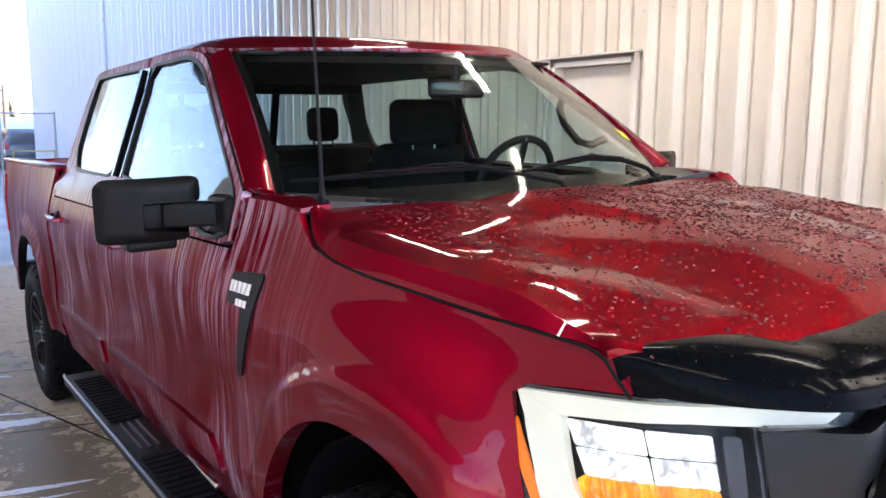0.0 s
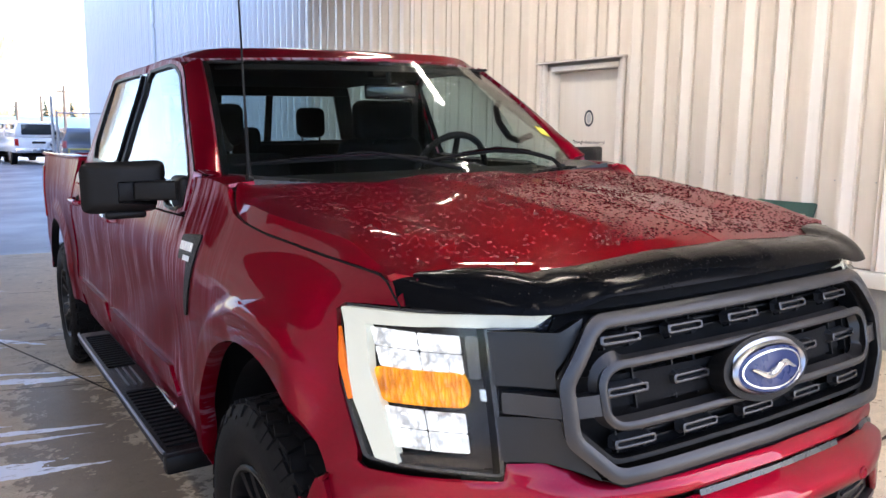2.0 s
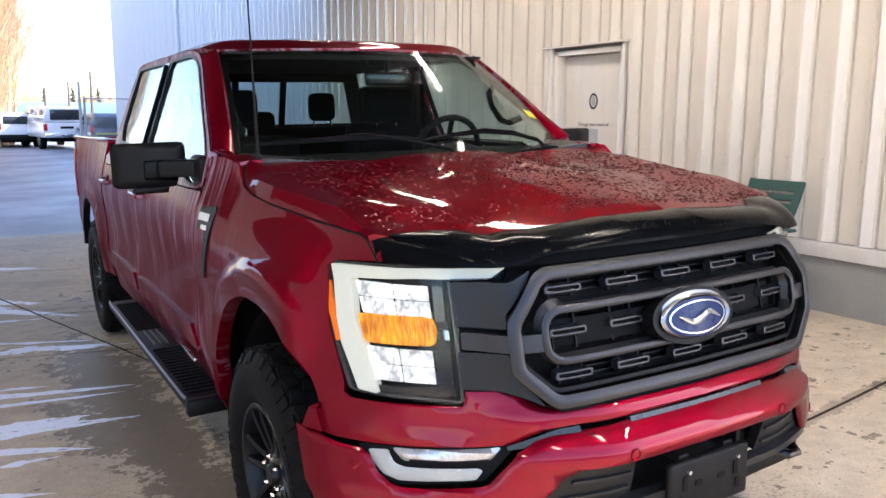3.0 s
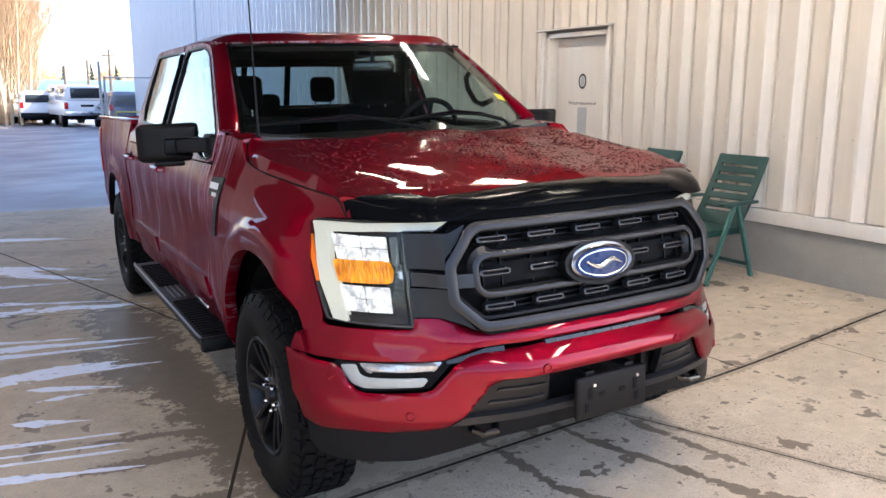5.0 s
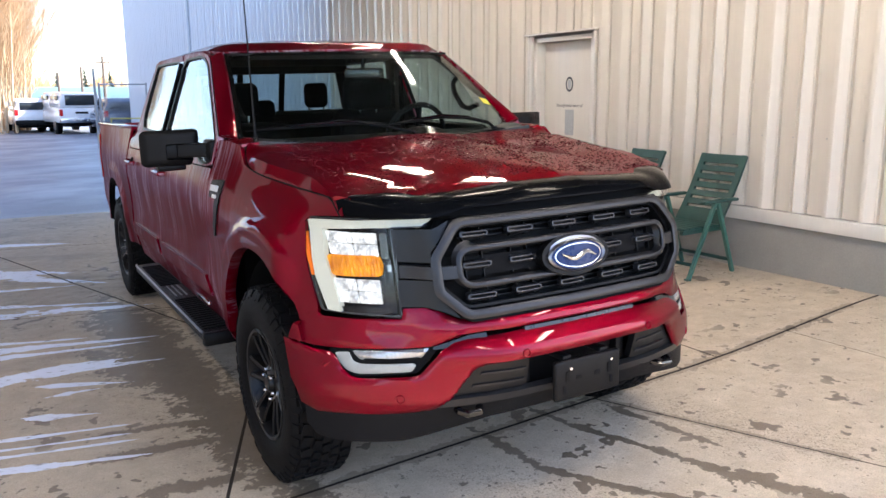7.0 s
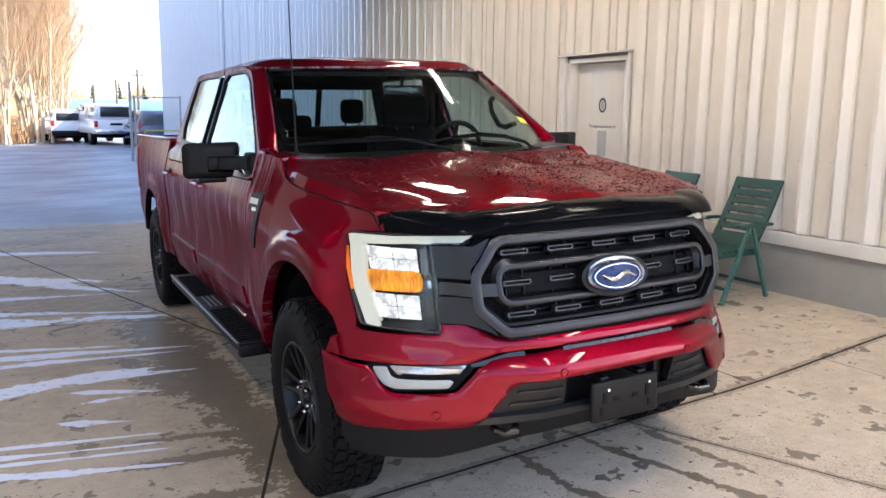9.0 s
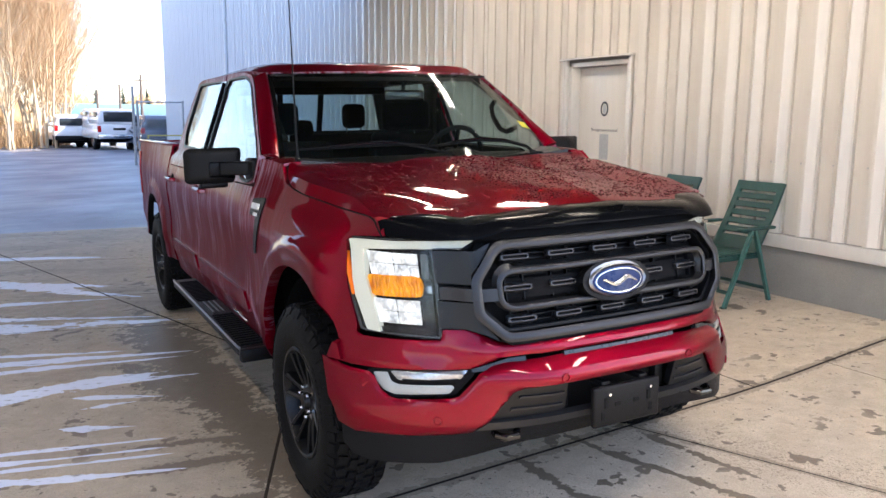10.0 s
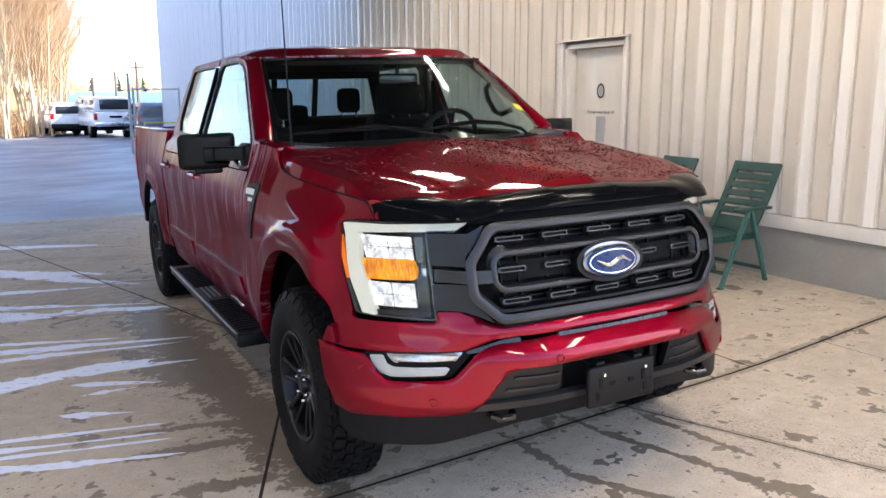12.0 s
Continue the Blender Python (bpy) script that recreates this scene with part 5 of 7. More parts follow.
    # wipers lying along the foot of the screen: blade, arm and pivot
    for blade, arm_uv, foot in ((((-0.96, 0.045), (-0.74, 0.095), (-0.5, 0.135), (-0.30, 0.150), (-0.10, 0.135)), ((-0.5, 0.150), (-0.38, 0.165), (-0.2, 0.120), (0.05, 0.045)), (0.075, 0.485, 1.425)),
                                (((-0.10, 0.120), (0.10, 0.150), (0.34, 0.165), (0.58, 0.120), (0.76, 0.045)), ((0.34, 0.178), (0.45, 0.150), (0.62, 0.080), (0.74, 0.025)), (0.62, 0.575, 1.440))):
        pts = [screen(u, v, 0.022) for u, v in arm_uv] + [foot]
        arm = part("wiper", tube_bm(pts, [0.004, 0.005, 0.006, 0.008, 0.011], 8), MATTE, t, "black wiper arm")
        part("wiper_blade", tube_bm([screen(u, v, 0.014) for u, v in blade], [0.005, 0.009, 0.011, 0.009, 0.005], 6), RUBBER, arm)
        part("blade_spine", tube_bm([screen(u, v, 0.026) for u, v in blade[1:4]], [0.004, 0.006, 0.004], 6), GLOSSY, arm)
        bm = bmesh.new()
        bmesh.ops.create_cone(bm, cap_ends=True, segments=14, radius1=0.024, radius2=0.017, depth=0.024, matrix=Matrix.Translation(foot))
        part("pivot_cap", bm, BLACK, arm)
    ant = part("antenna", tube_bm([(-0.797, 0.474, 1.455), (-0.797, 0.476, 1.50), (-0.797, 0.485, 1.85), (-0.797, 0.497, 2.28)], [0.011, 0.006, 0.0035, 0.003], 8), BLACK, t, "thin black whip aerial")
    part("antenna_foot", lathe_bm([(0, 0.001), (0, 0.017), (0.02, 0.012)], (-0.805, 0.474, 1.456), 14), BLACK, ant)




def ring_panel(name, outer, inner, to_space, mat, parent, out, thick, k=88, label="", centre=None, bulge=0.0):
    """A frame between two closed outlines, bent by to_space(u, v, push)."""
    c = Vector(centre or (sum(p[0] for p in inner) / len(inner), sum(p[1] for p in inner) / len(inner)))

    def sample(poly):
        pts = []
        segs = [(Vector(poly[i]), Vector(poly[(i + 1) % len(poly)])) for i in range(len(poly))]
        total = sum((b - a).length for a, b in segs)
        for j in range(k):
            want, run = total * j / k, 0.0
            for a, b in segs:
                l = (b - a).length
                if run + l >= want - 1e-9:
                    pts.append(a + (b - a) * ((want - run) / max(l, 1e-9)))
                    break
                run += l
        return pts
    A, B = sample(outer), sample(inner)
    verts, faces = [], []
    cuts = (0, 0.2, 0.5, 0.8, 1)
    for a, b in zip(A, B):
        for s in cuts:
            p = a.lerp(b, s)
            verts.append(to_space(p.x, p.y, bulge * (1 - (2 * s - 1) ** 2)))
    m = len(cuts)
    for j in range(k):
        for s in range(m - 1):
            faces.append((m * j + s, m * j + s + 1, m * ((j + 1) % k) + s + 1, m * ((j + 1) % k) + s))
    V, F = shell(verts, faces, out, thick)
    return mesh_part(name, V, F, mat, parent, label)


def front_push(x, z, push):
    return (x, front_y(x, z) - push, z)


FWD = (0, -1, 0)


def grille_push(x, z, push):
    """The grille is flatter across than the bumper below it."""
    return (x, front_y(0.8 * x, z) - push, z)


def on_grille(push=0.0):
    return lambda x, z: grille_push(x, z, push)


def front_end(t):
    # smoked deflector over the hood's front edge
    def deflector(u, v):
        ax = abs(u) * (0.814 - 0.010 * v)
        x = math.copysign(ax, u)
        yt = line_at(ax, [0.0, 0.40, 0.535, 0.586, 0.70, 0.83], [-0.672, -0.668, -0.650, -0.592, -0.548, -0.480])
        zt = hood_z(min(ax, 0.62), yt) + 0.012 - 0.028 * step01(ax, 0.60, 0.83)
        yb = front_y((0.86 + 0.13 * step01(ax, 0.50, 0.80)) * x, 1.22) - 0.034 + 0.012 * step01(ax, 0.6, 0.8)
        zb = 1.240 - 0.024 * step01(ax, 0.42, 0.56)
        ym, zm = yb + (yt - yb) * 0.22 - 0.012, zt + 0.004
        w0, w1, w2 = (1 - v) ** 2, 2 * v * (1 - v), v * v
        return (x, w0 * yt + w1 * ym + w2 * yb, w0 * zt + w1 * zm + w2 * zb)
    panel("hood_deflector", rounded([(-1, 0), (1, 0), (1, 1), (-1, 1)], 0.015, 2), deflector, SMOKE, t, (0, -1, 0.5), 0.025, 0.005, "smoked plastic hood deflector with water drops", 40)
    panel("hood_front_edge", [(-0.775, 1.205), (0.775, 1.205), (0.775, 1.235), (-0.775, 1.235)], on_front(-0.012), MATTE, t, FWD, 0.06, 0.02)
    mirror_pair(panel("hood_corner", rounded([(-0.815, 1.285), (-0.740, 1.262), (-0.728, 1.216), (-0.80, 1.208), (-0.830, 1.235)], 0.012, 3), on_front(-0.026), RED, t, FWD, 0.02, 0.02))
    # grille: outer frame, inner ring, side brackets
    def both(half):
        return half + [(-x, z) for x, z in reversed(half)]
    outer = both([(-0.485, 0.852), (-0.510, 0.866), (-0.598, 0.950), (-0.600, 1.078), (-0.510, 1.192), (-0.475, 1.208)])
    inner = both([(-0.470, 0.884), (-0.488, 0.892), (-0.562, 0.963), (-0.564, 1.068), (-0.488, 1.165), (-0.460, 1.178)])
    deep = both([(-0.462, 0.894), (-0.478, 0.902), (-0.548, 0.970), (-0.550, 1.060), (-0.478, 1.155), (-0.452, 1.168)])
    ring_panel("grille_frame", rounded(outer, 0.018), rounded(inner, 0.014), lambda x, z, p: grille_push(x, z, 0.026 + p), SATIN, t, FWD, 0.05, 200, "satin grey grille surround", bulge=0.005)
    ring_panel("grille_throat", rounded(inner, 0.014), rounded(deep, 0.014), lambda x, z, p: grille_push(x, z, 0.0 + p), BLACK, t, FWD, 0.05, 200, bulge=0.0)
    r2o = both([(-0.448, 0.958), (-0.478, 0.966), (-0.503, 0.992), (-0.506, 1.066), (-0.490, 1.094), (-0.460, 1.108)])
    r2i = both([(-0.444, 0.977), (-0.466, 0.983), (-0.483, 1.000), (-0.485, 1.058), (-0.474, 1.079), (-0.452, 1.089)])
    ring_panel("grille_ring", rounded(r2o, 0.012), rounded(r2i, 0.010), lambda x, z, p: grille_push(x, z, 0.022 + p), SATIN, t, FWD, 0.045, 200, "satin grey inner grille ring", bulge=0.004)
    for s in (-1, 1):
        o = rounded([(s * 0.495, 1.043), (s * 0.672, 1.045), (s * 0.674, 1.000), (s * 0.495, 0.998)], 0.005, 2)
        panel("grille_bracket", o, lambda x, z: (x, min(front_y(0.8 * x, z) * (1 - step01(abs(x), 0.56, 0.66)) + front_y(x, z) * step01(abs(x), 0.56, 0.66), 0) - 0.020, z), SATIN, t, FWD, 0.03, 0.05)
    panel("grille_backing", rounded(outer, 0.018), on_grille(-0.075), MATTE, t, FWD, 0.1, 0.01)
    # thin slats, upright ribs and the small slotted bars on them
    def bar(name, x0, x1, z0, z1, push, mat, depth=0.02):
        return panel(name, [(x0, z0), (x1, z0), (x1, z1), (x0, z1)], on_grille(push), mat, t, FWD, 0.12, depth)
    rows = [(1.143, (-0.405, -0.205, 0.0, 0.205, 0.405), 0.024), (1.034, (-0.41, -0.215, 0.215, 0.41), 0.050), (0.921, (-0.405, -0.205, 0.0, 0.205, 0.405), 0.024)]
    for zc, xs, h in rows:
        for x in xs:
            ring_panel("grille_slot_bar", rounded([(x - 0.058, zc - 0.010), (x + 0.058, zc - 0.010), (x + 0.058, zc + 0.010), (x - 0.058, zc + 0.010)], 0.003, 2),
                       rounded([(x - 0.050, zc - 0.0045), (x + 0.052, zc - 0.0045), (x + 0.052, zc + 0.0045), (x - 0.050, zc + 0.0045)], 0.002, 2), lambda a, b, p: grille_push(a, b, -0.004 + p), SLOT, t, FWD, 0.03, 28, bulge=0.001)
            bar("slot_backing", x - 0.05, x + 0.05, zc - 0.005, zc + 0.005, -0.016, MATTE, 0.01)
            for d in (-0.038, 0.034):
                bar("grille_rib", x + d - 0.0022, x + d + 0.0022, zc - h, zc + h, -0.022, BLACK)
        for d in ((-0.018, 0.0, 0.018) if h < 0.03 else (-0.036, -0.018, 0.0, 0.018, 0.036)):
            w = 0.46 if h > 0.03 else 0.46 - 0.03
            bar("grille_slat", -w, w, zc + d - 0.002, zc + d + 0.002, -0.045, BLACK)
    # oval emblem, unlettered
    def oval(a, b, n=40):
        return [(a * math.cos(2 * math.pi * i / n), 1.030 + b * math.sin(2 * math.pi * i / n)) for i in range(n)]
    panel("emblem_base", oval(0.160, 0.078), on_front(0.040), BLACK, t, FWD, 0.05, 0.05)
    ring_panel("emblem_rim", oval(0.138, 0.061), oval(0.121, 0.051), lambda x, z, p: front_push(x, z, 0.046 + p), ALLOY, t, FWD, 0.02, 40, "chrome oval rim", bulge=0.008)
    panel("emblem_field", oval(0.122, 0.052), lambda x, z: (x, front_y(x, z) - 0.046 - 0.012 * (1 - (x / 0.125) ** 2), z), BLUE, t, FWD, 0.03, 0.012, "blue enamel oval")
    ring_panel("emblem_line", oval(0.112, 0.0455), oval(0.106, 0.041), lambda x, z, p: (x, front_y(x, z) - 0.0485 - 0.012 * (1 - (x / 0.125) ** 2), z), SILVER, t, FWD, 0.003, 40)
    wave = []
    for i in range(41):
        u = -1 + i / 20
        x = 0.080 * u
        z = 1.030 + 0.010 * math.sin(u * 4.2)
        wave.append((x, front_y(x, z) - 0.050 - 0.012 * (1 - (x / 0.125) ** 2), z))
    part("emblem_stroke", tube_bm(wave, [0.003 + 0.007 * math.sin(math.pi * i / 40) for i in range(41)], 6), SILVER, t, "silver stroke")
    # charcoal panels beside the grille
    for o in ([(-0.676, 1.056), (-0.575, 1.052), (-0.575, 1.09), (-0.52, 1.165), (-0.50, 1.200), (-0.56, 1.172), (-0.676, 1.170)], [(-0.678, 0.893), (-0.60, 0.893), (-0.55, 0.876), (-0.50, 0.850), (-0.57, 0.955), (-0.575, 0.988), (-0.676, 0.990)]):
        mirror_pair(panel("grille_wing", rounded(o, 0.006, 2), lambda x, z: (x, front_y(x, z) - 0.004 - 0.022 * step01(0.64 - abs(x), 0.0, 0.09), z), WING, t, FWD, 0.02, 0.05))
    panel("wing_gap", [(-0.67, 0.99), (0.67, 0.99), (0.67, 1.06), (-0.67, 1.06)], on_front(-0.02), MATTE, t, FWD, 0.06, 0.01)
    low = [(-0.50, 0.857), (-0.46, 0.836), (0.46, 0.836), (0.50, 0.857)]
    panel("grille_skirt", low, on_grille(0.004), MATTE, t, FWD, 0.05, 0.04)
    part("radiator_panel", box_bm(-0.62, 0.62, -0.70, -0.60, 0.50, 1.20, 0.01), MATTE, t)
    headlamps(t)
    bumper(t)


def headlamps(t):
    body = [(-0.668, 1.176), (-0.668, 0.852), (-0.882, 0.860), (-0.893, 1.02), (-0.890, 1.09), (-0.873, 1.198), (-0.70, 1.211), (-0.532, 1.216), (-0.572, 1.178)]
    lamp = panel("headlamp", [(-0.668, 1.168), (-0.668, 0.858), (-0.78, 0.864), (-0.885, 0.872), (-0.898, 1.02), (-0.888, 1.10), (-0.868, 1.180), (-0.78, 1.178)], lambda x, z: (x, front_y(x, z) + 0.055 + 0.10 * step01(abs(x), 0.74, 0.90), z), BOWL, t, FWD, 0.02, 0.008, "lit headlamp with white C-shaped light strip")
    bar = [(-0.540, 1.206), (-0.700, 1.202), (-0.862, 1.190), (-0.836, 1.158), (-0.735, 1.173), (-0.590, 1.177)]
    limb = [(-0.862, 1.1895), (-0.863, 1.150), (-0.879, 1.05), (-0.881, 0.985), (-0.868, 0.866), (-0.836, 0.862), (-0.848, 1.06), (-0.836, 1.1575)]
    ring_panel("lamp_rim", rounded(body, 0.008, 2), rounded([(-0.672, 1.171), (-0.673, 0.858), (-0.876, 0.866), (-0.887, 1.02), (-0.884, 1.09), (-0.867, 1.192), (-0.70, 1.205), (-0.545, 1.210), (-0.580, 1.176)], 0.006, 2), lambda x, z, p: front_push(x, z, p - 0.016), LAMPRIM, lamp, FWD, 0.03, 160, "clear lamp rim")
    panel("light_strip", rounded(bar, 0.003, 2), on_front(-0.010), DRL, lamp, FWD, 0.03, 0.03, "white light strip")
    panel("light_strip", rounded(limb, 0.003, 2), on_front(-0.010), DRL, lamp, FWD, 0.03, 0.03, "white light strip")
    # two tiers of bright cells, each two by two, close together in a black housing
    for xs, zs in (((-0.826, -0.768, -0.704), (1.066, 1.110, 1.152)), ((-0.832, -0.776, -0.712), (0.894, 0.938, 0.982))):
        for x0, x1 in zip(xs, xs[1:]):
            for z0, z1 in zip(zs, zs[1:]):
                o = rounded([(x0 + 0.0006, z0 + 0.0006), (x1 - 0.0006, z0 + 0.0006), (x1 - 0.0006, z1 - 0.0006), (x0 + 0.0006, z1 - 0.0006)], 0.004, 3)
                panel("lamp_cell", o, rolled(o, on_front(-0.024), 0.012, (0, 1, 0)), LED, lamp, FWD, 0.008, 0.03, "bright white lamp cell")
    o = rounded([(-0.702, 1.060), (-0.682, 1.060), (-0.680, 1.154), (-0.700, 1.154)], 0.006, 2)
    panel("side_prism", o, on_front(-0.026), LAMPRIM, lamp, FWD, 0.02, 0.02, "grey clear prism")
    o = rounded([(-0.836, 0.856), (-0.690, 0.862), (-0.690, 0.884), (-0.834, 0.880)], 0.006, 2)
    panel("lower_prism", o, on_front(-0.034), GLOSSY, lamp, FWD, 0.02, 0.02)
    panel("turn_signal", rounded([(-0.836, 0.990), (-0.712, 0.996), (-0.704, 1.035), (-0.712, 1.072), (-0.838, 1.066)], 0.012, 3), on_front(-0.026), AMBER, lamp, FWD, 0.02, 0.03, "lit amber turn signal")
    panel("side_reflector", rounded([(-0.880, 1.150), (-0.873, 1.145), (-0.883, 1.06), (-0.885, 0.990), (-0.891, 0.985), (-0.892, 1.06)], 0.003, 2), on_front(0.0005), REFLEX, lamp, FWD, 0.03, 0.012, "amber side reflector")
    panel("lamp_edge", [(-0.676, 0.862), (-0.672, 0.862), (-0.668, 1.160), (-0.672, 1.160)], on_front(-0.004), SLATE, lamp, FWD, 0.03, 0.003)
    panel("lamp_tag", [(-0.690, 1.015), (-0.680, 1.015), (-0.680, 1.04), (-0.690, 1.04)], on_front(-0.02), SILVER, lamp, FWD, 0.03, 0.003)
    cover = panel("lamp_cover", rounded(body, 0.01, 3), on_front(0.004), LENS, lamp, FWD, 0.04, 0.004, "clear lens")
    cover.visible_shadow = False
    # the same lamp on the other side
    other = mirrored(lamp)
    for ch in list(lamp.children):
        o = mirrored(ch)
        o.parent = other
        if ch.name.startswith("lamp_cover"):
            o.visible_shadow = False


def bumper(t):
    # painted fascia under lamps and grille
    half = [(-0.972, 0.738), (-0.925, 0.730), (-0.860, 0.731), (-0.578, 0.752), (-0.535, 0.776), (-0.490, 0.792), (-0.415, 0.798), (0.0, 0.803)]
    rim = [(0.0, 0.838), (-0.455, 0.838), (-0.50, 0.846), (-0.555, 0.872), (-0.60, 0.889), (-0.668, 0.887), (-0.676, 0.848), (-0.885, 0.842), (-0.900, 0.858), (-0.918, 0.852), (-0.952, 0.80)]
    o = half + [(-x, z) for x, z in reversed(half[:-1])] + [(-x, z) for x, z in reversed(rim[1:])] + rim
    brow = lambda x, z: (x, front_y(x, z) - 0.006 - 0.018 * step01(0.86 - z, 0.0, 0.03) * (1 - step01(0.80 - z, 0.0, 0.05)) * (1 - step01(abs(x), 0.55, 0.70)), z)
    panel("front_fascia", o, rolled(o, brow, 0.007, (0, 1, 0)), RED, t, FWD, 0.016, 0.03, "red lower grille fascia", 40)
    # slot between fascia and bumper
    panel("slot_insert", [(-0.265, 0.772), (0.265, 0.772), (0.265, 0.794), (-0.265, 0.794)], on_front(0.012), SLATE, t, FWD, 0.06, 0.02, "grey slot insert")
    mirror_pair(panel("slot_insert", [(-0.60, 0.742), (-0.56, 0.746), (-0.47, 0.766), (-0.415, 0.772), (-0.415, 0.792), (-0.47, 0.788), (-0.56, 0.764), (-0.60, 0.752)], on_front(0.012), SLATE, t, FWD, 0.06, 0.02, "grey slot insert"))
    # black strip put in for the shade inside the slot
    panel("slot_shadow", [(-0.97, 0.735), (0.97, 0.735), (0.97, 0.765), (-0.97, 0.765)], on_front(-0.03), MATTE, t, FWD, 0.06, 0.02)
    # painted bumper: wings below the fog lamps, bar across the middle, pockets for the lamps
    top = [(-0.995, 0.742), (-0.93, 0.722), (-0.888, 0.720), (-0.874, 0.700), (-0.866, 0.664), (-0.846, 0.640), (-0.825, 0.634), (-0.672, 0.648), (-0.648, 0.656), (-0.582, 0.738), (-0.535, 0.762), (-0.495, 0.774), (-0.28, 0.785), (0, 0.788)]
    bot = [(0, 0.690), (-0.29, 0.688), (-0.44, 0.680), (-0.472, 0.664), (-0.552, 0.556), (-0.60, 0.514), (-0.66, 0.504), (-0.94, 0.484), (-0.978, 0.506), (-1.0, 0.60)]
    o = top + [(-x, z) for x, z in reversed(top[:-1])] + [(-x, z) for x, z in reversed(bot[1:])] + bot

    def bum(x, z):
        ax = abs(x)
        out = 0.018 * step01(z, 0.50, 0.56) * (1 - step01(z, 0.71, 0.785)) + 0.020
        out += 0.010 * step01(z, 0.66, 0.70) * (1 - step01(z, 0.735, 0.78)) * (1 - step01(ax, 0.50, 0.62))
        return (x, front_y(x, z) - out, z)
    panel("front_bumper", o, rolled(o, bum, 0.014, (0, 1, 0)), RED, t, FWD, 0.014, 0.06, "wet red painted bumper", 40)
    # fog lamps set back in their pockets
    fog = [(-0.886, 0.724), (-0.585, 0.748), (-0.580, 0.738), (-0.645, 0.652), (-0.825, 0.632), (-0.868, 0.656)]
    f = panel("fog_lamp", rounded(fog, 0.006, 2), lambda x, z: (x, front_y(x, z) + 0.006, z), MATTE, t, FWD, 0.04, 0.02, "lit fog lamp with white border")
    o = rounded([(-0.872, 0.716), (-0.836, 0.722), (-0.828, 0.690), (-0.812, 0.682), (-0.662, 0.692), (-0.652, 0.684), (-0.668, 0.660), (-0.825, 0.645), (-0.852, 0.656), (-0.868, 0.686)], 0.006, 3)
    panel("fog_strip", o, rolled(o, lambda x, z: (x, front_y(x, z) - 0.010, z), 0.006, (0, 1, 0)), FOGWHITE, f, FWD, 0.012, 0.02, "white light border")
    o = rounded([(-0.826, 0.726), (-0.604, 0.745), (-0.632, 0.708), (-0.808, 0.694)], 0.008, 2)
    panel("fog_lens", o, rolled(o, lambda x, z: (x, front_y(x, z) - 0.004, z), 0.010, (0, 1, 0)), FOGGREY, f, FWD, 0.014, 0.012, "grey reflector")
    panel("fog_shade", [(-0.80, 0.702), (-0.64, 0.714), (-0.645, 0.706), (-0.80, 0.695)], lambda x, z: (x, front_y(x, z) - 0.006, z), MATTE, f, FWD, 0.03, 0.006)
    g = mirrored(f)
    for ch in list(f.children):
        mirrored(ch).parent = g
    # parking sensors
    for x, z in ((-0.297, 0.714), (0.297, 0.714), (-0.720, 0.565), (0.720, 0.565)):
        y = bum(x, z)[1]
        bm = lathe_bm([(0, 0.001), (0.0, 0.011), (0.004, 0.013), (0.004, 0.016), (0.0, 0.018)], (0, 0, 0), 22)
        n = Vector((front_y(abs(x) + 0.01, z) - front_y(abs(x) - 0.01, z), 0, 0)).x / 0.02
        bm.transform(Matrix.Translation((x, y, z)) @ Matrix.Rotation(math.atan2(n, 1) * (1 if x > 0 else -1), 4, "Z") @ Matrix.Rotation(radians(-90), 4, "Z"))
        part("parking_sensor", bm, RED, t)
    # dark pods, opening and lower bar
    pod = [(-0.552, 0.560), (-0.468, 0.662), (-0.437, 0.676), (-0.262, 0.680), (-0.255, 0.566)]
    mirror_pair(panel("bumper_pod", rounded(pod, 0.01, 2), on_front(0.012), POD, t, FWD, 0.04, 0.03, "ribbed dark bumper pod"))
    for z in (0.592, 0.638):
        mirror_pair(panel("pod_rib", [(-0.46 - (0.62 - z) * 0.6, z), (-0.275, z), (-0.275, z + 0.008), (-0.455 - (0.62 - z) * 0.6, z + 0.008)], on_front(0.020), SATIN, t, FWD, 0.05, 0.012))
    panel("lower_bar", rounded([(-0.60, 0.528), (0.60, 0.528), (0.56, 0.556), (-0.56, 0.556)], 0.006, 2), on_front(0.034), BAR, t, FWD, 0.06, 0.03, "grey lower bar")
    panel("lower_opening", [(-0.56, 0.50), (0.56, 0.50), (0.50, 0.70), (-0.50, 0.70)], on_front(-0.07), MATTE, t, FWD, 0.1, 0.02)
    for x in (-0.235, 0.235):
        part("opening_post", box_bm(x - 0.02, x + 0.02, -0.90, -0.80, 0.56, 0.66, 0.006), BLACK, t)
    # black air dam
    dam_top = [(-0.97, 0.500), (-0.60, 0.515), (-0.56, 0.530), (0, 0.535)]
    dam_bot = [(0, 0.450), (-0.38, 0.446), (-0.53, 0.422), (-0.70, 0.390), (-0.90, 0.376), (-0.945, 0.388), (-0.968, 0.43)]
    o = dam_top + [(-x, z) for x, z in reversed(dam_top[:-1])] + [(-x, z) for x, z in reversed(dam_bot[1:])] + dam_bot
    panel("air_dam", o, on_front(0.004), DAM, t, FWD, 0.06, 0.02, "matte black air dam")
    # licence plate bracket, empty
    b = part("plate_bracket", box_bm(-0.172, 0.148, -1.0, -0.975, 0.490, 0.648, 0.012, 3), BLACK, t, "empty black licence plate bracket")
    for x, z in ((-0.10, 0.615), (0.098, 0.615)):
        bm = lathe_bm([(0, 0.001), (0, 0.006), (0.006, 0.008), (0.008, 0.008)], (0, 0, 0), 12)
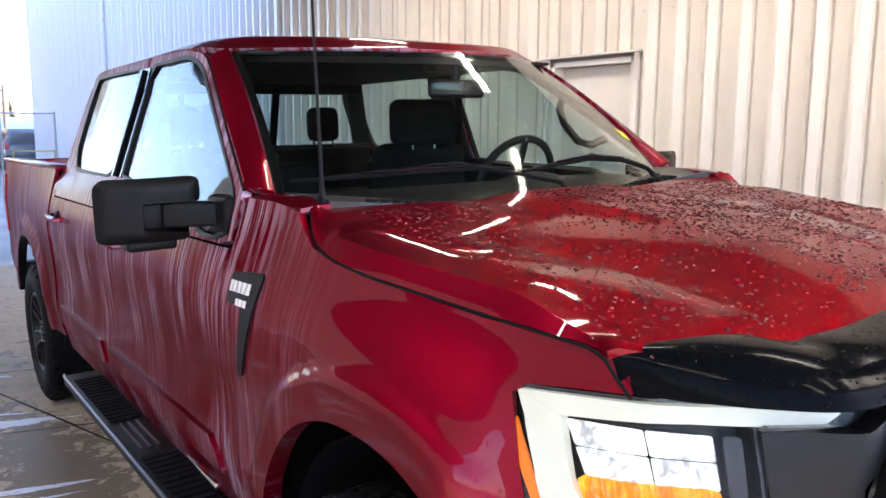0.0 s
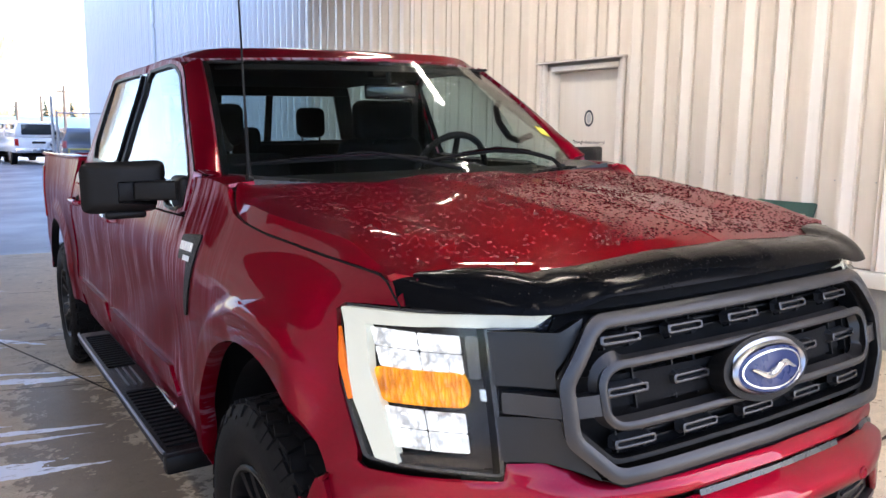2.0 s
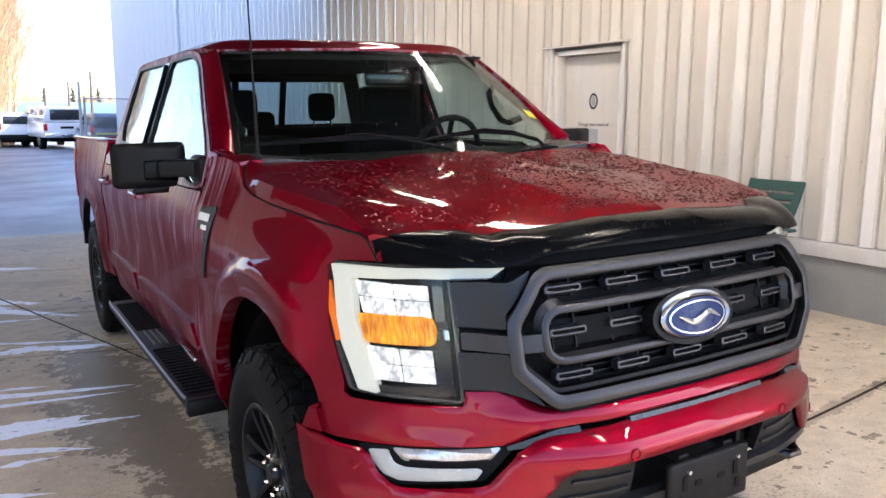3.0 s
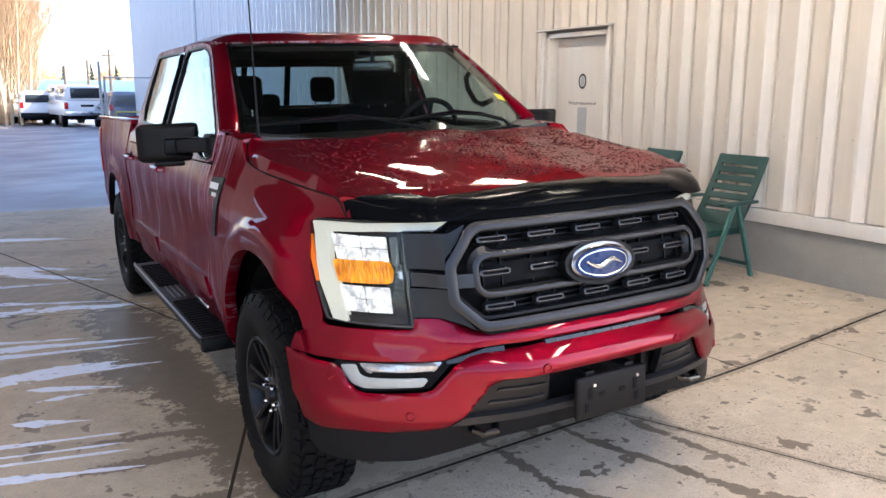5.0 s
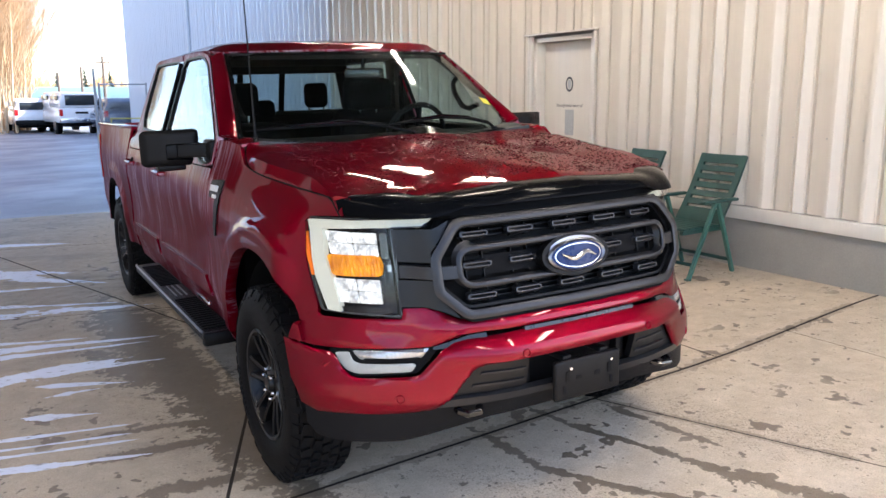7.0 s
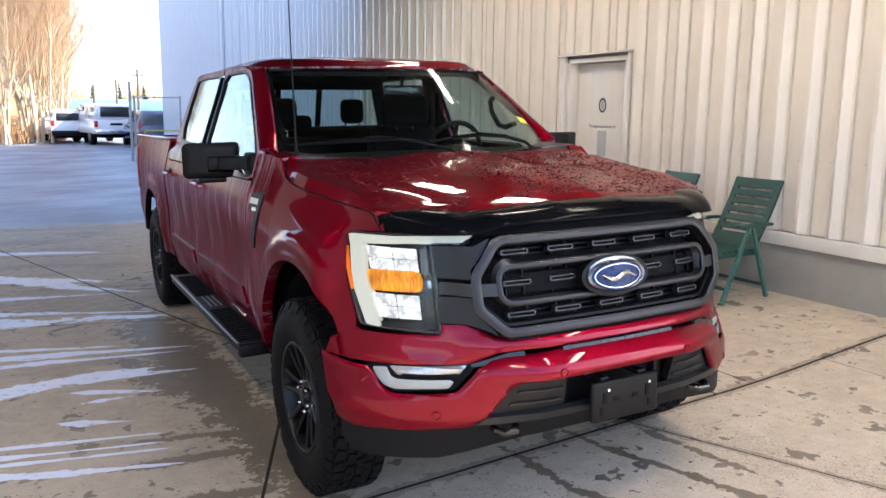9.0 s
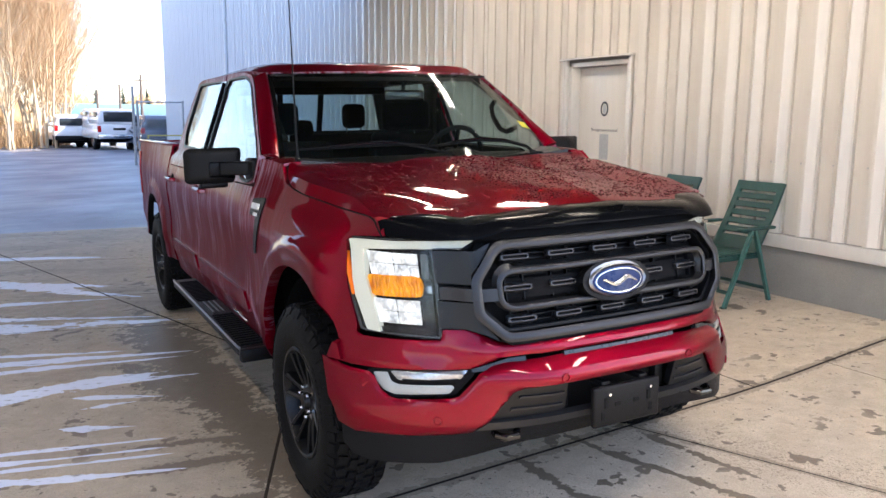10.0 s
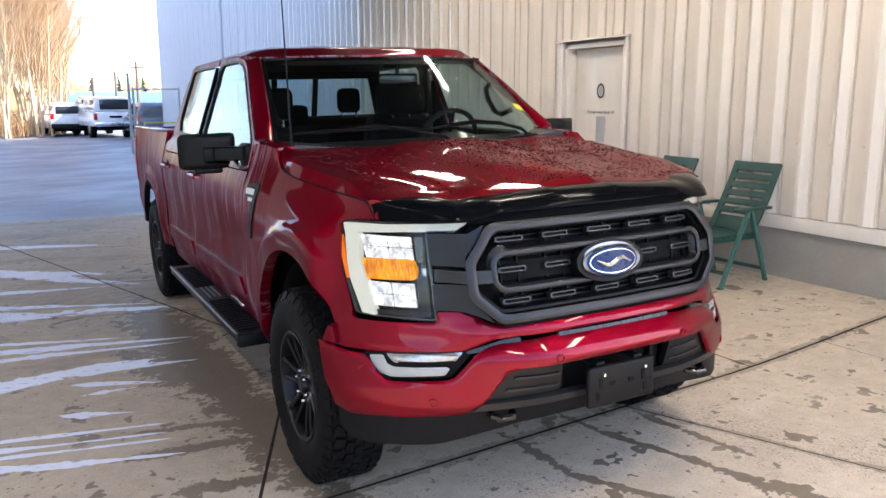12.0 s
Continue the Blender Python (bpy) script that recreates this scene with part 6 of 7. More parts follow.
        bm.transform(Matrix.Translation((x, -1.006, z)) @ Matrix.Rotation(radians(90), 4, "Z"))
        part("bolt", bm, CHROME, b)
    for x, z, w, h in ((-0.06, 0.575, 0.026, 0.016), (0.03, 0.575, 0.026, 0.016), (-0.115, 0.585, 0.016, 0.04), (0.09, 0.585, 0.016, 0.04), (-0.13, 0.535, 0.014, 0.03), (0.10, 0.535, 0.014, 0.03)):
        part("bracket_slot", box_bm(x - w / 2, x + w / 2, -1.003, -0.999, z - h / 2, z + h / 2, 0), MATTE, b)
    part("bracket_arm", box_bm(-0.12, -0.08, -0.98, -0.86, 0.64, 0.66, 0.004), BLACK, b)
    part("bracket_arm", box_bm(0.06, 0.10, -0.98, -0.86, 0.64, 0.66, 0.004), BLACK, b)
    # tow hooks
    for s in (-1, 1):
        pts = [(s * 0.44, -0.80, 0.505), (s * 0.435, -0.885, 0.500), (s * 0.455, -0.915, 0.497), (s * 0.50, -0.915, 0.497), (s * 0.52, -0.885, 0.500), (s * 0.515, -0.80, 0.505)]
        part("tow_hook", tube_bm(pts, 0.014, 10), GLOSSY, t, "black tow hook")


def wheel_mesh(t):
    """One wheel at the origin, its outer face towards -x."""
    w = new("wheel")
    w.parent = t
    rim_r = 0.245
    prof = [(-0.115, rim_r - 0.004), (-0.128, rim_r + 0.012), (-0.140, rim_r + 0.05), (-0.142, rim_r + 0.085), (-0.136, rim_r + 0.130), (-0.122, R - 0.028), (-0.106, R - 0.014), (-0.05, R - 0.009), (0.05, R - 0.009), (0.106, R - 0.014), (0.122, R - 0.028), (0.136, rim_r + 0.13), (0.142, rim_r + 0.085), (0.128, rim_r + 0.012), (0.115, rim_r - 0.004)]
    tyre = part("tyre", lathe_bm(prof, (0, 0, 0), 72), RUBBER, w, "black all-terrain tyre")
    # tread blocks and shoulder lugs
    bm = bmesh.new()
    rng = random.Random(4)
    n = 46
    for i in range(n):
        a = 2 * math.pi * i / n
        for k, (x, wid, ln) in enumerate(((-0.088, 0.040, 0.040), (-0.040, 0.034, 0.038), (0.0, 0.030, 0.044), (0.040, 0.034, 0.038), (0.088, 0.040, 0.040))):
            off = a + (0.5 if k % 2 else 0.0) * 2 * math.pi / n + rng.uniform(-0.01, 0.01)
            m = Matrix.Rotation(off, 4, "X") @ Matrix.Translation((x, 0, R - 0.006)) @ Matrix.Rotation(radians(rng.choice((-14, 12))), 4, "Z") @ Matrix.Diagonal((wid, ln, 0.013, 1))
            bmesh.ops.create_cube(bm, size=1.0, matrix=m)
        for s in (-1, 1):
            m = Matrix.Rotation(a + (0.25 if i % 2 else 0) * 0.1, 4, "X") @ Matrix.Translation((s * 0.122, 0, R - 0.030 - (0.006 if i % 2 else 0))) @ Matrix.Rotation(s * radians(62), 4, "Y") @ Matrix.Diagonal((0.045 if i % 2 else 0.034, 0.036, 0.014, 1))
            bmesh.ops.create_cube(bm, size=1.0, matrix=m)
    tread = part("tread", bm, RUBBER, tyre, "chunky tread blocks")
    tagged(tread, kind="stuff")
    # raised sidewall marks, as plain bars
    first = None
    for i in range(20):
        a = 0.5 + (i % 10) * 0.075 + (math.pi if i > 9 else 0.0)
        if first is None:
            first = part("sidewall_bar", box_bm(-0.144, -0.141, -0.007, 0.007, rim_r + 0.072, rim_r + 0.098, 0), RUBBER, tyre)
            first.rotation_euler = (a, 0, 0)
        else:
            o = new("sidewall_bar", first.data)
            o.parent, o.rotation_euler = tyre, (a, 0, 0)
    barrel = [(-0.122, rim_r), (-0.128, rim_r - 0.004), (-0.126, rim_r - 0.014), (-0.110, rim_r - 0.022), (0.0, rim_r - 0.035), (0.10, rim_r - 0.02)]
    rim = part("rim", lathe_bm(barrel, (0, 0, 0), 64), RIM, w, "dark painted alloy rim")
    part("brake_disc", lathe_bm([(-0.02, 0.05), (-0.02, 0.17), (0.0, 0.17), (0.0, 0.05)], (0, 0, 0), 40), ALLOY, w)
    part("drum", lathe_bm([(-0.0, 0.02), (0.0, 0.21), (0.08, 0.22)], (0, 0, 0), 30), MATTE, w)
    # six split spokes
    for i in range(6):
        a = 2 * math.pi * i / 6 + 0.26
        for d in (-1, 1):
            bm = bmesh.new()
            rows = [(0.050, 0.020, 0.030, -0.080), (0.110, 0.026, 0.022, -0.094), (0.175, 0.036, 0.020, -0.108), (rim_r - 0.012, 0.046, 0.024, -0.116)]
            rings = []
            for r, off, wd, x in rows:
                cy = d * off
                rings.append([bm.verts.new((x, cy - d * wd * 0.5, r)), bm.verts.new((x - 0.006, cy, r)), bm.verts.new((x, cy + d * wd * 0.5, r)), bm.verts.new((x + 0.045, cy + d * wd * 0.4, r)), bm.verts.new((x + 0.045, cy - d * wd * 0.4, r))])
            for q in range(len(rings) - 1):
                for k in range(5):
                    f = (rings[q][k], rings[q][(k + 1) % 5], rings[q + 1][(k + 1) % 5], rings[q + 1][k])
                    bm.faces.new(f)
            bmesh.ops.recalc_face_normals(bm, faces=bm.faces[:])
            bm.transform(Matrix.Rotation(a, 4, "X"))
            part("spoke", bm, RIM, rim, angle=25)
    hub = part("hub", lathe_bm([(-0.112, 0.001), (-0.112, 0.030), (-0.106, 0.036), (-0.090, 0.040), (-0.086, 0.085), (-0.04, 0.088)], (0, 0, 0), 36), RIM, w)
    for i in range(6):
        a = 2 * math.pi * i / 6
        bm = lathe_bm([(-0.112, 0.001), (-0.112, 0.006), (-0.106, 0.010), (-0.086, 0.010)], (0, 0, 0), 6)
        bm.transform(Matrix.Translation((0, 0.066 * math.cos(a), 0.066 * math.sin(a))))
        part("lug_nut", bm, CHROME, hub)
    return w


def running_gear(t):
    w = wheel_mesh(t)
    w.location = (-0.862, 0, R)
    w.rotation_euler = (0.35, 0, 0)
    for x, y, turn, spin in ((-0.855, WB, 0, 0.9), (0.862, 0, math.pi, 0.2), (0.855, WB, math.pi, 0.5)):
        copy_thing(w, Matrix.Translation((x, y, R)) @ Matrix.Rotation(turn, 4, "Z") @ Matrix.Rotation(spin, 4, "X"))
    # running boards
    for s in (-1, 1):
        b = part("running_board", box_bm(s * 0.93, s * 1.095, 0.60, 2.58, 0.475, 0.528, 0.016), BLACK, t, "black running board with ribbed treads")
        part("board_trim", tube_bm([(s * 1.094, 0.615, 0.530), (s * 1.098, 0.66, 0.531), (s * 1.098, 2.53, 0.531), (s * 1.09, 2.575, 0.529)], 0.006, 8), ALLOY, b, "bright outer trim")
        part("board_cap", box_bm(s * 0.935, s * 1.10, 0.575, 0.625, 0.462, 0.530, 0.014), BLACK, b)
        rib = None
        for y0, y1 in ((0.68, 1.42), (1.80, 2.50)):
            n = int((y1 - y0) / 0.045)
            for i in range(n):
                y = y0 + i * 0.045
                if rib is None:
                    rib = part("tread_rib", box_bm(s * 0.955, s * 1.075, -0.011, 0.011, 0.527, 0.536, 0), RUBBER, b)
                    rib.location = (0, y, 0)
                else:
                    o = new("tread_rib", rib.data)
                    o.parent, o.location = b, (0, y, 0)
        for x in (0.985, 1.015, 1.045):
            part("board_strip", box_bm(s * x - 0.004, s * x + 0.004, 1.46, 1.76, 0.527, 0.533, 0), ALLOY, b)
        for y in (0.9, 1.6, 2.3):
            part("board_arm", box_bm(s * 0.60, s * 0.98, y - 0.04, y + 0.04, 0.44, 0.475, 0.006), MATTE, b)
    part("front_axle", tube_bm([(-0.8, 0, R), (0.8, 0, R)], 0.05, 10), MATTE, t)
    part("rear_axle", tube_bm([(-0.8, WB, R), (0.8, WB, R)], 0.06, 10), MATTE, t)


def head_rest(t, x, y, z, w=0.25, h=0.19):
    bm = box_bm(x - w / 2, x + w / 2, y - 0.05, y + 0.05, z, z + h, 0.05, 4)
    ob = part("head_restraint", bm, CLOTH, t)
    for d in (-0.06, 0.06):
        part("post", tube_bm([(x + d, y, z - 0.08), (x + d, y, z + 0.03)], 0.007, 6), CHROME, ob)
    return ob


def cabin(t):
    # dashboard
    def dash(x, y):
        return (x, y, 1.385 + 0.045 * step01(y, 0.62, 0.95) - 0.16 * step01(y, 1.0, 1.12) + 0.025 * step01(0.16 - abs(x - 0.36), 0, 0.12) * step01(y, 0.8, 0.95))
    panel("dashboard", [(-0.80, 0.75), (-0.5, 0.60), (0, 0.53), (0.5, 0.60), (0.80, 0.75), (0.78, 1.14), (-0.78, 1.14)], dash, CABIN, t, (0, 0, 1), 0.05, 0.03, "dark dashboard")
    part("dash_front", box_bm(-0.78, 0.78, 1.02, 1.12, 0.85, 1.30, 0.03), CABIN, t)
    part("steering_column", tube_bm([(0.39, 0.95, 1.33), (0.39, 1.08, 1.395)], 0.04, 10), CABIN, t)
    wheel_pts = []
    tilt = Matrix.Translation((0.39, 1.10, 1.405)) @ Matrix.Rotation(radians(-68), 4, "X")
    for i in range(40):
        a = 2 * math.pi * i / 40
        wheel_pts.append(tilt @ Vector((0.19 * math.cos(a), 0.19 * math.sin(a), 0)))
    sw = part("steering_wheel", tube_bm(wheel_pts, 0.016, 10, closed=True), CABIN, t, "black steering wheel")
    bm = box_bm(-0.07, 0.07, -0.06, 0.06, -0.03, 0.02, 0.02, 3)
    bm.transform(tilt)
    part("wheel_hub", bm, CABIN, sw)
    for a in (0.0, math.pi, -math.pi / 2):
        p = [tilt @ Vector((0.05 * math.cos(a), 0.05 * math.sin(a), -0.005)), tilt @ Vector((0.185 * math.cos(a), 0.185 * math.sin(a), 0))]
        part("wheel_spoke", tube_bm(p, 0.014, 8), CABIN, sw)
    head_rest(t, 0.345, 1.68, 1.555, 0.34, 0.205)
    head_rest(t, -0.45, 1.95, 1.54, 0.26, 0.21)
    part("seat_shoulder", box_bm(0.12, 0.60, 1.66, 1.82, 1.30, 1.565, 0.07, 4), CLOTH, t)
    for x in (-0.40, 0.38):
        part("seat_back", box_bm(x - 0.25, x + 0.25, 1.72, 1.88, 0.95, 1.50, 0.06, 4), CLOTH, t)
        part("seat_cushion", box_bm(x - 0.26, x + 0.26, 1.30, 1.82, 0.85, 1.02, 0.05, 4), CLOTH, t)
    part("rear_bench_back", box_bm(-0.68, 0.68, 2.66, 2.82, 0.95, 1.46, 0.06, 4), CLOTH, t)
    for x in (-0.40, 0.385):
        head_rest(t, x, 2.74, 1.565, 0.185, 0.19)
    head_rest(t, -0.03, 2.74, 1.47, 0.15, 0.165)
    part("parcel_edge", box_bm(-0.68, 0.68, 2.70, 2.90, 1.44, 1.53, 0.03), CLOTH, t)
    part("console", box_bm(-0.12, 0.12, 1.15, 1.75, 0.9, 1.16, 0.03), CABIN, t)
    m = part("rear_view_mirror", box_bm(-0.115, 0.125, 0.95, 0.985, 1.735, 1.80, 0.024, 3), GLOSSY, t, "rear-view mirror")
    part("mirror_stem", tube_bm([(0.0, 0.97, 1.79), (0.0, 0.97, 1.85)], 0.012, 8), BLACK, m)
    part("camera_box", box_bm(-0.05, 0.05, 1.02, 1.10, 1.83, 1.87, 0.012), BLACK, t)
    for s in (-1, 1):
        part("grab_handle", tube_bm([(s * 0.745, 1.19, 1.735), (s * 0.705, 1.165, 1.705), (s * 0.695, 1.13, 1.64), (s * 0.695, 1.04, 1.562), (s * 0.70, 0.975, 1.548), (s * 0.755, 0.94, 1.575)], 0.016, 8), CABIN, t)
        part("b_pillar_trim", box_bm(s * 0.70, s * 0.76, 1.985, 2.13, 1.30, 1.88, 0.02), CABIN, t)
        part("belt", box_bm(s * 0.685, s * 0.695, 1.84, 1.89, 1.2, 1.78, 0), CLOTH, t)
        part("door_card", box_bm(s * 0.84, s * 0.88, 0.78, 3.08, 0.9, 1.40, 0.02), CABIN, t)


def fittings(t):
    # towing mirrors on telescoping arms
    for s in (-1, 1):
        def bx(x0, x1, y0, y1, z0, z1, bv, seg=4):
            return box_bm(min(s * x0, s * x1), max(s * x0, s * x1), y0, y1, z0, z1, bv, seg)
        shape = rounded([(0.958, 1.440), (0.958, 1.512), (1.240, 1.508), (1.240, 1.338), (1.215, 1.326), (1.005, 1.330), (1.000, 1.352), (1.128, 1.362), (1.128, 1.440)], [0.022, 0.034, 0.036, 0.034, 0.030, 0.016, 0.010, 0.010, 0.010], 6)

        def shell_at(x, z):
            d = min(x - 0.950, 1.248 - x, z - 1.320, 1.520 - z)
            return (s * x, 0.902 + 0.040 * (1 - min(max(d, 0) / 0.042, 1)) ** 2 + 0.05 * step01(x, 1.10, 1.25), z)
        head = panel("side_mirror", shape, shell_at, BLACK, t, (0, -1, 0), 0.012, 0.09, "large black towing mirror", 60)
        part("mirror_under_cover", bx(1.03, 1.17, 0.925, 1.00, 1.305, 1.335, 0.012, 3), BLACK, head)
        part("mirror_recess", bx(0.985, 1.150, 0.955, 1.00, 1.345, 1.455, 0.006, 2), MATTE, head)
        part("arm_sleeve", bx(1.058, 1.126, 0.922, 0.99, 1.366, 1.438, 0.008, 2), BLACK, head)
        bm = box_bm(-0.085, 0.085, -0.034, 0.034, -0.035, 0.035, 0.010, 3)
        bm.transform(Matrix.Translation((s * 0.985, 0.905, 1.403)) @ Matrix.Rotation(s * radians(28), 4, "Z"))
        part("mirror_arm", bm, BLACK, head)
        part("mirror_glass", bx(0.98, 1.215, 1.028, 1.034, 1.36, 1.49, 0), CHROME, head)
        part("mirror_foot", bx(0.88, 0.945, 0.775, 0.93, 1.335, 1.455, 0.02, 3), BLACK, head)
    # door handles
    for s in (-1, 1):
        for y in (1.86, 2.94):
            x = side_x(y, 1.225)
            h = part("door_handle", tube_bm([(s * (x - 0.01), y - 0.125, 1.222), (s * (x + 0.028), y - 0.105, 1.223), (s * (x + 0.034), y, 1.225), (s * (x + 0.028), y + 0.09, 1.227), (s * (x - 0.01), y + 0.11, 1.228)], [0.014, 0.016, 0.016, 0.016, 0.014], 10), RED, t)
            bm = bmesh.new()
            bmesh.ops.create_uvsphere(bm, u_segments=16, v_segments=8, radius=0.05, matrix=Matrix.Translation((s * (x - 0.012), y, 1.225)) @ Matrix.Diagonal((0.35, 1.3, 0.75, 1)))
            part("handle_cup", bm, MATTE, h)
    # fender vents with the badge plate
    vent = [(0.665, 1.268), (0.510, 1.282), (0.500, 1.270), (0.525, 1.16), (0.545, 1.09), (0.575, 1.005), (0.600, 1.005), (0.595, 1.06), (0.580, 1.15), (0.582, 1.192), (0.668, 1.188)]
    o = panel("fender_vent", rounded(vent, 0.010, 3), on_fender(0.007), BLACK, t, (-1, 0, 0), 0.03, 0.02, "black fender vent with badge")
    for y, w, h in ((0.646, 0.012, 0.028), (0.624, 0.014, 0.028), (0.600, 0.016, 0.028), (0.576, 0.016, 0.028), (0.553, 0.012, 0.028)):
        panel("badge_bar", [(y - w / 2, 1.222), (y + w / 2, 1.222), (y + w / 2, 1.222 + h), (y - w / 2, 1.222 + h)], on_fender(0.012), BRIGHT, o, (-1, 0, 0), 0.03, 0.004)
    for y, w in ((0.600, 0.014), (0.580, 0.014), (0.560, 0.012)):
        panel("badge_bar", [(y - w / 2, 1.190), (y + w / 2, 1.190), (y + w / 2, 1.207), (y - w / 2, 1.207)], on_fender(0.012), BRIGHT, o, (-1, 0, 0), 0.03, 0.004)
    p = mirrored(o)
    for ch in list(o.children):
        mirrored(ch).parent = p
    # mud flap and tailpipe glimpsed under the sill
    mirror_pair(part("frame_rail", box_bm(-0.62, -0.52, -0.4, 5.0, 0.40, 0.56, 0.01), MATTE, t))


pickup = truck()


# ---- chairs by the wall ----
def chair():
    """A folding garden chair facing -x, with its feet on z = 0."""
    c = thing("folding_chair", "green slatted plastic folding garden chair standing against the wall", "chair", group="garden chairs")
    W = 0.235

    def back(y, s):
        return (0.02 + 0.325 * s + 0.02 * math.sin(math.pi * s), y, 0.40 + 0.585 * s)
    edge = 0.055
    for y0, y1 in ((-W, -W + edge), (W - edge, W)):
        panel("back_rail", rounded([(y0, 0), (y1, 0), (y1, 1), (y0, 1)], 0.01, 2), lambda y, s: back(y, s), GREEN, c, (-1, 0, 0.5), 0.06, 0.024)
    edges = [0.0, 0.17, 0.27, 0.39, 0.51, 0.63, 0.75, 0.87]
    for a, s0 in enumerate(edges):
        s1 = (edges[a + 1] - 0.04) if a + 1 < len(edges) else 0.995
        if a == 0:
            s1 = 0.17
        panel("back_slat", [(-W + edge - 0.004, s0), (W - edge + 0.004, s0), (W - edge + 0.004, s1), (-W + edge - 0.004, s1)], lambda y, s: (back(y, s)[0] + 0.002, y, back(y, s)[2]), GREEN, c, (-1, 0, 0.5), 0.06, 0.018)
    for a in range(6):
        x = -0.40 + a * 0.075
        part("seat_slat", box_bm(x, x + 0.062, -W, W, 0.405, 0.425, 0.006), GREEN, c)
    part("seat_frame", box_bm(-0.42, 0.06, -W - 0.005, -W + 0.03, 0.375, 0.41, 0.006), GREEN, c)
    part("seat_frame", box_bm(-0.42, 0.06, W - 0.03, W + 0.005, 0.375, 0.41, 0.006), GREEN, c)
    for s in (-1, 1):
        y = s * (W + 0.035)
        part("armrest", box_bm(-0.24, 0.19, y - 0.03, y + 0.03, 0.620, 0.645, 0.010, 3), GREEN, c)
        for x0, x1 in ((-0.075, -0.36), (-0.045, 0.20)):
            bm = tube_bm([(x0, y, 0.625), (x1, y, 0.0)], 0.034, 4, flat=0.6)
            part("leg", bm, PALE_GREEN, c, "faded sea-green leg")
        part("foot", box_bm(-0.39, -0.34, y - 0.02, y + 0.02, 0.0, 0.015, 0.004), GREEN, c)
    part("stretcher", tube_bm([(-0.305, -W - 0.03, 0.12), (-0.305, W + 0.03, 0.12)], 0.016, 8), GREEN, c)
    part("stretcher", tube_bm([(0.145, -W - 0.03, 0.12), (0.145, W + 0.03, 0.12)], 0.016, 8), GREEN, c)
    return c


first_chair = chair()
first_chair.matrix_world = Matrix.Translation((3.28, 1.54, ground_z(3.28, 1.54))) @ Matrix.Rotation(radians(3), 4, "Z")
copy_thing(first_chair, Matrix.Translation((3.29, 2.50, ground_z(3.29, 2.50))) @ Matrix.Rotation(radians(-4), 4, "Z"))


# ---- the yard beyond ----
WHITE_PAINT = simple("white_car_paint", (0.72, 0.73, 0.74), 0.25, 0, 0.06, 5, coat=0.8)
DARKGLASS = simple("dark_car_glass", (0.02, 0.025, 0.03), 0.06, 0, 0.2, 6)
TEAL = simple("teal_cladding", (0.22, 0.38, 0.40), 0.6, 0, 0.12, 2)
WOOD = simple("weathered_pole", (0.14, 0.11, 0.085), 0.85, 0, 0.25, 20, 0.3, 60)
BARK = simple("pale_bark", (0.52, 0.41, 0.27), 0.9, 0, 0.25, 6, 0.4, 40)
TWIG = simple("yellow_twigs", (0.50, 0.35, 0.20), 0.85, 0, 0.35, 0.6)
SCRUB = simple("dry_scrub", (0.46, 0.30, 0.15), 0.9, 0, 0.4, 0.8)
CONIFER = simple("conifer_green", (0.03, 0.05, 0.035), 0.9, 0, 0.3, 2)
BLUECAR = simple("dark_blue_paint", (0.04, 0.06, 0.11), 0.25, 0, 0.1, 5, coat=0.8)


def loft(name, stations, mat, parent, label=""):
    """A closed body through cross sections (y, half width low, half width high, z low, z mid, z high)."""
    verts, faces = [], []
    for y, wl, wh, z0, zm, z1 in stations:
        verts += [(-wl, y, z0), (-wl * 1.03, y, zm), (-wh, y, z1), (wh, y, z1), (wl * 1.03, y, zm), (wl, y, z0)]
    for i in range(len(stations) - 1):
        for k in range(6):
            faces.append((6 * i + k, 6 * i + (k + 1) % 6, 6 * i + 6 + (k + 1) % 6, 6 * i + 6 + k))
    faces.append(tuple(range(6)))
    n = 6 * (len(stations) - 1)
    faces.append(tuple(n + k for k in reversed(range(6))))
    bm = bmesh.new()
    vs = [bm.verts.new(v) for v in verts]
    for f in faces:
        bm.faces.new([vs[i] for i in f])
    bmesh.ops.recalc_face_normals(bm, faces=bm.faces[:])
    bmesh.ops.bevel(bm, geom=bm.edges[:], offset=0.04, segments=2, profile=0.5, affect="EDGES", clamp_overlap=True)
    return part(name, bm, mat, parent, label)


def road_wheel(parent, x, y, r=0.38, w=0.24):
    g = part("wheel", lathe_bm([(-w / 2, 0.01), (-w / 2, r * 0.6), (-w / 2 - 0.01, r * 0.8), (-w / 2 + 0.03, r), (w / 2 - 0.03, r), (w / 2, r * 0.8), (w / 2, 0.01)], (x, y, r), 24), RUBBER, parent)
    s = -1 if x < 0 else 1
    part("hubcap", lathe_bm([(s * (w / 2 + 0.012), 0.001), (s * (w / 2 + 0.012), r * 0.5), (s * (w / 2), r * 0.58)], (x, y, r), 18), ALLOY, g)


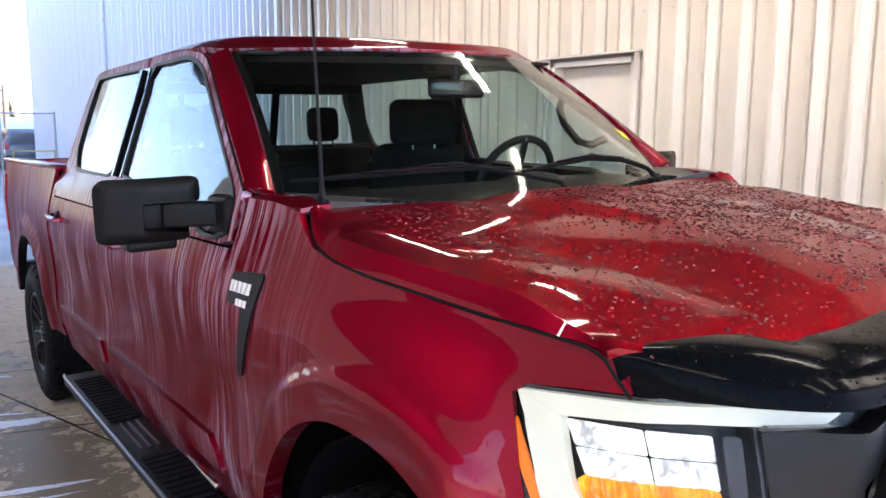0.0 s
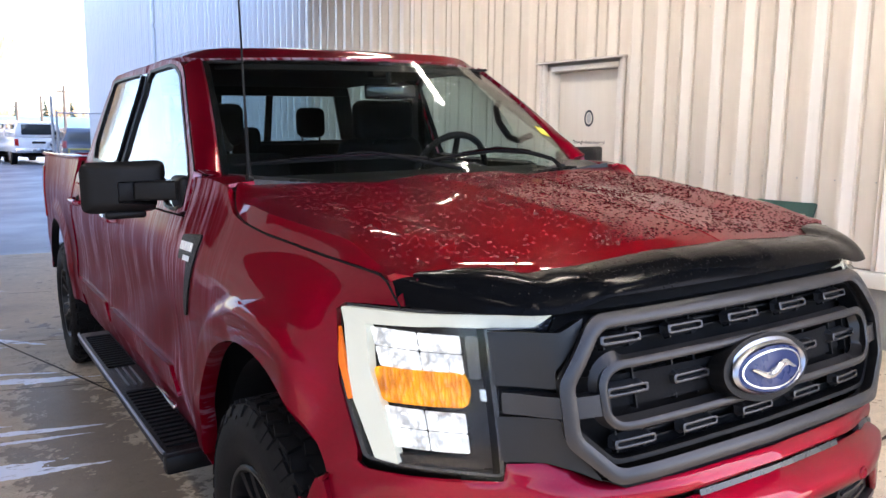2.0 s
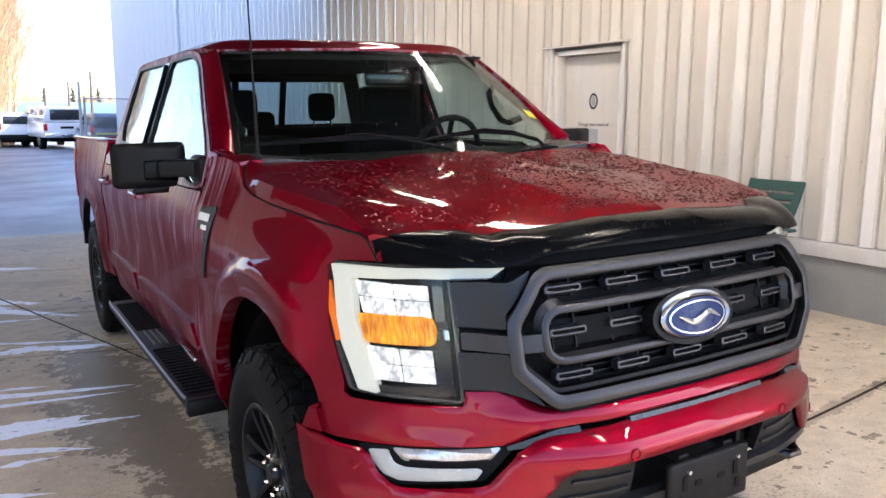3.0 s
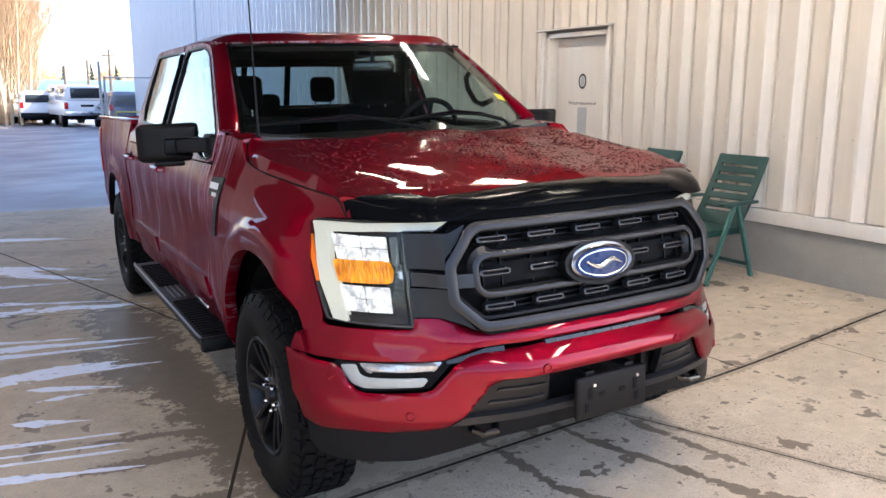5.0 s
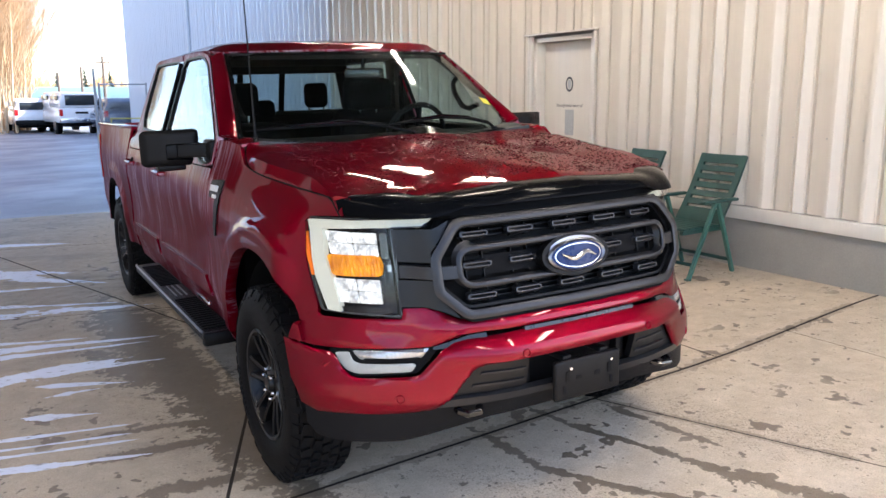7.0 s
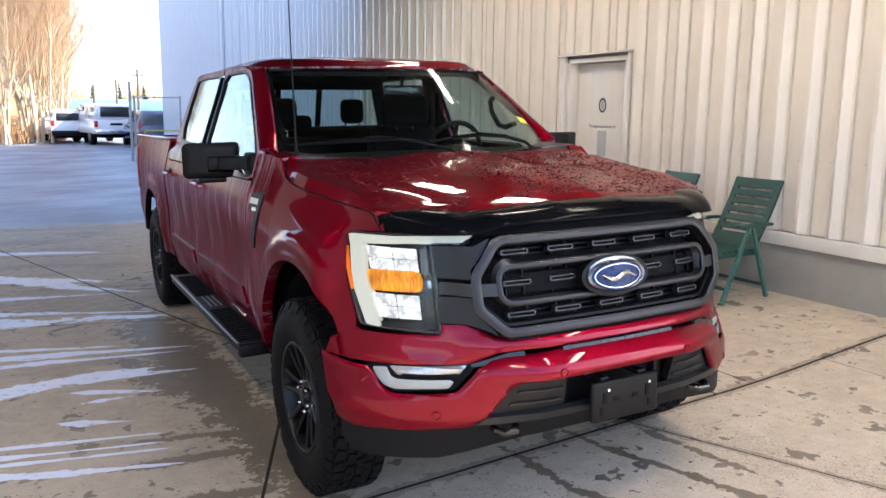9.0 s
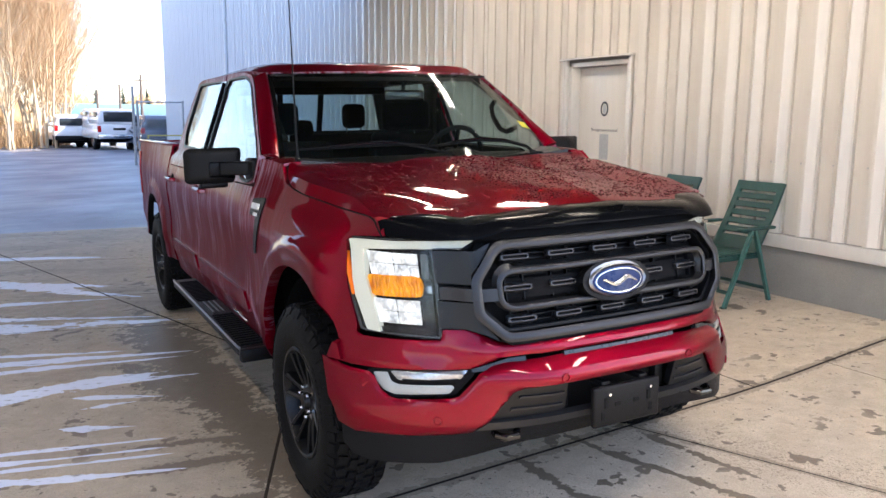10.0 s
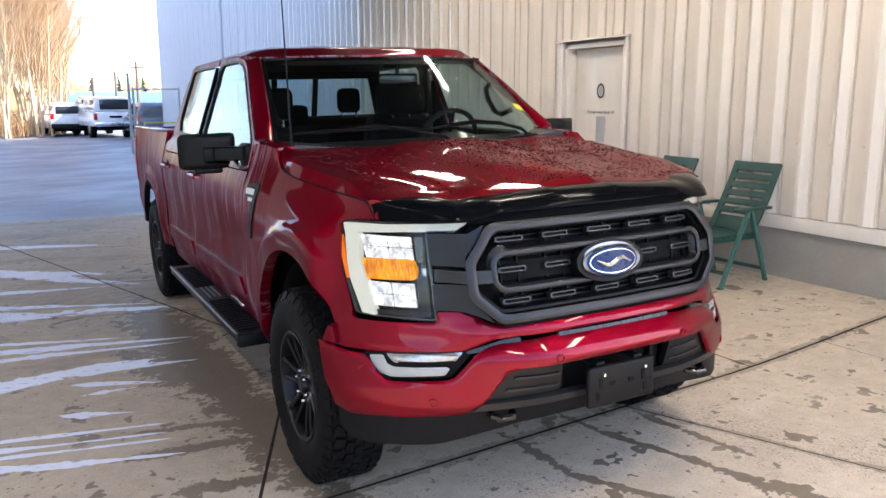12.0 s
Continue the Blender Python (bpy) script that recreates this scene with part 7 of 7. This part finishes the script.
def parked_pickup(m):
    """A white crew pickup with a canopy on its bed, seen from behind; its tail is at y = 0."""
    c = thing("parked_pickup", "white pickup truck with white bed canopy, parked on asphalt", "pickup truck", m)
    loft("body", [(0.0, 0.95, 0.93, 0.55, 0.85, 1.22), (2.3, 0.98, 0.95, 0.55, 0.85, 1.24), (4.4, 0.98, 0.95, 0.52, 0.85, 1.24), (5.7, 0.95, 0.88, 0.52, 0.85, 1.15), (6.0, 0.88, 0.80, 0.55, 0.8, 1.05)], WHITE_PAINT, c)
    loft("canopy", [(0.05, 0.90, 0.76, 1.23, 1.45, 1.86), (0.3, 0.91, 0.76, 1.23, 1.45, 1.92), (2.1, 0.91, 0.76, 1.23, 1.45, 1.93)], WHITE_PAINT, c, "white bed canopy")
    loft("cab", [(2.2, 0.92, 0.74, 1.2, 1.45, 1.95), (4.0, 0.92, 0.74, 1.2, 1.45, 1.95), (4.8, 0.90, 0.72, 1.15, 1.25, 1.32)], WHITE_PAINT, c)
    part("canopy_window", box_bm(-0.68, 0.68, 0.015, 0.06, 1.34, 1.80, 0.02), DARKGLASS, c, "dark rear glass")
    for s in (-1, 1):
        part("side_glass", box_bm(min(s * 0.86, s * 0.90), max(s * 0.86, s * 0.90), 0.5, 1.9, 1.42, 1.78, 0.01), DARKGLASS, c)
        part("cab_glass", box_bm(min(s * 0.84, s * 0.90), max(s * 0.84, s * 0.90), 2.5, 3.9, 1.42, 1.80, 0.01), DARKGLASS, c)
        part("tail_lamp", box_bm(min(s * 0.82, s * 0.975), max(s * 0.82, s * 0.975), -0.03, 0.08, 0.86, 1.16, 0.015), TAIL, c, "red tail lamp")
        part("door_mirror", box_bm(min(s * 1.02, s * 1.28), max(s * 1.02, s * 1.28), 3.85, 3.98, 1.32, 1.56, 0.03), BLACK, c)
    part("rear_bumper", box_bm(-0.96, 0.96, -0.16, 0.05, 0.55, 0.76, 0.03), CHROME, c, "chrome rear bumper")
    part("tailgate_band", box_bm(-0.28, 0.28, -0.012, 0.02, 0.95, 1.05, 0.006), GLOSSY, c)
    part("blank_plate", box_bm(-0.16, 0.16, -0.17, -0.15, 0.60, 0.72, 0.004), SILVER, c)
    for x, y in ((-0.82, 1.2), (0.82, 1.2), (-0.82, 4.9), (0.82, 4.9)):
        road_wheel(c, x, y, 0.42, 0.28)
    part("underside", box_bm(-0.7, 0.7, 0.2, 5.6, 0.36, 0.6, 0.03), MATTE, c)
    return c


def parked_suv(m, paint, label):
    c = thing("parked_car", label, "car", m)
    loft("body", [(0.0, 0.88, 0.86, 0.42, 0.72, 1.02), (2.6, 0.93, 0.90, 0.36, 0.72, 1.04), (3.9, 0.92, 0.88, 0.36, 0.72, 1.0), (4.6, 0.84, 0.78, 0.40, 0.68, 0.86)], paint, c)
    loft("cabin", [(0.05, 0.86, 0.68, 0.98, 1.15, 1.50), (0.35, 0.87, 0.68, 0.98, 1.15, 1.66), (2.4, 0.87, 0.68, 0.98, 1.15, 1.66), (3.4, 0.84, 0.74, 0.95, 1.0, 1.04)], paint, c)
    part("rear_window", box_bm(-0.66, 0.66, 0.03, 0.16, 1.10, 1.48, 0.03), DARKGLASS, c, "dark rear glass")
    for s in (-1, 1):
        part("side_glass", box_bm(min(s * 0.79, s * 0.845), max(s * 0.79, s * 0.845), 0.5, 2.6, 1.12, 1.5, 0.01), DARKGLASS, c)
        part("tail_lamp", box_bm(min(s * 0.74, s * 0.90), max(s * 0.74, s * 0.90), -0.02, 0.1, 0.85, 1.12, 0.015), TAIL, c)
    part("rear_bumper", box_bm(-0.90, 0.90, -0.1, 0.1, 0.38, 0.62, 0.04), BLACK, c)
    for x, y in ((-0.80, 0.85), (0.80, 0.85), (-0.80, 3.7), (0.80, 3.7)):
        road_wheel(c, x, y, 0.36, 0.22)
    part("underside", box_bm(-0.7, 0.7, 0.2, 4.4, 0.25, 0.45, 0.03), MATTE, c)
    return c


GZ = ground_z(0, 40)
parked_pickup(Matrix.Translation((2.12, 37.4, GZ)) @ Matrix.Rotation(radians(8), 4, "Z"))
parked_suv(Matrix.Translation((0.35, 40.5, GZ)) @ Matrix.Rotation(radians(4), 4, "Z"), WHITE_PAINT, "white estate car parked on asphalt")
parked_suv(Matrix.Translation((3.55, 34.0, GZ)) @ Matrix.Rotation(radians(3), 4, "Z"), BLUECAR, "dark blue car parked behind the wire gate")


def gate():
    g = thing("wire_gate", "galvanised chain-link gate on steel posts", "gate", Matrix.Translation((1.45, 25.0, ground_z(1.5, 25))))
    W, H = 1.45, 2.15
    for x in (0.0, W):
        part("post", tube_bm([(x, 0, 0), (x, 0, H)], 0.035, 10), GALV, g)
    part("post", tube_bm([(-0.12, 0.1, 0), (-0.12, 0.1, H + 0.45)], 0.045, 10), GALV, g)
    for z in (0.12, H - 0.05):
        part("rail", tube_bm([(0, 0, z), (W, 0, z)], 0.022, 8), GALV, g)
    bm = bmesh.new()
    n = 26
    for i in range(-20, n):
        for d in (1, -1):
            x0 = i * 0.075
            a, b = (x0, 0.12), (x0 + 2.0, 2.1)
            pts = []
            for k in range(21):
                u = k / 20
                xx = x0 + u * 2.0
                xx = xx if d > 0 else W - xx
                if 0 <= xx <= W:
                    pts.append((xx, 0, 0.12 + u * 1.98))
            if len(pts) > 1:
                tube_bm([pts[0], pts[-1]], 0.0035, 3, bm)
    tagged(part("mesh", bm, GALV, g, "chain-link mesh"), kind="stuff")
    part("brace", tube_bm([(0.25, -0.3, 0.0), (0.25, -0.3, 1.0), (W - 0.1, -0.3, 1.0), (W - 0.1, -0.3, 0.0)], 0.03, 8), simple("yellow_steel", (0.55, 0.45, 0.08), 0.5), g, "yellowish steel hoop")


gate()


def low_building():
    b = thing("low_building", "long low teal-clad building far behind the cars", "building", Matrix.Translation((0, 78, GZ)))
    part("wall", box_bm(0.5, 40, 0, 12, 0, 1.45, 0.03), simple("grey_render", (0.35, 0.34, 0.33), 0.8), b)
    part("fascia", box_bm(0.3, 40.2, -0.4, 12, 1.45, 2.55, 0.04), TEAL, b, "teal metal fascia")
    for i in range(9):
        x = 1.2 + i * 2.4
        part("window", box_bm(x, x + 1.7, -0.04, 0.1, 0.35, 1.25, 0.02), DARKGLASS, b)


low_building()


def poles():
    for x, y, h, lamp in ((6.3, 62, 4.65, 0), (5.38, 68, 4.05, 1), (3.98, 72, 3.7, 0)):
        p = thing("utility_pole", "weathered wooden utility pole beyond the yard", "pole", Matrix.Translation((x, y, GZ)), "utility poles")
        part("shaft", tube_bm([(0, 0, 0), (0, 0, h)], [0.13, 0.09], 10), WOOD, p)
        if lamp:
            part("lamp_arm", tube_bm([(0, 0, h - 0.2), (0.3, 0, h), (0.6, 0, h - 0.05)], 0.03, 8), GALV, p)
        else:
            part("crossarm", box_bm(-0.5, 0.5, -0.05, 0.05, h - 0.5, h - 0.4, 0.01), WOOD, p)


poles()


def bare_tree(seed, height, spread, m, name="bare_tree", twigs=900, label="tall bare yellow-twigged tree in low sun"):
    """Several tapering stems that fork upward into a haze of fine twigs."""
    rng = random.Random(seed)
    t = thing(name, label, "tree", m, "bare trees")
    wood, fine = bmesh.new(), bmesh.new()

    def limb(p, d, length, r, depth):
        pts, rad = [p], [r]
        q, e = p.copy(), d.copy()
        n = 5
        for k in range(n):
            e = (e + Vector((rng.uniform(-0.10, 0.10), rng.uniform(-0.10, 0.10), 0.03))).normalized()
            q = q + e * (length / n)
            pts.append(q.copy())
            rad.append(r * (1 - 0.75 * (k + 1) / n))
        tube_bm(pts, rad, 5 if depth < 2 else 3, wood if depth < 2 else fine)
        if depth < 3:
            for k in range(11 if depth == 0 else 9):
                i = rng.randint(1, n)
                a = rng.uniform(0, 2 * math.pi)
                side = Vector((math.cos(a), math.sin(a), rng.uniform(0.5, 1.3)))
                limb(pts[i], (e * 0.6 + side * spread).normalized(), length * rng.uniform(0.35, 0.6), max(rad[i] * 0.55, 0.007), depth + 1)
    for k in range(5):
        a = rng.uniform(0, 2 * math.pi)
        limb(Vector((math.cos(a) * 0.35, math.sin(a) * 0.35, 0)), Vector((rng.uniform(-0.10, 0.10), rng.uniform(-0.1, 0.1), 1)).normalized(), height * rng.uniform(0.75, 1.0), 0.075, 0)
    part("trunk", wood, BARK, t)
    tagged(part("twig_crown", fine, TWIG, t), kind="stuff")
    return t


for k, (x, y, h) in enumerate(((-0.8, 41, 8.4), (-1.7, 43, 8.6), (-2.7, 40, 8.2), (-0.3, 46, 8.6), (-3.6, 44, 8.6), (-1.4, 49, 9.0), (0.4, 52, 7.0))):
    bare_tree(20 + k, h, 0.75, Matrix.Translation((x, y, GZ)))


def scrub_belt():
    rng = random.Random(9)
    bm = bmesh.new()
    for i in range(1500):
        x, y = rng.uniform(-4.8, 0.3), rng.uniform(40.5, 50)
        if x > -1.5 and y < 44:
            continue
        h = rng.uniform(0.3, 1.4)
        p = Vector((x, y, GZ))
        q = p + Vector((rng.uniform(-0.5, 0.5), rng.uniform(-0.4, 0.4), h))
        tube_bm([p, p.lerp(q, 0.6) + Vector((rng.uniform(-0.1, 0.1), 0, 0.1)), q], [0.022, 0.014, 0.006], 3, bm)
    tagged(part("scrub", bm, SCRUB), "dry brown scrub under the trees", "bushes", kind="stuff")
    bm = bmesh.new()
    for i in range(1300):
        x = rng.uniform(-6, 60)
        y = rng.uniform(110, 130)
        h = rng.uniform(1.2, 4.2) * (0.7 + 0.5 * math.sin(x * 0.35) ** 2)
        p = Vector((x, y, GZ))
        tube_bm([p, p + Vector((rng.uniform(-0.5, 0.5), 0, h * 0.6)), p + Vector((rng.uniform(-0.9, 0.9), 0, h))], [0.5, 0.38, 0.05], 4, bm)
    tagged(part("far_woods", bm, SCRUB), "distant bare brown woods along the horizon", "trees", kind="stuff")
    for k, (x, y, h) in enumerate(((9.0, 100, 4.9), (6.4, 105, 4.4), (11.5, 98, 4.6))):
        t = thing("conifer", "small dark distant conifer", "tree", Matrix.Translation((x, y, GZ)), "conifers")
        part("trunk", tube_bm([(0, 0, 0), (0, 0, h)], [0.15, 0.03], 6), WOOD, t)
        bm = bmesh.new()
        for i in range(160):
            z = rng.uniform(0.12, 1.0)
            a = rng.uniform(0, 6.28)
            r = (1.05 - z) * h * 0.26 * rng.uniform(0.6, 1.1)
            tube_bm([(0, 0, z * h), (r * math.cos(a), r * math.sin(a), z * h - 0.25 * r)], [0.10, 0.02], 3, bm)
        part("crown", bm, CONIFER, t)


scrub_belt()
